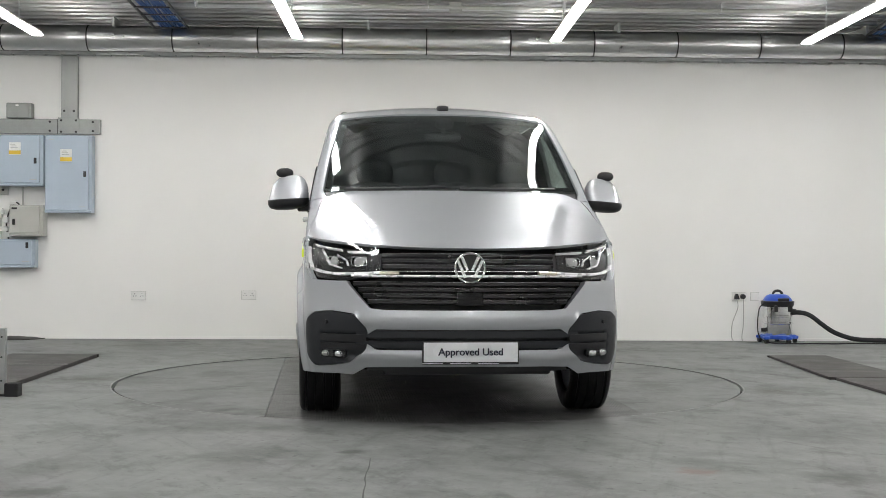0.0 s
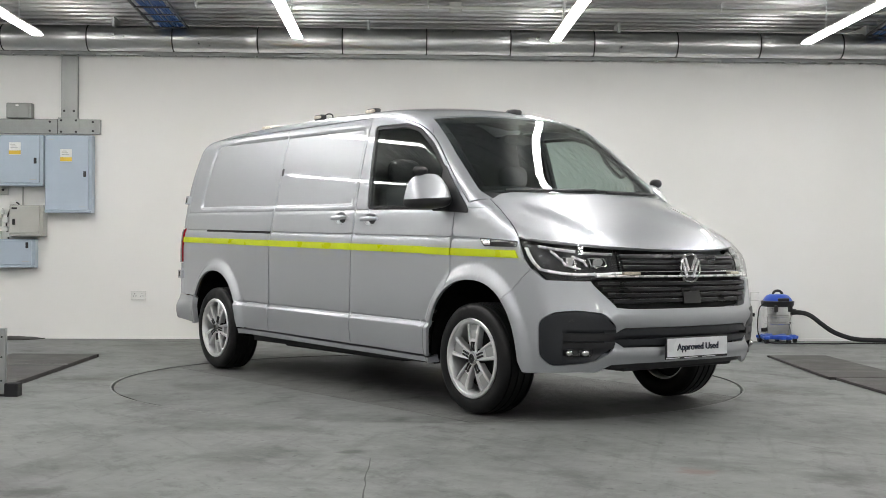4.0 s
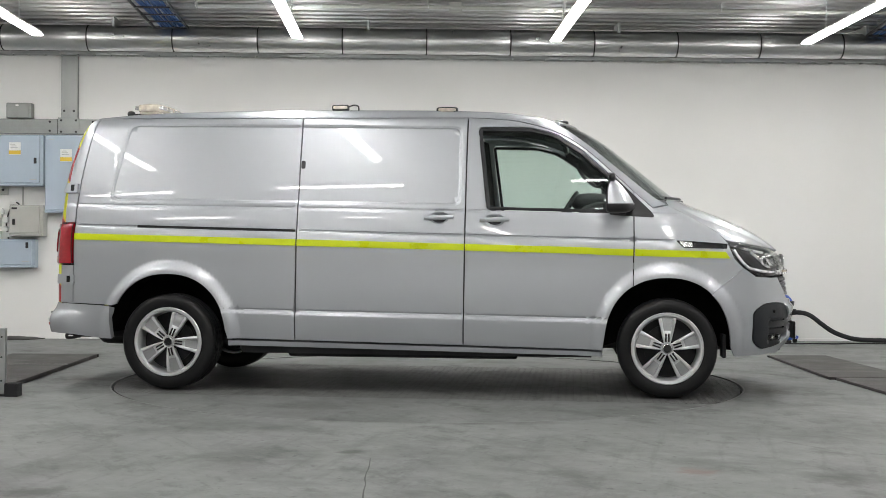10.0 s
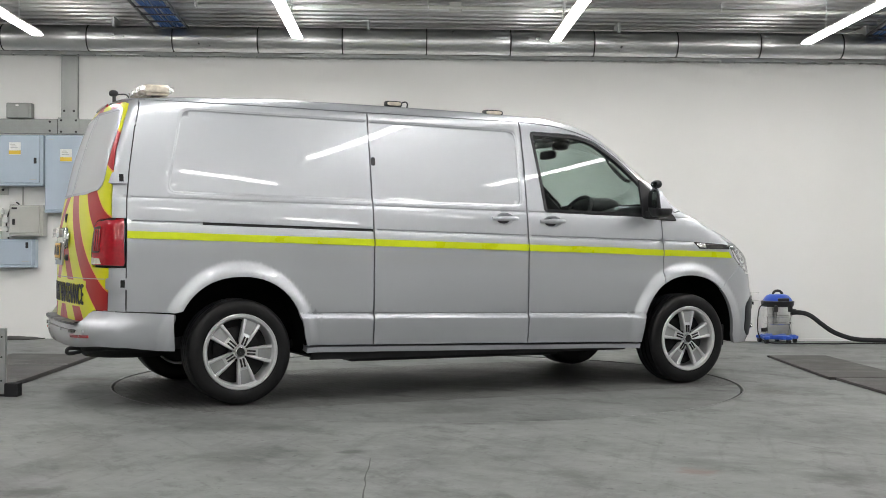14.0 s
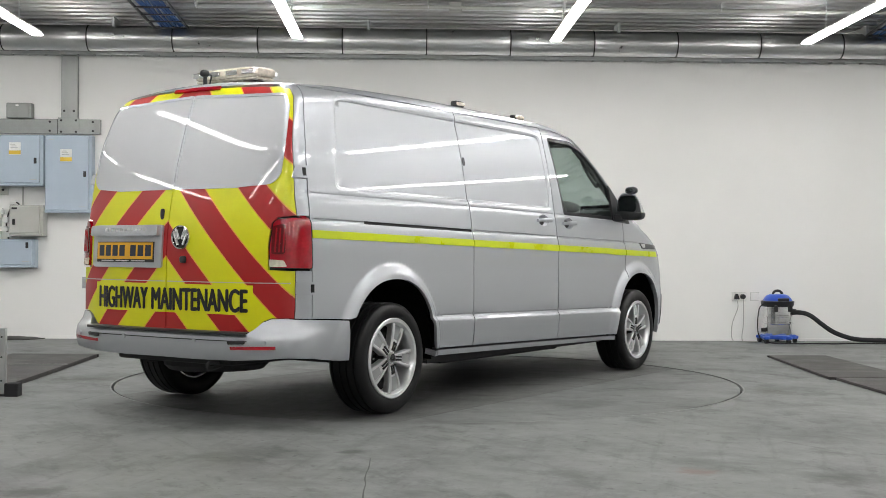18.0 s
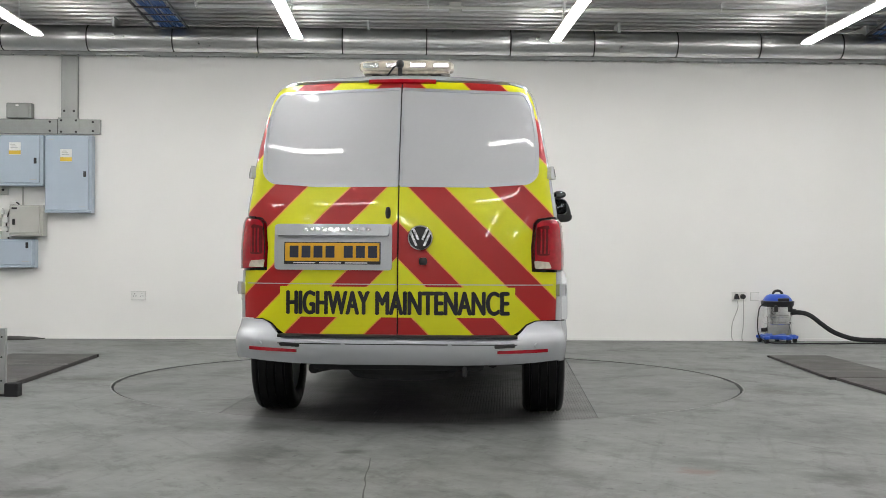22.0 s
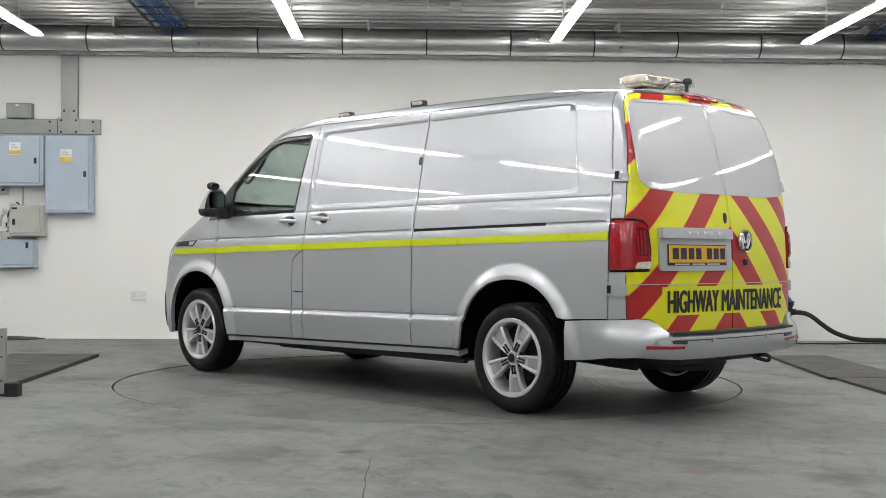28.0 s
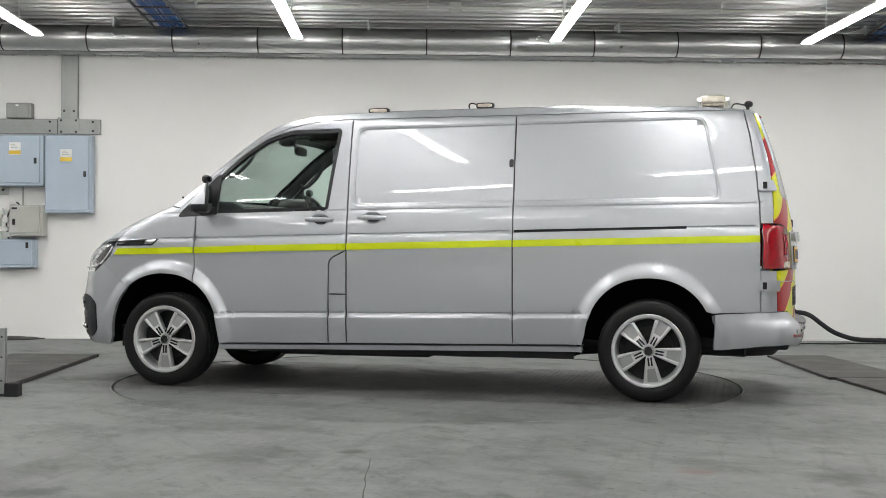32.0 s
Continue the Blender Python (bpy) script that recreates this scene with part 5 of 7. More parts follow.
    # plate panel with grab bar
    panel = patch("plate_panel", "back", rounded(bpt([(0.03, 0.838), (0.03, 1.083), (0.665, 1.083), (0.665, 0.838)]), 0.02), M_PAINT, doors[1], "silver plate panel",
                  step=0.03, gap=0.0, offset=0.012, deep=0.014)
    patch("grab_bar", "back", rounded(bpt([(0.045, 1.018), (0.045, 1.076), (0.655, 1.076), (0.655, 1.018)]), 0.014), M_PAINT, panel, "silver grab bar",
          step=0.03, gap=0.0, offset=0.04, deep=0.03)
    for i in range(11):
        y = 0.50 - i * 0.0335
        patch("badge_bar", "back", bpt([(y, 1.043), (y, 1.06), (y - 0.024, 1.06), (y - 0.024, 1.043)]), M_CHROME, panel, "small chrome bar", step=0.05, gap=0.0, offset=0.0425, deep=0.003)
    pl = patch("rear_plate", "back", bpt([(0.09, 0.868), (0.09, 0.986), (0.35, 0.986), (0.61, 0.986), (0.61, 0.868), (0.35, 0.868)]), M_TRIM, doors[1], "amber rear plate in black frame",
               step=0.05, gap=0.0, offset=0.017, deep=0.006)
    patch("plate_face", "back", bpt([(0.096, 0.885), (0.096, 0.981), (0.35, 0.981), (0.604, 0.981), (0.604, 0.885), (0.35, 0.885)]), M_PLATEYELLOW, pl, "amber plate face",
          step=0.05, gap=0.0, offset=0.0195, deep=0.002)
    for y in (0.555, 0.49, 0.425, 0.36, 0.262, 0.197, 0.132):
        patch("plate_bar", "back", bpt([(y + 0.024, 0.903), (y + 0.024, 0.966), (y - 0.024, 0.966), (y - 0.024, 0.903)]), M_INK, pl, "dark bar", step=0.05, gap=0.0, offset=0.021, deep=0.001)
    for y in (0.50, 0.36, 0.22):
        patch("small_print", "back", bpt([(y + 0.06, 0.873), (y + 0.06, 0.879), (y - 0.06, 0.879), (y - 0.06, 0.873)]), M_PLATEWHITE, pl, "pale bar", step=0.05, gap=0.0, offset=0.0185, deep=0.001)
    c = tail_points([(-0.121, 1.012)])[0]
    emblem(Vector(c) + Vector((-0.004, 0, 0)), 0.07, -90, doors[-1])
    c = tail_points([(-0.135, 0.887)])[0]
    part("lock_button", blob(Vector(c), (0.02, 0.022, 0.02), 4, 12), M_TRIM, doors[-1], "black lock button", smooth=True)
    c = tail_points([(0.055, 1.145)])[0]
    part("lock_button", blob(Vector(c), (0.012, 0.014, 0.032), 3, 14), M_TRIM, doors[1], "black oval lock", smooth=True)
    patch("brake_light", "back", bpt([(0.185, 1.864), (0.185, 1.88), (0, 1.884), (-0.185, 1.88), (-0.185, 1.864), (0, 1.867)]), M_REDLENS, van, "high red brake light", step=0.04, gap=0.0,
               offset=0.012, deep=0.02)
    # lettering bent to the doors
    for text, wide, mid in (("HIGHWAY", 0.445, -0.372), ("MAINTENANCE", 0.704, 0.243)):
        t = word(text, 0.15, (0, 0, 0), (0, 0, 0), M_LETTER, doors[1 if mid < 0 else -1], wide, 0.124)
        thicken(t.data, 0.0056)
        c = np.array([tuple(v.co) for v in t.data.vertices])
        base = tail_points(np.stack([0.006 - mid - c[:, 0], 0.603 + c[:, 1]], -1))
        lift = skin_normal(base) * (0.002 + 0.5 * (c[:, 2:3] + 0.0012))
        for v, q in zip(t.data.vertices, base + lift):
            v.co = q
    return doors


build_rear()


def wheel():
    """A road wheel that faces along -y: tyre, five-spoke alloy rim, hub cap and brake disc."""
    w = new("wheel")
    tyre = lathe([(0.222, -0.105), (0.25, -0.118), (0.29, -0.121), (0.315, -0.112), (0.326, -0.098), (0.328, -0.085), (0.3195, -0.082), (0.3195, -0.074), (0.3285, -0.071), (0.3285, -0.03), (0.320, -0.028), (0.320, -0.02),
                  (0.329, -0.018), (0.329, 0.018), (0.320, 0.02), (0.320, 0.028), (0.3285, 0.03), (0.3285, 0.071), (0.3195, 0.074), (0.3195, 0.082), (0.328, 0.085), (0.326, 0.098), (0.315, 0.112),
                  (0.29, 0.121), (0.25, 0.118), (0.222, 0.105), (0.21, 0.08), (0.21, -0.08)], 72, "Y", True)
    part("tyre", tyre, M_TYRE, w, "black rubber tyre", smooth=True)
    part("rim", lathe([(0.236, -0.10), (0.238, -0.117), (0.233, -0.122), (0.216, -0.120), (0.208, -0.109), (0.202, -0.07), (0.198, 0.06), (0.206, 0.09), (0.215, 0.09), (0.215, -0.06)], 72, "Y", True),
         M_ALLOY, w, "silver alloy rim", smooth=True)
    part("brake_disc", lathe([(0.15, -0.02), (0.15, 0.0), (0.07, 0.0), (0.07, -0.02)], 40, "Y", True), M_ALLOYDARK, w, "dark brake disc")
    part("wheel_back", lathe([(0.2, 0.0), (0.2, 0.02), (0.02, 0.03), (0.02, 0.02)], 40, "Y", True), M_ALLOYDARK, w, "dark wheel inside")
    for i in range(5):
        turn = pose(0, 0, 0, 0, -90 - 72 * i, 0)
        bm = bmesh.new()
        # a broad spoke: two raised ribs that part towards the rim, a sunk flat web between them
        sect = []
        for t in np.linspace(0, 1, 9):
            r = 0.03 + 0.186 * t
            h = 0.021 + 0.043 * t ** 0.9
            rib = 0.37 * h
            sunk = 0.013 * ramp01(0.32, 0.42, t)
            yy = -0.088 - 0.022 * math.sin(math.pi * (0.2 + 0.62 * t))
            prof = ((0.05, -h * 0.93), (0.010, -h), (0.002, -h + 0.003), (0.0, -h + rib * 0.6), (0.002, -h + rib), (0.002 + sunk, -h + rib + 0.003),
                    (0.002 + sunk, h - rib - 0.003), (0.002, h - rib), (0.0, h - rib * 0.6), (0.002, h - 0.003), (0.010, h), (0.05, h * 0.93))
            sect.append([bm.verts.new((r, yy + dy, dz)) for dy, dz in prof])
        for a, b in zip(sect, sect[1:]):
            for k in range(12):
                bm.faces.new((a[k], a[(k + 1) % 12], b[(k + 1) % 12], b[k]))
        bm.faces.new(sect[0])
        bm.faces.new(sect[-1])
        bmesh.ops.recalc_face_normals(bm, faces=bm.faces)
        part("spoke", bm, M_ALLOY, w, "bright silver spoke", turn)
        bm = bmesh.new()
        lo, hi = [], []
        for t in np.linspace(0.4, 0.97, 6):
            h = 0.63 * (0.021 + 0.043 * t ** 0.9) - 0.0035
            yy = -0.088 - 0.022 * math.sin(math.pi * (0.2 + 0.62 * t)) + 0.0135
            lo.append([bm.verts.new((0.03 + 0.186 * t, yy + q, -h)) for q in (0, 0.004)])
            hi.append([bm.verts.new((0.03 + 0.186 * t, yy + q, h)) for q in (0, 0.004)])
        for i0 in range(5):
            bm.faces.new((lo[i0][0], lo[i0 + 1][0], hi[i0 + 1][0], hi[i0][0]))
            bm.faces.new((lo[i0][1], hi[i0][1], hi[i0 + 1][1], lo[i0 + 1][1]))
        bmesh.ops.recalc_face_normals(bm, faces=bm.faces)
        part("spoke_web", bm, M_ALLOYWEB, w, "grey sunk web of the spoke", turn)
        for o in (-0.0095, 0.0095):
            part("spoke_slot", box(0.044, 0.098, -0.1105, -0.085, o - 0.0052, o + 0.0052), M_ALLOYDARK, w, "dark slot in the spoke", turn, bevel=0.001)
        part("wheel_bolt", cyl((0.056, -0.09, 0), (0.056, -0.05, 0), 0.011, seg=6), M_ALLOYDARK, w, m=pose(0, 0, 0, 0, -54 - 72 * i, 0))
    part("hub_cap", lathe([(0.001, -0.112), (0.02, -0.112), (0.034, -0.106), (0.038, -0.09), (0.038, -0.04), (0.001, -0.04)], 28, "Y"), M_ALLOYWEB, w, "grey hub cap", smooth=True)
    part("hub_badge", lathe([(0.001, -0.1135), (0.024, -0.1135), (0.026, -0.1115), (0.001, -0.1115)], 24, "Y"), M_GLOSSBLACK, w, "small round badge")
    part("badge_ring", lathe([(0.026, -0.111), (0.026, -0.1155), (0.0305, -0.1145), (0.0305, -0.109)], 28, "Y", True), M_CHROME, w, "thin chrome ring", smooth=True)
    return w


WHEEL_Y = 0.80
first_wheel = wheel()
first_wheel.parent = van
first_wheel.matrix_basis = pose(HUB_X, -WHEEL_Y, 0.309)
for x, y, turned in ((-HUB_X, -WHEEL_Y, 23), (HUB_X, WHEEL_Y, 36), (-HUB_X, WHEEL_Y, 28)):
    copy_thing(first_wheel, pose(x, y, 0.309, 0, turned, 0 if y < 0 else 180))


def wheel_house(x0, s):
    """The dark lining over a wheel."""
    bm = bmesh.new()
    rows = []
    for i in range(21):
        a = radians(-6 + (192 if x0 > 0 else 182) * i / 20)
        rows.append([bm.verts.new((x0 + r * math.cos(a), s * y, HUB_Z + (r + 0.035) * math.sin(a))) for y, r in ((0.885, 0.445), (0.87, 0.475), (0.48, 0.475))])
    hub = bm.verts.new((x0, s * 0.48, HUB_Z + 0.1))
    for a, b in zip(rows, rows[1:]):
        bm.faces.new((a[0], a[1], b[1], b[0]))
        bm.faces.new((a[1], a[2], b[2], b[1]))
        bm.faces.new((a[2], hub, b[2]))
    return bm


for hx in (-HUB_X, HUB_X):
    for s in (-1, 1):
        part("wheel_house", wheel_house(hx, s), M_HOUSE, van, "dark wheel arch lining")


def underbody():
    bm = bmesh.new()
    add_box(bm, -1.22, 1.2, -0.82, 0.82, 0.25, 0.34)
    add_box(bm, -2.58, -1.2, -0.46, 0.46, 0.30, 0.5)
    add_box(bm, 1.1, 2.5, -0.46, 0.46, 0.27, 0.6)
    part("chassis", bm, M_INNER, van, "dark underbody", bevel=0.02)
    bm = bmesh.new()
    add_box(bm, -0.9, 0.7, -0.72, -0.40, 0.205, 0.27)
    part("under_tray", bm, M_RUBBER, van, "black under tray", bevel=0.02)
    bm = bmesh.new()
    add_box(bm, -0.2, 0.9, 0.3, 0.72, 0.21, 0.27)
    part("fuel_tank", bm, M_RUBBER, van, "black fuel tank", bevel=0.02)
    part("exhaust", tube([(1.0, 0.1, 0.22), (-0.5, 0.12, 0.2), (-1.5, 0.25, 0.27), (-2.1, 0.45, 0.28), (-2.3, 0.5, 0.28)], 0.03), M_INNER, van, "dull steel exhaust pipe", smooth=True)
    for x in (-HUB_X, HUB_X):
        part("axle", cyl((x, -0.7, 0.30), (x, 0.7, 0.30), 0.045, seg=14), M_INNER, van, "dark axle", smooth=True)
    for y in (-0.5, 0.5):
        part("suspension_arm", cyl((-HUB_X, y, 0.27), (-1.1, y * 0.9, 0.33), 0.035, seg=10), M_INNER, van, "dark suspension arm", smooth=True)
    part("spare_wheel_tray", lathe([(0.001, 0.22), (0.28, 0.22), (0.31, 0.25), (0.31, 0.30)], 30), M_INNER, van, "dark spare wheel tray", pose(-2.22, 0, 0.02))
    part("towing_eye", tube([(-2.55, -0.36, 0.30), (-2.64, -0.36, 0.285), (-2.66, -0.36, 0.30), (-2.64, -0.36, 0.318), (-2.55, -0.36, 0.31)], 0.012), M_INNER, van, "dark towing eye", smooth=True)
    for s in (-1, 1):
        part("splash_flap", box(2.06, 2.085, s * 0.74 - 0.09, s * 0.74 + 0.06, 0.245, 0.4), M_RUBBER, van, "black splash flap", bevel=0.005)
        part("jacking_rail", box(-1.2, 1.2, s * 0.80 - 0.02, s * 0.80 + 0.02, 0.235, 0.30), M_INNER, van, "dark sill rail")


underbody()


def cabin():
    part("cab_floor", box(0.12, 1.19, -0.84, 0.84, 0.5, 0.55), M_CABIN, van, "dark cab floor")
    bm = bmesh.new()
    pr = [(1.16, 0.87), (1.13, 1.0), (1.10, 1.19), (1.14, 1.25), (1.24, 1.28), (1.42, 1.285), (1.62, 1.25), (1.72, 1.24), (1.72, 0.87)]
    a = [bm.verts.new((x, -0.80, z)) for x, z in pr]
    b = [bm.verts.new((x, 0.80, z)) for x, z in pr]
    for i in range(len(pr)):
        j = (i + 1) % len(pr)
        bm.faces.new((a[i], a[j], b[j], b[i]))
    bm.faces.new(a)
    bm.faces.new(b[::-1])
    bmesh.ops.recalc_face_normals(bm, faces=bm.faces)
    dash = part("dashboard", bm, M_CABIN, van, "dark plastic dashboard", bevel=0.015)
    part("instrument_hood", blob((1.2, -0.42, 1.29), (0.14, 0.2, 0.065), 2.6, 18), M_CABIN, dash, "dark instrument hood", smooth=True)
    part("screen", box(1.09, 1.105, -0.12, 0.14, 1.03, 1.17), M_GLOSSBLACK, dash, "gloss black screen", bevel=0.004)
    for y in (-0.72, -0.16, 0.18, 0.72):
        part("air_vent", cyl((1.09, y, 1.12), (1.12, y, 1.12), 0.045, seg=18), M_TRIM, dash, "round air vent")
    ring = bmesh.new()
    n, k = 32, 8
    vs = [[ring.verts.new(((0.185 + 0.016 * math.cos(2 * math.pi * j / k)) * math.cos(2 * math.pi * i / n), (0.185 + 0.016 * math.cos(2 * math.pi * j / k)) * math.sin(2 * math.pi * i / n),
                            0.016 * math.sin(2 * math.pi * j / k))) for j in range(k)] for i in range(n)]
    for i in range(n):
        for j in range(k):
            ring.faces.new((vs[i][j], vs[(i + 1) % n][j], vs[(i + 1) % n][(j + 1) % k], vs[i][(j + 1) % k]))
    bmesh.ops.recalc_face_normals(ring, faces=ring.faces)
    st = part("steering_wheel", ring, M_TRIM, van, "black steering wheel", pose(1.0, -0.42, 1.2, 0, -58, 0), smooth=True)
    bm = blob((0, 0, -0.02), (0.07, 0.075, 0.03), 3, 16)
    add_box(bm, -0.02, 0.02, -0.18, 0.18, -0.012, 0.004)
    add_box(bm, -0.18, 0.0, -0.02, 0.02, -0.012, 0.004)
    part("steering_boss", bm, M_TRIM, st, "steering wheel spokes")
    part("steering_column", cyl((1.02, -0.42, 1.18), (1.2, -0.42, 1.06), 0.04, seg=12), M_TRIM, dash)
    for y, w in ((-0.42, 0.24), (0.14, 0.22), (0.58, 0.22)):
        seat = part("seat", blob((0.62, y, 0.87), (0.27, w, 0.1), 4, 20), M_CLOTH, van, "dark cloth seat", smooth=True)
        m = pose(0.36, y, 1.12, 0, -14, 0)
        part("backrest", blob((0, 0, 0.02), (0.075, w * 0.95, 0.3), 4, 20), M_CLOTH, seat, "dark cloth backrest", m, smooth=True)
        part("headrest", blob((0.28, y, 1.50), (0.05, 0.13, 0.09), 3.2, 18), M_CLOTH, seat, "dark headrest", smooth=True)
        part("seat_base", box(0.38, 0.86, y - w * 0.8, y + w * 0.8, 0.55, 0.79), M_CABIN, seat, bevel=0.02)
    # load-space partition, following the body's section
    zz = np.linspace(0.5, 1.84, 20)
    half = half_width(zz) - 0.035
    half = np.where(zz > 1.78, half - (zz - 1.78) * 1.2, half)
    bm = bmesh.new()
    lp = [(0.14, -h, z) for h, z in zip(half, zz)] + [(0.14, y, 1.93 - 0.13 * (abs(y) / 0.55) ** 3) for y in np.linspace(-0.55, 0.55, 9)] + [(0.14, h, z) for h, z in zip(half[::-1], zz[::-1])]
    f = bm.faces.new([bm.verts.new(q) for q in lp])
    r = bmesh.ops.extrude_face_region(bm, geom=[f])
    bmesh.ops.translate(bm, verts=[v for v in r["geom"] if isinstance(v, bmesh.types.BMVert)], vec=(-0.03, 0, 0))
    bmesh.ops.recalc_face_normals(bm, faces=bm.faces)
    part("partition", bm, M_PARTITION, van, "grey load partition")
    lin = [(x, 0.62) for x in np.linspace(0.16, 0.95, 8)] + [(1.02, a) for a in np.linspace(0.58, -0.58, 13)] + [(x, -0.62) for x in np.linspace(0.95, 0.16, 8)]
    patch("headlining", "over", lin, M_HEADLINER, van, "grey headlining", step=0.06, offset=-0.035, deep=0.01, solid=True)
    zz = np.linspace(1.80, 1.31, 16)
    for s, side in ((1, "left"), (-1, "right")):
        edge = np.interp(zz, [1.3, 1.55, 1.84], [0.755, 0.715, 0.64])
        ins = view_of("over", skin("screen", s * edge, zz))
        outs = view_of("over", side_points([(x, float(door_top(x)) - 0.03) for x in np.linspace(1.02, 1.52, 16)], side))
        patch("pillar_trim", "over", [tuple(q) for q in ins] + [tuple(q) for q in outs[::-1]], M_CABIN, van, "dark pillar trim", step=0.04, offset=-0.03, deep=0.01, solid=True)
        pts = [(1.10, 1.655), (1.13, 1.57), (1.24, 1.47), (1.30, 1.485)]
        q = side_points(pts, side) - np.array([0, s * 0.075, 0])
        part("grab_handle", tube([tuple(v) for v in q], 0.013), M_TRIM, van, "dark grab handle", smooth=True)
        patch("door_card", side, [(0.40, 0.4), (1.2, 0.38), (1.2, 0.7), (1.45, 0.8), (1.46, 1.2), (0.48, 1.21), (0.40, 1.2)], M_CABIN, van, "dark door lining", step=0.06, offset=-0.07, deep=0.01, solid=True)
    mir = part("rear_view_mirror", blob((1.02, 0, 1.70), (0.02, 0.12, 0.035), 3.5, 16), M_TRIM, van, "black interior mirror", smooth=True)
    part("mirror_stalk", cyl((1.03, 0, 1.71), (1.12, 0, 1.79), 0.012, seg=8), M_TRIM, mir)
    part("sensor_housing", blob((1.13, 0, 1.775), (0.06, 0.06, 0.035), 3, 14), M_TRIM, mir, "black sensor housing", smooth=True)
    for y in (-0.38, 0.38):
        part("sun_visor", box(0.86, 1.02, y - 0.2, y + 0.2, 1.80, 1.815), M_HEADLINER, van, "grey sun visor", pose(0, 0, 0), bevel=0.005)
    for y0, y1 in ((-0.66, -0.06), (0.02, 0.62)):
        a = skin("screen", np.array([y0, (y0 + y1) / 2, y1]), np.array([1.304, 1.308, 1.316]))
        nrm = skin_normal(a)
        q = a + nrm * 0.011
        part("wiper", tube([tuple(v) for v in q], 0.009), M_TRIM, van, "black windscreen wiper", smooth=True)


M_PARTITION = surface("grey_partition", (0.035, 0.036, 0.038), 0.6, var=0.08)
cabin()


def roof_gear():
    z0 = float(skin("top", np.array([-2.08]), np.array([0.0]))[0, 2])
    bar = part("beacon_bar", blob((-2.08, 0.0, z0 + 0.056), (0.10, 0.272, 0.034), 5, 28), M_BEACON, van, "cream and clear roof beacon bar", smooth=True)
    part("beacon_base", box(-2.155, -2.005, -0.25, 0.25, z0 + 0.012, z0 + 0.028), M_BEACON, bar, "dark beacon base", bevel=0.008)
    for y in (-0.2, -0.07, 0.07, 0.2):
        part("beacon_module", box(-2.19, -1.97, y - 0.045, y + 0.045, z0 + 0.042, z0 + 0.07), M_CHROME, bar, "bright beacon module", bevel=0.004)
    for y in (-0.17, 0.17):
        part("beacon_foot", box(-2.11, -2.05, y - 0.03, y + 0.03, z0 - 0.02, z0 + 0.025), M_TRIM, bar, "dark foot")
    z1 = float(skin("top", np.array([-2.31]), np.array([0.02]))[0, 2])
    cb = part("rear_camera", blob((-2.315, 0.02, 1.985), (0.03, 0.022, 0.022), 2.6, 16), M_TRIM, van, "black roof camera", smooth=True)
    part("camera_stalk", cyl((-2.31, 0.02, z1 - 0.01), (-2.31, 0.02, 1.98), 0.012, seg=10), M_TRIM, cb)
    part("camera_cable", tube([(-2.29, 0.02, 1.98), (-2.22, 0.06, 1.985), (-2.19, 0.10, z1 + 0.02), (-2.15, 0.12, z1 + 0.02)], 0.005), M_TRIM, cb)
    for x, yy, zz, ln in ((-0.555, 0.615, 1.945, 0.062), (0.2, 0.637, 1.922, 0.075)):
        for s in (-1, 1):
            c = Vector((x, s * yy, zz))
            lt = part("roof_light", blob(c, (ln, 0.026, 0.021), 5, 18), M_TRIM, van, "small black roof light", smooth=True)
            part("light_lens", blob(c + Vector((0, s * 0.02, 0)), (ln * 0.82, 0.01, 0.0125), 5, 14), M_BEACON, lt, "clear light lens", smooth=True)
            zf = float(skin("top", np.array([x]), np.array([s * yy]))[0, 2])
            part("light_bracket", box(x - 0.012, x + 0.012, s * yy - 0.012, s * yy + 0.012, zf - 0.012, zz - 0.015), M_TRIM, lt)
            if x < 0:
                part("light_cable", tube([(x + 0.04, s * yy, zz), (x + 0.09, s * (yy - 0.01), zz + 0.02), (x + 0.12, s * (yy - 0.03), zf + 0.03), (x + 0.12, s * (yy - 0.04), zf)], 0.005), M_TRIM, lt)
    zf = float(skin("top", np.array([FRONT_POD]), np.array([0.0]))[0, 2])
    pod = part("roof_pod", blob((FRONT_POD, 0, zf + 0.002), (0.055, 0.04, 0.022), 4, 18), M_TRIM, van, "small black roof pod", smooth=True)
    part("pod_lens", blob((FRONT_POD - 0.01, 0, zf + 0.015), (0.04, 0.036, 0.012), 4, 14), M_CHROME, pod, "bright top")


FRONT_POD = 0.98
roof_gear()


# ---------------------------------------------------------------- fittings on the far wall and ceiling


def wall_thing(name, x, y, z, label, category, group=""):
    return empty(name, room(x, y, z), label, category, group)


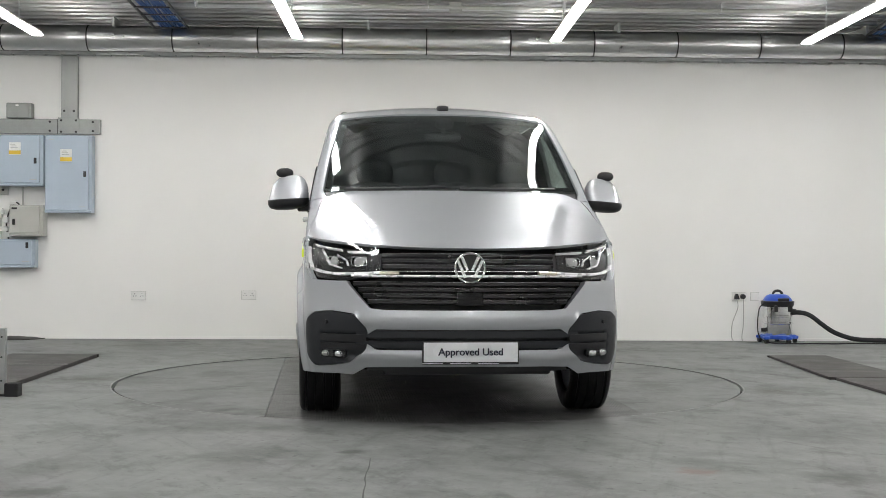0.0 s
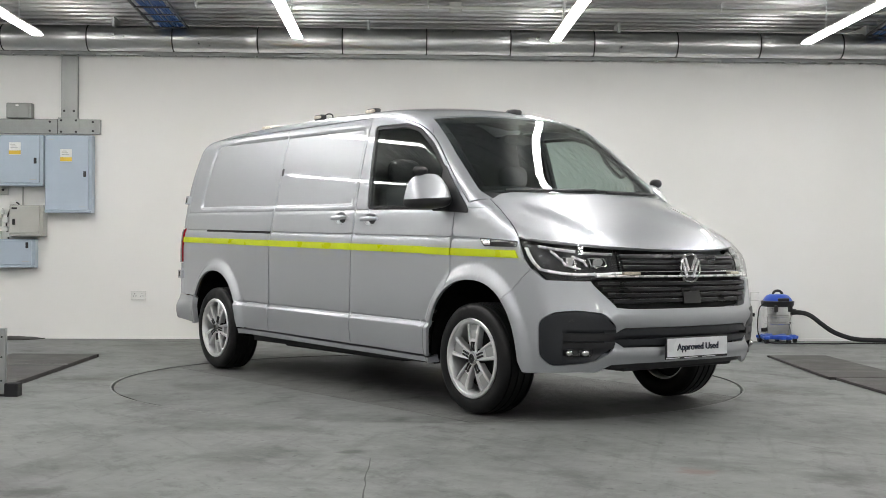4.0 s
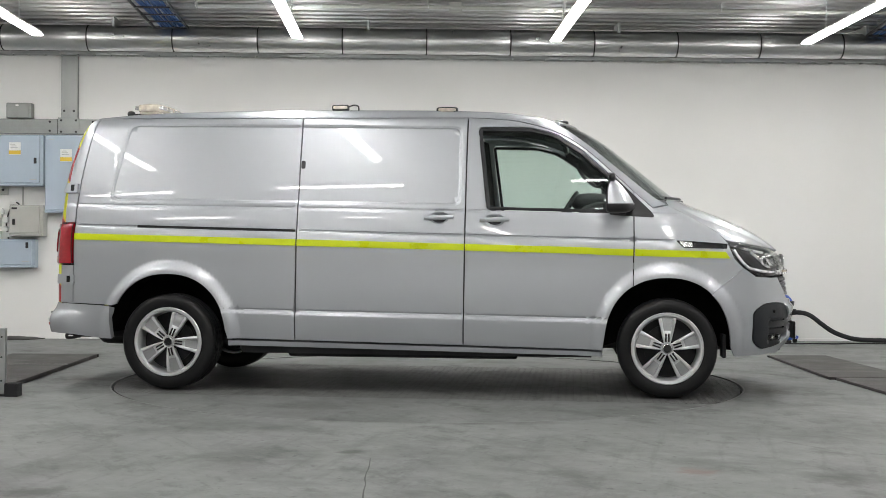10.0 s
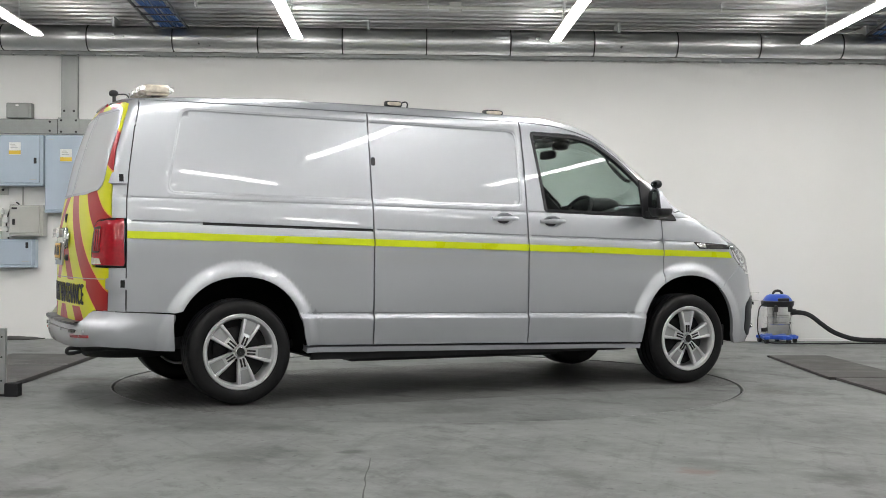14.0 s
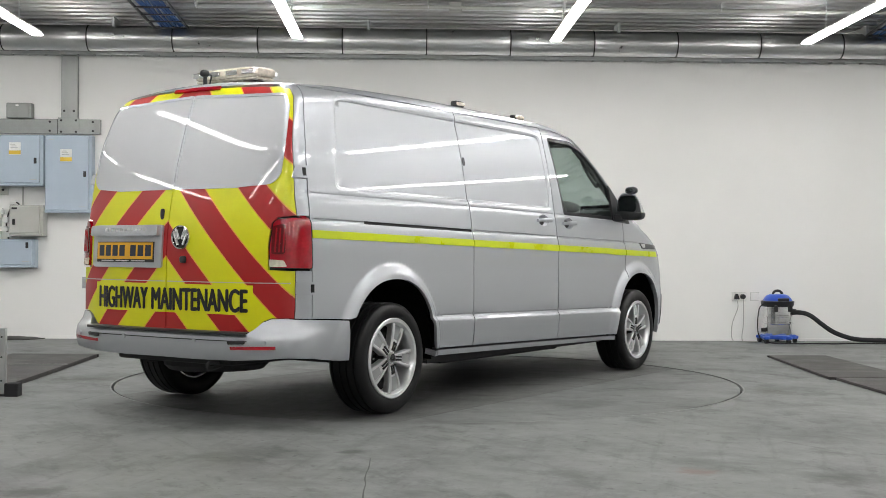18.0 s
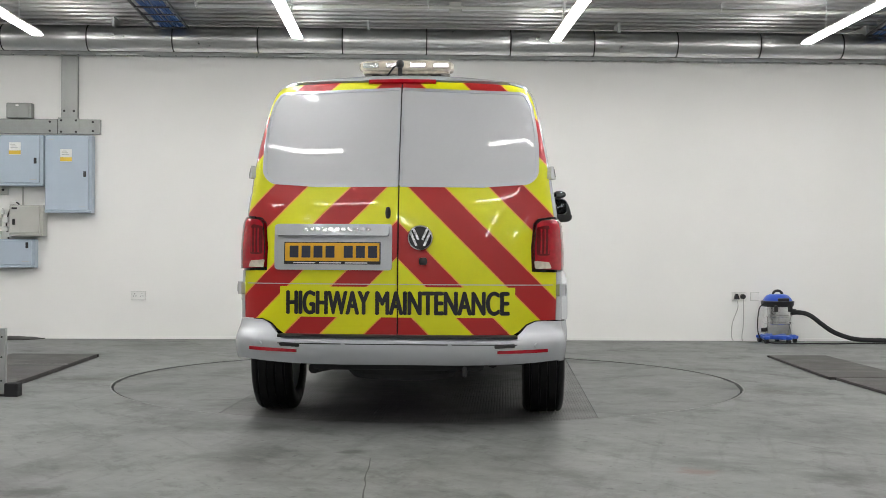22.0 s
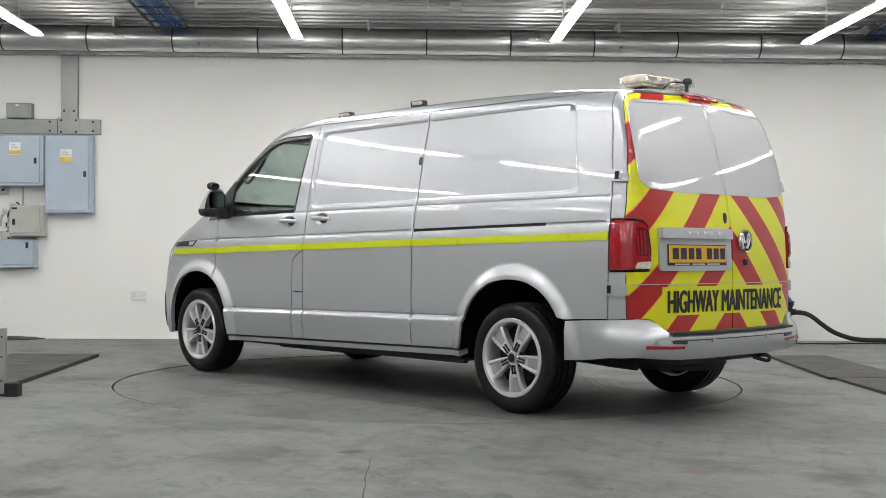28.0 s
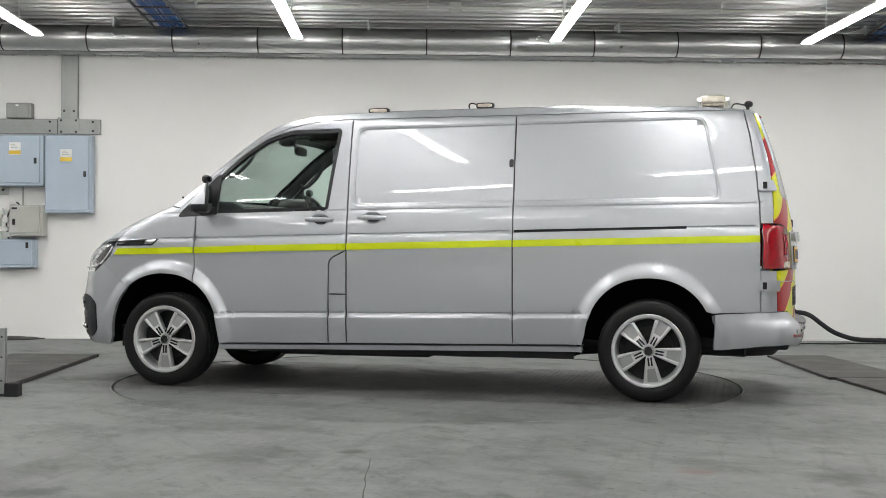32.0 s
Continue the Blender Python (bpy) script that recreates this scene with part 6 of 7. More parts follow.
def seg_duct():
    """A lagged round duct in wrapped foil lengths, with dark tape at the joints."""
    d = wall_thing("ventilation_duct", 0, -0.32, 3.125, "round silver foil-wrapped ventilation duct under the ceiling", "duct")
    bm = lathe([(0.126, 0.0), (0.131, 0.012), (0.132, 0.2), (0.130, 0.45), (0.132, 0.7), (0.131, 0.853), (0.126, 0.865)], 40)
    first_seg = part("duct_length", bm, M_FOIL, d, "crinkled foil wrap", smooth=True)
    band = part("tape_band", lathe([(0.128, -0.006), (0.134, -0.005), (0.134, 0.005), (0.128, 0.006)], 40), M_RUBBER, d, "dark joint band")
    k0 = -1.065 - 0.871 * 8
    for i in range(18):
        x = k0 + 0.871 * i
        for ob in (first_seg, band):
            c = ob if i == 0 else ob.copy()
            if i:
                scene.collection.objects.link(c)
            c.matrix_basis = pose(x, 0, 0, (0 if ob is band else 37 * i), 0, 0) @ pose(0, 0, 0, 0, 90, 0)
    for x in np.arange(-6, 7, 2.6):
        part("duct_strap", box(x - 0.012, x + 0.012, -0.138, 0.138, 0.1, 0.2), M_STEEL, d, "steel hanging strap")


seg_duct()


def cable_tray():
    t = wall_thing("cable_tray", 0, -0.10, 2.985, "slim galvanised cable tray along the wall head", "cable tray")
    part("rail", box(-HX + 0.1, HX - 0.1, -0.055, -0.047, 0.0, 0.03), M_STEEL, t)
    part("rail", box(-HX + 0.1, HX - 0.1, 0.047, 0.055, 0.0, 0.03), M_STEEL, t)
    part("tray_base", box(-HX + 0.1, HX - 0.1, -0.046, 0.046, 0.022, 0.026), M_INNERTRAY, t, "shaded tray base")
    rung = part("rung", box(0, 0.012, -0.058, 0.058, -0.004, 0.032), M_STEEL, t, m=pose(-7.6, 0, 0))
    for i in range(1, 90):
        link_mesh("rung", rung.data, None, t, pose(-7.6 + 0.17 * i, 0, 0))
    for i in range(4):
        y = -0.03 + 0.02 * i
        part("cable", tube([(x, y + 0.004 * math.sin(x * 3 + i), 0.036) for x in np.linspace(-7.5, 7.5, 16)], 0.008, 6, 2), M_RUBBER, t, "dark cable")


M_INNERTRAY = surface("dull_zinc", (0.4, 0.4, 0.4), 0.5, 0.7, var=0.15)
cable_tray()


def cable_bundle(x0, x1):
    """Blue data cables in a ladder under the deck, running away from the wall."""
    t = wall_thing("data_cables", 0, 0, 0, "bundle of blue data cables in a dark ladder under the ceiling", "cables")
    for i in range(9):
        o = -0.10 + 0.025 * i
        rise = 0.012 * (i % 3)
        pts = [(x0 + (x1 - x0) * k / 6 + o + 0.012 * math.sin(k * 2.1 + i), -0.1 - 0.9 * k, 3.235 + rise) for k in range(7)]
        part("cable", tube(pts, 0.013, 7, 4), M_BLUECABLE, t, "blue cable", smooth=True)
    for k in range(16):
        f = k / 15
        x = x0 + (x1 - x0) * f
        y = -0.12 - 5.3 * f
        part("rung", box(x - 0.17, x + 0.17, y - 0.012, y + 0.012, 3.205, 3.218), M_BLACK, t)
    for o in (-0.17, 0.17):
        part("ladder_side", tube([(x0 + (x1 - x0) * k / 4 + o, -0.1 - 1.35 * k, 3.225) for k in range(5)], 0.014, 6, 2), M_BLACK, t)
    for k in (2, 9):
        f = k / 15
        part("hanger", box(x0 + (x1 - x0) * f - 0.17, x0 + (x1 - x0) * f - 0.16, -0.125 - 5.3 * f, -0.115 - 5.3 * f, 3.21, HZ), M_STEEL, t)


cable_bundle(-2.83, -2.66)
cable_bundle(4.62, 3.9)


def conduits():
    t = wall_thing("ceiling_conduit", 0, -1.36, 3.27, "grey conduit and fittings under the deck", "conduit")
    part("pipe", cyl((-3.2, 0, 0), (3.4, 0, 0), 0.022, seg=12), M_STEEL, t, "steel conduit", smooth=True)
    part("pipe", cyl((-1.2, -0.09, -0.01), (HX - 0.2, -0.09, -0.01), 0.018, seg=12), M_GREYBOX, t, "grey conduit", smooth=True)
    for x in (-2.4, -0.2, 1.1, 2.6):
        part("clip", box(x - 0.006, x + 0.006, -0.115, 0.025, -0.025, 0.06), M_STEEL, t)
    part("junction_box", box(0.0, 0.12, -0.05, 0.05, -0.04, 0.05), M_GREYBOX, t, "grey junction box", bevel=0.006)
    part("tie_bar", cyl((1.0, -0.06, -0.03), (1.18, 0.1, 0.05), 0.006, seg=8), M_STEEL, t)


conduits()


def enclosure(x0, x1, z0, z1, depth, material, label, handle_at, sticker=None, name="electrical_cabinet"):
    """A wall cabinet: back box, proud door, latch, maker's mark and a warning label."""
    e = wall_thing(name, (x0 + x1) / 2, -0.001, z0, label, "cabinet", "electrical cabinets on the wall")
    w, h = x1 - x0, z1 - z0
    part("box", box(-w / 2, w / 2, -depth + 0.03, 0, 0, h), material, e, bevel=0.006)
    d = part("door", box(-w / 2 + 0.006, w / 2 - 0.03, -depth, -depth + 0.026, 0.03, h - 0.012), material, e, bevel=0.006)
    part("lower_rim", box(-w / 2, w / 2, -depth + 0.008, -depth + 0.029, 0.0, 0.026), material, e, bevel=0.004)
    hx, hz = handle_at
    part("latch", box(hx - 0.014, hx + 0.014, -depth - 0.012, -depth - 0.001, hz - 0.03, hz + 0.03), M_BLACK, d, "black latch", bevel=0.003)
    part("mark", box(w / 2 - 0.13, w / 2 - 0.06, -depth - 0.002, -depth - 0.0005, 0.06, 0.066), M_GREYBOX, d)
    part("mark", box(-w / 2 + 0.04, -w / 2 + 0.1, -depth - 0.002, -depth - 0.0005, h - 0.05, h - 0.044), M_GREYBOX, d)
    if sticker:
        sx, sz = sticker
        s = part("label", box(sx - 0.06, sx + 0.06, -depth - 0.003, -depth - 0.0005, sz - 0.065, sz + 0.065), M_WHITE, d, "white and yellow warning label")
        part("label_band", box(sx - 0.06, sx + 0.06, -depth - 0.004, -depth - 0.003, sz - 0.06, sz - 0.02), M_YELLOWLABEL, s, "yellow band")
        for k in range(3):
            part("label_print", box(sx - 0.045, sx + 0.03 - 0.012 * k, -depth - 0.004, -depth - 0.003, sz + 0.005 + 0.018 * k, sz + 0.012 + 0.018 * k), M_GREYBOX, s)
    return e


enclosure(-4.93, -4.183, 1.603, 2.134, 0.2, M_BLUEGREY, "pale blue-grey steel electrical cabinet with warning label", (0.30, 0.26), (-0.0 + 0.09, 0.385))
enclosure(-4.175, -3.69, 1.325, 2.139, 0.15, M_BLUEGREY, "tall pale blue-grey steel electrical cabinet with warning label", (0.175, 0.405), (-0.02, 0.6))
enclosure(-4.529, -4.183, 1.08, 1.403, 0.19, M_GREYBOX, "small grey steel electrical box with black knobs", (-0.12, 0.145))
enclosure(-4.93, -4.277, 0.749, 1.048, 0.14, M_BLUEGREY, "low pale blue-grey steel electrical cabinet", (0.25, 0.235))
kb = wall_thing("control_switch", -4.47, -0.19, 1.365, "small black switch on the grey electrical box", "switch")
part("knob", box(-0.028, 0.028, -0.012, 0.0, -0.008, 0.012), M_BLACK, kb, bevel=0.003)


def trunking():
    t = wall_thing("cable_trunking", 0, 0, 0, "galvanised steel cable trunking in a tee on the wall", "trunking")
    part("upright", box(-4.034, -3.862, -0.06, -0.001, 2.316, 2.985), M_ZINC, t, "dull grey upright trunking", bevel=0.004)
    part("run", box(-6.0, -3.625, -0.058, -0.001, 2.157, 2.314), M_ZINC, t, bevel=0.004)
    part("tee_plate", box(-4.062, -3.842, -0.066, -0.0605, 2.157, 2.33), M_ZINC, t, bevel=0.002)
    part("joint_line", box(-4.07, -4.064, -0.062, -0.0582, 2.16, 2.312), M_GAP, t)
    for x, z in ((-4.03, 2.3), (-3.875, 2.3), (-4.03, 2.18), (-3.875, 2.18), (-4.0, 2.40), (-3.9, 2.40), (-4.15, 2.285), (-4.15, 2.19), (-3.70, 2.285), (-3.70, 2.19)):
        y = -0.066 if -4.06 < x < -3.85 and z < 2.33 else -0.06
        part("screw", cyl((x, y - 0.004, z), (x, y + 0.002, z), 0.012, seg=10), M_ALLOYDARK, t)


M_ZINC = surface("dull_galvanised", (0.3, 0.31, 0.3), 0.42, 0.55, var=0.12, scale=10, fine=80)
trunking()
sb = wall_thing("junction_box", -4.458, -0.001, 2.316, "small grey steel junction box on the trunking", "junction box")
part("box", box(-0.13, 0.13, -0.11, 0, 0.0, 0.16), M_ZINC, sb, bevel=0.006)
part("lid", box(-0.12, 0.105, -0.118, -0.111, 0.008, 0.152), M_ZINC, sb, bevel=0.003)
part("tag", box(-0.03, 0.0, -0.121, -0.1185, 0.125, 0.14), M_WHITE, sb)

cl = wall_thing("cable_glands", -4.60, -0.001, 1.05, "cluster of white and grey pipe clips and cables beside the boxes", "cables")
for i, (x, z, w, h) in enumerate(((0.0, 0.17, 0.05, 0.06), (-0.03, 0.08, 0.09, 0.05), (0.03, 0.02, 0.06, 0.05), (0.07, 0.36, 0.07, 0.035), (-0.05, 0.26, 0.05, 0.05))):
    part("clip", box(x - w / 2, x + w / 2, -0.06, 0, z, z + h), M_WHITE, cl, bevel=0.006)
part("cable", tube([(0.02, -0.03, 0.0), (0.0, -0.04, 0.15), (0.03, -0.03, 0.3), (0.1, -0.05, 0.38), (0.14, -0.06, 0.36)], 0.008), M_BLACK, cl, "dark cable", smooth=True)
part("cable", tube([(-0.05, -0.03, -0.05), (-0.06, -0.04, 0.15), (-0.04, -0.03, 0.32)], 0.01), M_GREYBOX, cl, "grey cable", smooth=True)
part("conduit", cyl((0.17, -0.03, 0.355), (0.17, -0.03, 0.55), 0.009, seg=10), M_GREYBOX, cl)
bx = wall_thing("push_button", -4.634, -0.001, 1.514, "small grey push button box on the wall", "switch")
part("box", box(-0.045, 0.045, -0.05, 0, 0, 0.085), M_GREYBOX, bx, bevel=0.006)
part("button", cyl((0.0, -0.06, 0.05), (0.0, -0.049, 0.05), 0.014, seg=14), M_BLACK, bx)


def socket(x, z, w, h, label, gangs):
    s = wall_thing("wall_socket", x, -0.001, z, label, "socket", "sockets on the wall")
    part("plate", box(-w / 2, w / 2, -0.012, 0, -h / 2, h / 2), M_WHITE, s, bevel=0.004)
    part("edge", box(-w / 2 - 0.003, w / 2 + 0.003, -0.004, 0.0, -h / 2 - 0.003, h / 2 + 0.003), M_GREYBOX, s)
    for g in range(gangs):
        cx = (g - (gangs - 1) / 2) * w / gangs
        for dx, dz in ((0, 0.018), (-0.012, -0.004), (0.012, -0.004)):
            part("pin_hole", box(cx + dx - 0.003, cx + dx + 0.003, -0.0135, -0.0122, dz - 0.005, dz + 0.005), M_BLACK, s)
        part("rocker", box(cx + 0.018, cx + 0.028, -0.016, -0.0122, 0.015, 0.032), M_WHITE, s, bevel=0.002)
    return s


socket(-3.224, 0.457, 0.15, 0.088, "white double wall socket", 2)
socket(-2.063, 0.468, 0.15, 0.088, "white double wall socket", 2)
socket(3.19, 0.474, 0.15, 0.088, "white double wall socket with two black plugs", 2)
sq = wall_thing("blank_plate", 3.36, -0.001, 0.478, "white square blank wall plate", "wall plate")
part("plate", box(-0.044, 0.044, -0.012, 0, -0.042, 0.042), M_WHITE, sq, bevel=0.004)
part("insert", box(-0.03, 0.03, -0.0145, -0.0122, -0.02, 0.028), M_WHITE, sq, bevel=0.002)
part("edge", box(-0.047, 0.047, -0.004, 0, -0.045, 0.045), M_GREYBOX, sq)
for x, tri in ((3.155, True), (3.226, False)):
    pl = wall_thing("plug", x, -0.014, 0.478, "black mains plug with a thin cable in the wall socket", "plug")
    if tri:
        bm = prism([(-0.03, -0.03), (0.03, -0.03), (0.012, 0.03), (-0.012, 0.03)], 0, 0.045)
        part("body", bm, M_BLACK, pl, m=pose(0, 0, 0, 90, 0, 0), bevel=0.005)
    else:
        part("body", cyl((0, 0, 0), (0, -0.045, 0), 0.03, 0.024, seg=16), M_BLACK, pl, bevel=0.004)
    end = (-0.04, -0.05, -0.476) if tri else (-0.01, -0.05, -0.474)
    part("cable", tube([(0, -0.03, -0.025), (0.012 if tri else 0.004, -0.03, -0.12), (-0.05 if tri else 0.0, -0.035, -0.3), end, (0.12, -0.12, -0.474), (0.3, -0.14, -0.474)], 0.005),
         M_GREYBOX, pl, "thin grey cable", smooth=True)


def vacuum():
    v = empty("vacuum_cleaner", room(3.525, -0.27, 0.0, 8), "blue and steel wet and dry vacuum cleaner with black hose", "vacuum cleaner")
    part("base", prism([(0.175 * math.cos(a) * (1.0 + 0.14 * math.cos(5 * a + 1.9)), 0.175 * math.sin(a) * (1.0 + 0.14 * math.cos(5 * a + 1.9))) for a in np.linspace(0, 6.2832, 41)[:-1]], 0.045, 0.088), M_BLUE, v, "blue wheeled base", bevel=0.012)
    for k in range(5):
        a = radians(-150 + 72 * k)
        c = (0.19 * math.cos(a), 0.19 * math.sin(a), 0.028)
        part("castor", cyl((c[0] - 0.015, c[1], c[2]), (c[0] + 0.015, c[1], c[2]), 0.028, seg=14), M_BLACK, v, "black castor")
        part("castor_cover", blob((c[0], c[1], 0.06), (0.035, 0.035, 0.02), 3, 12), M_BLUE, v, smooth=True)
    part("drum", lathe([(0.145, 0.085), (0.152, 0.10), (0.152, 0.20), (0.158, 0.205), (0.158, 0.222), (0.152, 0.227), (0.152, 0.275), (0.158, 0.28), (0.158, 0.297), (0.152, 0.302), (0.152, 0.395), (0.12, 0.4)], 40), M_CHROME, v,
                "polished steel drum", smooth=True)
    part("collar", lathe([(0.15, 0.38), (0.168, 0.398), (0.172, 0.44), (0.155, 0.446)], 36, close=True), M_BLACK, v, "black collar", smooth=True)
    part("head", lathe([(0.001, 0.515), (0.08, 0.512), (0.112, 0.50), (0.14, 0.468), (0.155, 0.442), (0.15, 0.436)], 36), M_BLUE, v, "blue motor head", smooth=True)
    part("head_band", box(-0.06, 0.06, -0.158, -0.12, 0.432, 0.475), M_BLACK, v, bevel=0.008)
    part("carry_handle", tube([(-0.05, 0, 0.47), (-0.045, 0, 0.53), (0.0, 0, 0.55), (0.045, 0, 0.53), (0.05, 0, 0.47)], 0.014), M_BLACK, v, "black carry handle", smooth=True)
    for a in (-60, -120, 60, 120):
        x, y = 0.162 * math.cos(radians(a)), 0.162 * math.sin(radians(a))
        part("clamp", box(x - 0.018, x + 0.018, y - 0.012, y + 0.012, 0.33, 0.40), M_BLACK, v, "black clamp", bevel=0.004)
    part("drain_tap", box(-0.19, -0.15, -0.05, -0.01, 0.12, 0.16), M_BLACK, v, bevel=0.006)
    part("inlet", cyl((0.12, -0.04, 0.327), (0.18, -0.055, 0.327), 0.032, seg=16), M_BLACK, v, "black hose inlet")
    hose = [(0.15, -0.05, 0.325), (0.27, -0.07, 0.315), (0.35, -0.1, 0.275), (0.43, -0.12, 0.21), (0.54, -0.15, 0.13), (0.67, -0.18, 0.075), (0.84, -0.22, 0.042), (1.3, -0.3, 0.034), (1.7, -0.4, 0.034), (2.2, -0.7, 0.034)]
    part("hose", tube(hose, 0.024, 10, 8), M_RUBBER, v, "black ribbed hose", smooth=True)
    part("power_cable", tube([(-0.16, -0.03, 0.42), (-0.22, -0.03, 0.35), (-0.23, -0.03, 0.12), (-0.17, -0.08, 0.02), (0.0, -0.22, 0.008), (0.3, -0.24, 0.008), (0.5, -0.3, 0.008), (0.7, -0.24, 0.008), (1.0, -0.33, 0.008), (1.4, -0.3, 0.008)], 0.006),
         M_RUBBER, v, "black power cable", smooth=True)


vacuum()

# ---------------------------------------------------------------- ramps, stand and floor


def plate(name, outline, z, label, seam=()):
    p = empty(name, ROOM, label, "ramp mat", "dark mats on the floor")
    part("sheet", prism(outline, 0.001, z), M_MAT, p, bevel=0.004)
    xs, ys = [q[0] for q in outline], [q[1] for q in outline]
    top = sorted(q for q in outline if q[1] > max(ys) - 0.1)
    part("edge", box(top[0][0], top[-1][0], max(ys) + 0.002, max(ys) + 0.02, 0.001, z * 0.8), M_RUBBER, p, "worn dark edge strip")
    for y in seam:
        part("weld_line", box(min(xs) + 0.02, max(xs) - 0.02, y - 0.006, y + 0.006, z, z + 0.003), M_ZINC, p, "bare metal line")
    return p


plate("ramp_mat", [(2.76, -4.0), (3.40, -4.0), (3.41, -2.08), (2.88, -2.1)], 0.022, "long dark rubber-topped ramp mat on the floor")
plate("ramp_mat", [(2.82, -9.0), (3.38, -9.0), (3.38, -4.03), (2.80, -4.03)], 0.022, "long dark rubber-topped ramp mat on the floor")
plate("ramp_mat", [(-3.84, -9.0), (-3.05, -9.0), (-3.085, -2.28), (-3.83, -2.25)], 0.032, "wide dark worn ramp mat with a bare metal line", (-3.27,))


def heap():
    bm = bmesh.new()
    n, k = 14, 10
    vs = []
    for i in range(n):
        for j in range(k):
            u, v = i / (n - 1), j / (k - 1)
            x = -5.6 + 1.42 * u - 0.12 * v * u
            y = -0.08 - 0.62 * v * (1 - 0.75 * u)
            edge = min(u * 4, (1 - u) * 4, v * 4, (1 - v) * 4, 1)
            z = 0.012 + edge * (0.035 + 0.03 * noise.noise((x * 3, y * 5, 2)))
            vs.append(bm.verts.new((x, y, max(z, 0.006))))
    for i in range(n - 1):
        for j in range(k - 1):
            bm.faces.new((vs[i * k + j], vs[(i + 1) * k + j], vs[(i + 1) * k + j + 1], vs[i * k + j + 1]))
    bmesh.ops.recalc_face_normals(bm, faces=bm.faces)
    r = bmesh.ops.extrude_face_region(bm, geom=list(bm.faces))
    for v in [q for q in r["geom"] if isinstance(q, bmesh.types.BMVert)]:
        v.co.z = 0.001
    bmesh.ops.recalc_face_normals(bm, faces=bm.faces)
    return bm


tagged(part("folded_mat", heap(), M_MAT, None, m=ROOM, smooth=True), "crumpled dark rubber mat against the wall foot", "mat")


def stand():
    s = empty("steel_stand", room(-2.985, -5.1, 0.0), "low steel stand on black rubber feet", "stand")
    part("post", box(-0.022, 0.022, -0.022, 0.022, 0.015, 0.435), M_STEEL, s, "worn steel post", bevel=0.003)
    part("foot", box(0.024, 0.112, -0.05, 0.04, 0.0, 0.085), M_RUBBER, s, "black rubber foot block", bevel=0.006)
    part("post_foot", box(-0.03, 0.03, -0.03, 0.03, 0.0, 0.014), M_BLACK, s)
    part("rail", box(-0.8, -0.023, -0.018, 0.018, 0.2, 0.225), M_STEEL, s, "steel rail", bevel=0.003)
    part("pad", box(-0.03, -0.0225, -0.03, 0.03, 0.32, 0.43), M_BLACK, s, "black pad")
    part("post", box(-0.84, -0.80, -0.022, 0.022, 0.0, 0.435), M_STEEL, s, bevel=0.003)
    for z in (0.1, 0.25, 0.38):
        part("pin", cyl((0, -0.03, z), (0, 0.03, z), 0.006, seg=8), M_BLACK, s)


stand()

M_WORN = surface("worn_steel_edge", (0.16, 0.162, 0.158), 0.45, 0.3, var=0.25, scale=9)
tagged(part("turntable_rim", lathe([(DISC_R + 0.001, -0.03), (DISC_R + 0.001, 0.0015), (DISC_R + 0.012, 0.0015), (DISC_R + 0.014, 0.0004)], 180), M_WORN, None,
            m=pose(AXIS[0], AXIS[1], 0)), "thin worn steel rim round the turntable pit", "rim", kind="structure")
tagged(part("turntable_gap", lathe([(DISC_R - 0.03, -0.028), (DISC_R, -0.028)], 180), M_GAP, None, m=pose(AXIS[0], AXIS[1], 0)),
       "dark gap round the turntable", "gap", kind="structure")


def crack(x0, y0, x1, y1, w, n=14, seed=0):
    """A thin dark split in the floor that wanders a little."""
    bm = bmesh.new()
    d = Vector((x1 - x0, y1 - y0))
    side = Vector((-d.y, d.x)).normalized()
    rows = []
    for i in range(n + 1):
        t = i / n
        c = Vector((x0, y0)) + d * t + side * 0.02 * noise.noise((t * 6, seed, 0)) * math.sin(math.pi * t)
        h = w * (0.35 + 0.65 * abs(noise.noise((t * 9, seed + 3, 1)))) / 2
        rows.append((bm.verts.new((*(c + side * h), 0.0015)), bm.verts.new((*(c - side * h), 0.0015))))
    for a, b in zip(rows, rows[1:]):
        bm.faces.new((a[0], a[1], b[1], b[0]))
    return bm


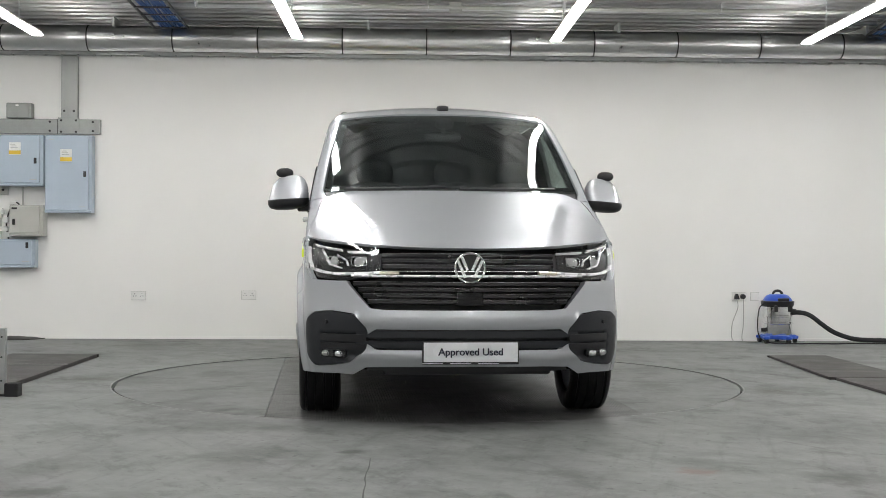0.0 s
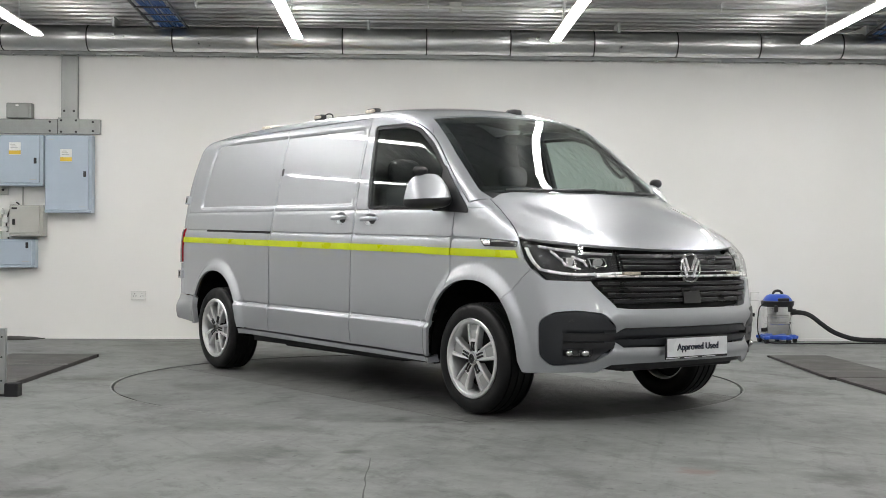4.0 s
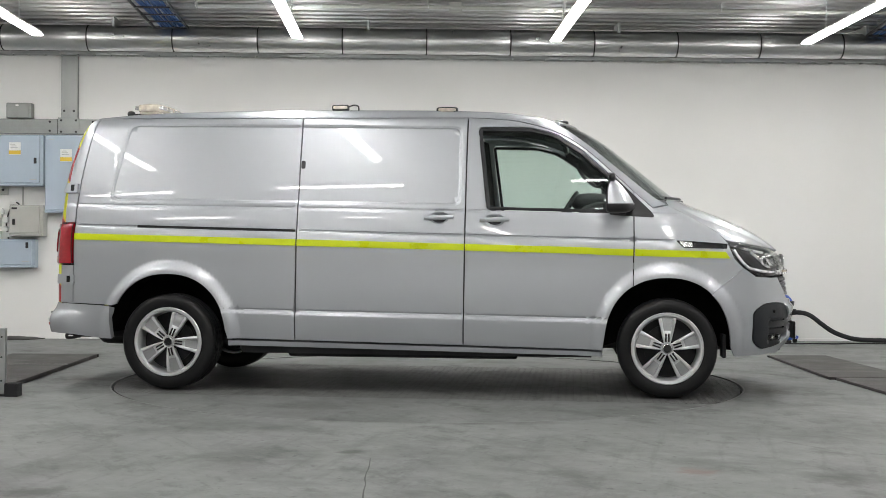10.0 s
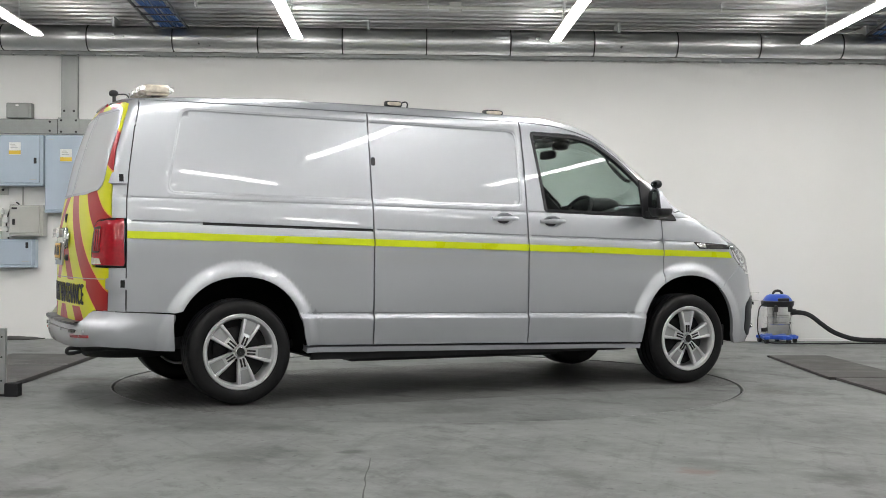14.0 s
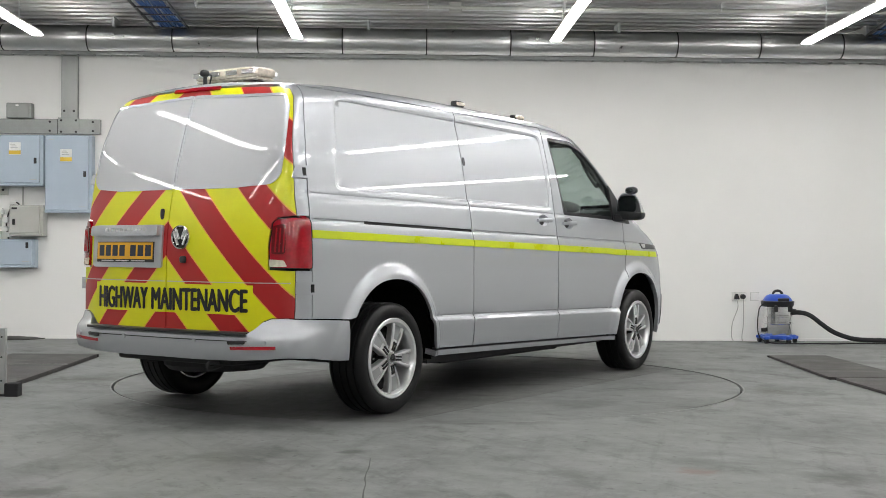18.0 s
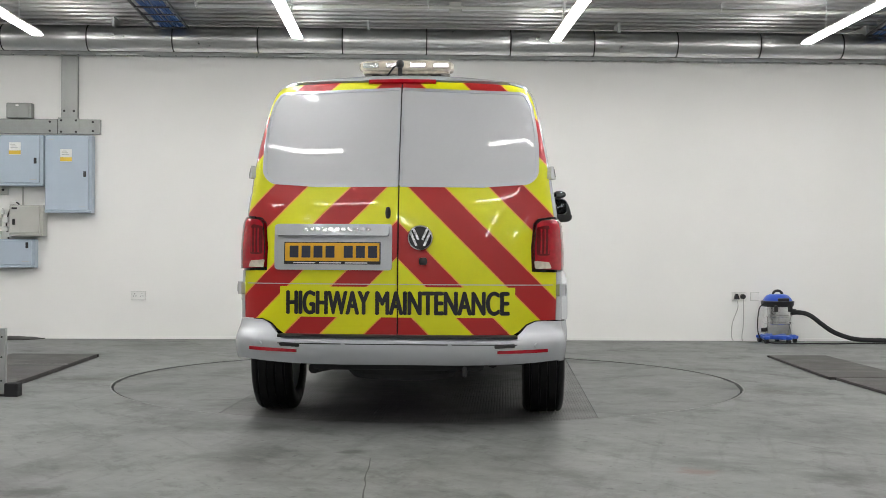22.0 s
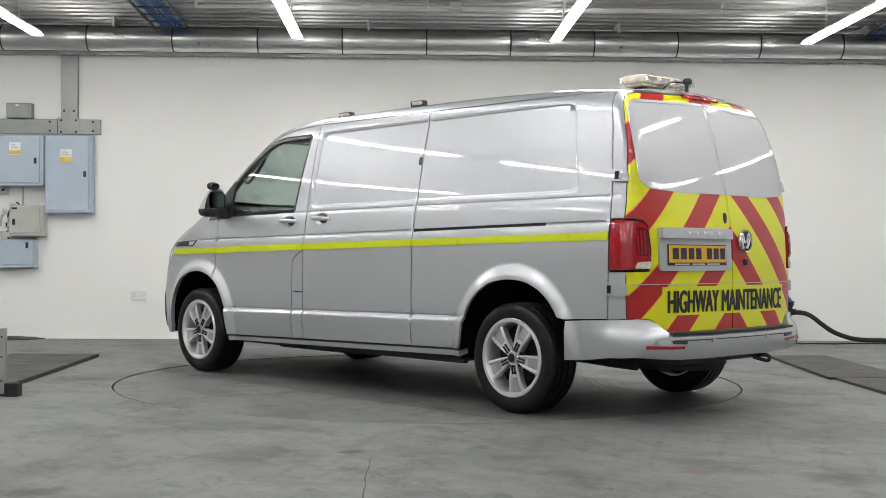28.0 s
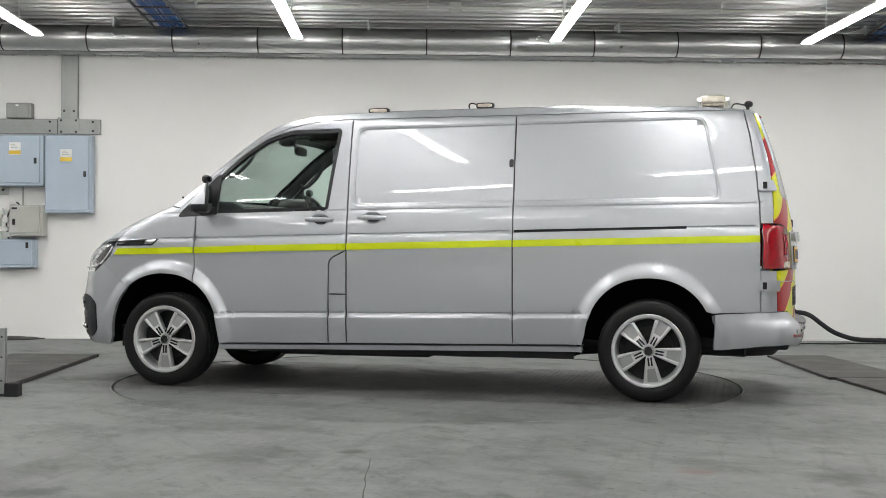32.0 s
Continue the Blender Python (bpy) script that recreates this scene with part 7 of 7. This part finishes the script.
M_CRACK = surface("dirty_joint", (0.07, 0.07, 0.068), 0.8, var=0.2)
M_FAINT = surface("faint_joint", (0.15, 0.15, 0.148), 0.6, var=0.15)
for i, (a, mt) in enumerate((((-0.566, -7.46, -0.574, -9.2, 0.012), M_CRACK), ((0.753, -6.33, 0.87, -7.3, 0.010), M_FAINT), ((-5.0, -7.62, 5.0, -7.68, 0.006), M_FAINT),
                             ((1.95, -4.2, 2.6, -6.2, 0.008), M_FAINT), ((1.78, -7.33, 2.0, -7.42, 0.016), M_CRACK))):
    structure("floor_crack", crack(*a, seed=i), mt, "thin dark crack in the painted floor")


def turning_floor():
    t = empty("turntable", pose(AXIS[0], AXIS[1], 0), "round grey painted steel turntable set in the floor", "turntable")
    # segments of the disc, parted by fine joints; the middle strip is tread plate
    r = DISC_R - 0.016
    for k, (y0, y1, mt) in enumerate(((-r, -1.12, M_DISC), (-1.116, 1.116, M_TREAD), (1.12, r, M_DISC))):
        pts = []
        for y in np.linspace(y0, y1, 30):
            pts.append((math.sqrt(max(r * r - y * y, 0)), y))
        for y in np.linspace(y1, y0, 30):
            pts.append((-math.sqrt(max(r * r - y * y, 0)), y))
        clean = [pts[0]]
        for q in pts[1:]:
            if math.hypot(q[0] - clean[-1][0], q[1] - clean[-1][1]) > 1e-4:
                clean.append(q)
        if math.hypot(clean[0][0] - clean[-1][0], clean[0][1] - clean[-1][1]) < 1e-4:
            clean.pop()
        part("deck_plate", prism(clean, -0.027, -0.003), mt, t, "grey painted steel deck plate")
    return t


turntable = turning_floor()

# ---------------------------------------------------------------- the turn: seconds and degrees
TURNED = ((0, 5.62), (2, 21.05), (4, 36.65), (6, 52.45), (8, 68.16), (10, 83.85), (12, 99.55), (14, 115.12), (16, 130.62), (18, 146.05),
          (20, 161.5), (22, 177.05), (24, 192.6), (26, 208.15), (28, 223.93), (30, 239.95), (32, 256.2))


def motions():
    rows = [(t, pose(AXIS[0], AXIS[1], 0.022, 0, 0, a - 90)) for t, a in TURNED]
    walk(van, rows)
    walk(turntable, [(t, pose(AXIS[0], AXIS[1], 0, 0, 0, a - 90)) for t, a in TURNED])


motions()
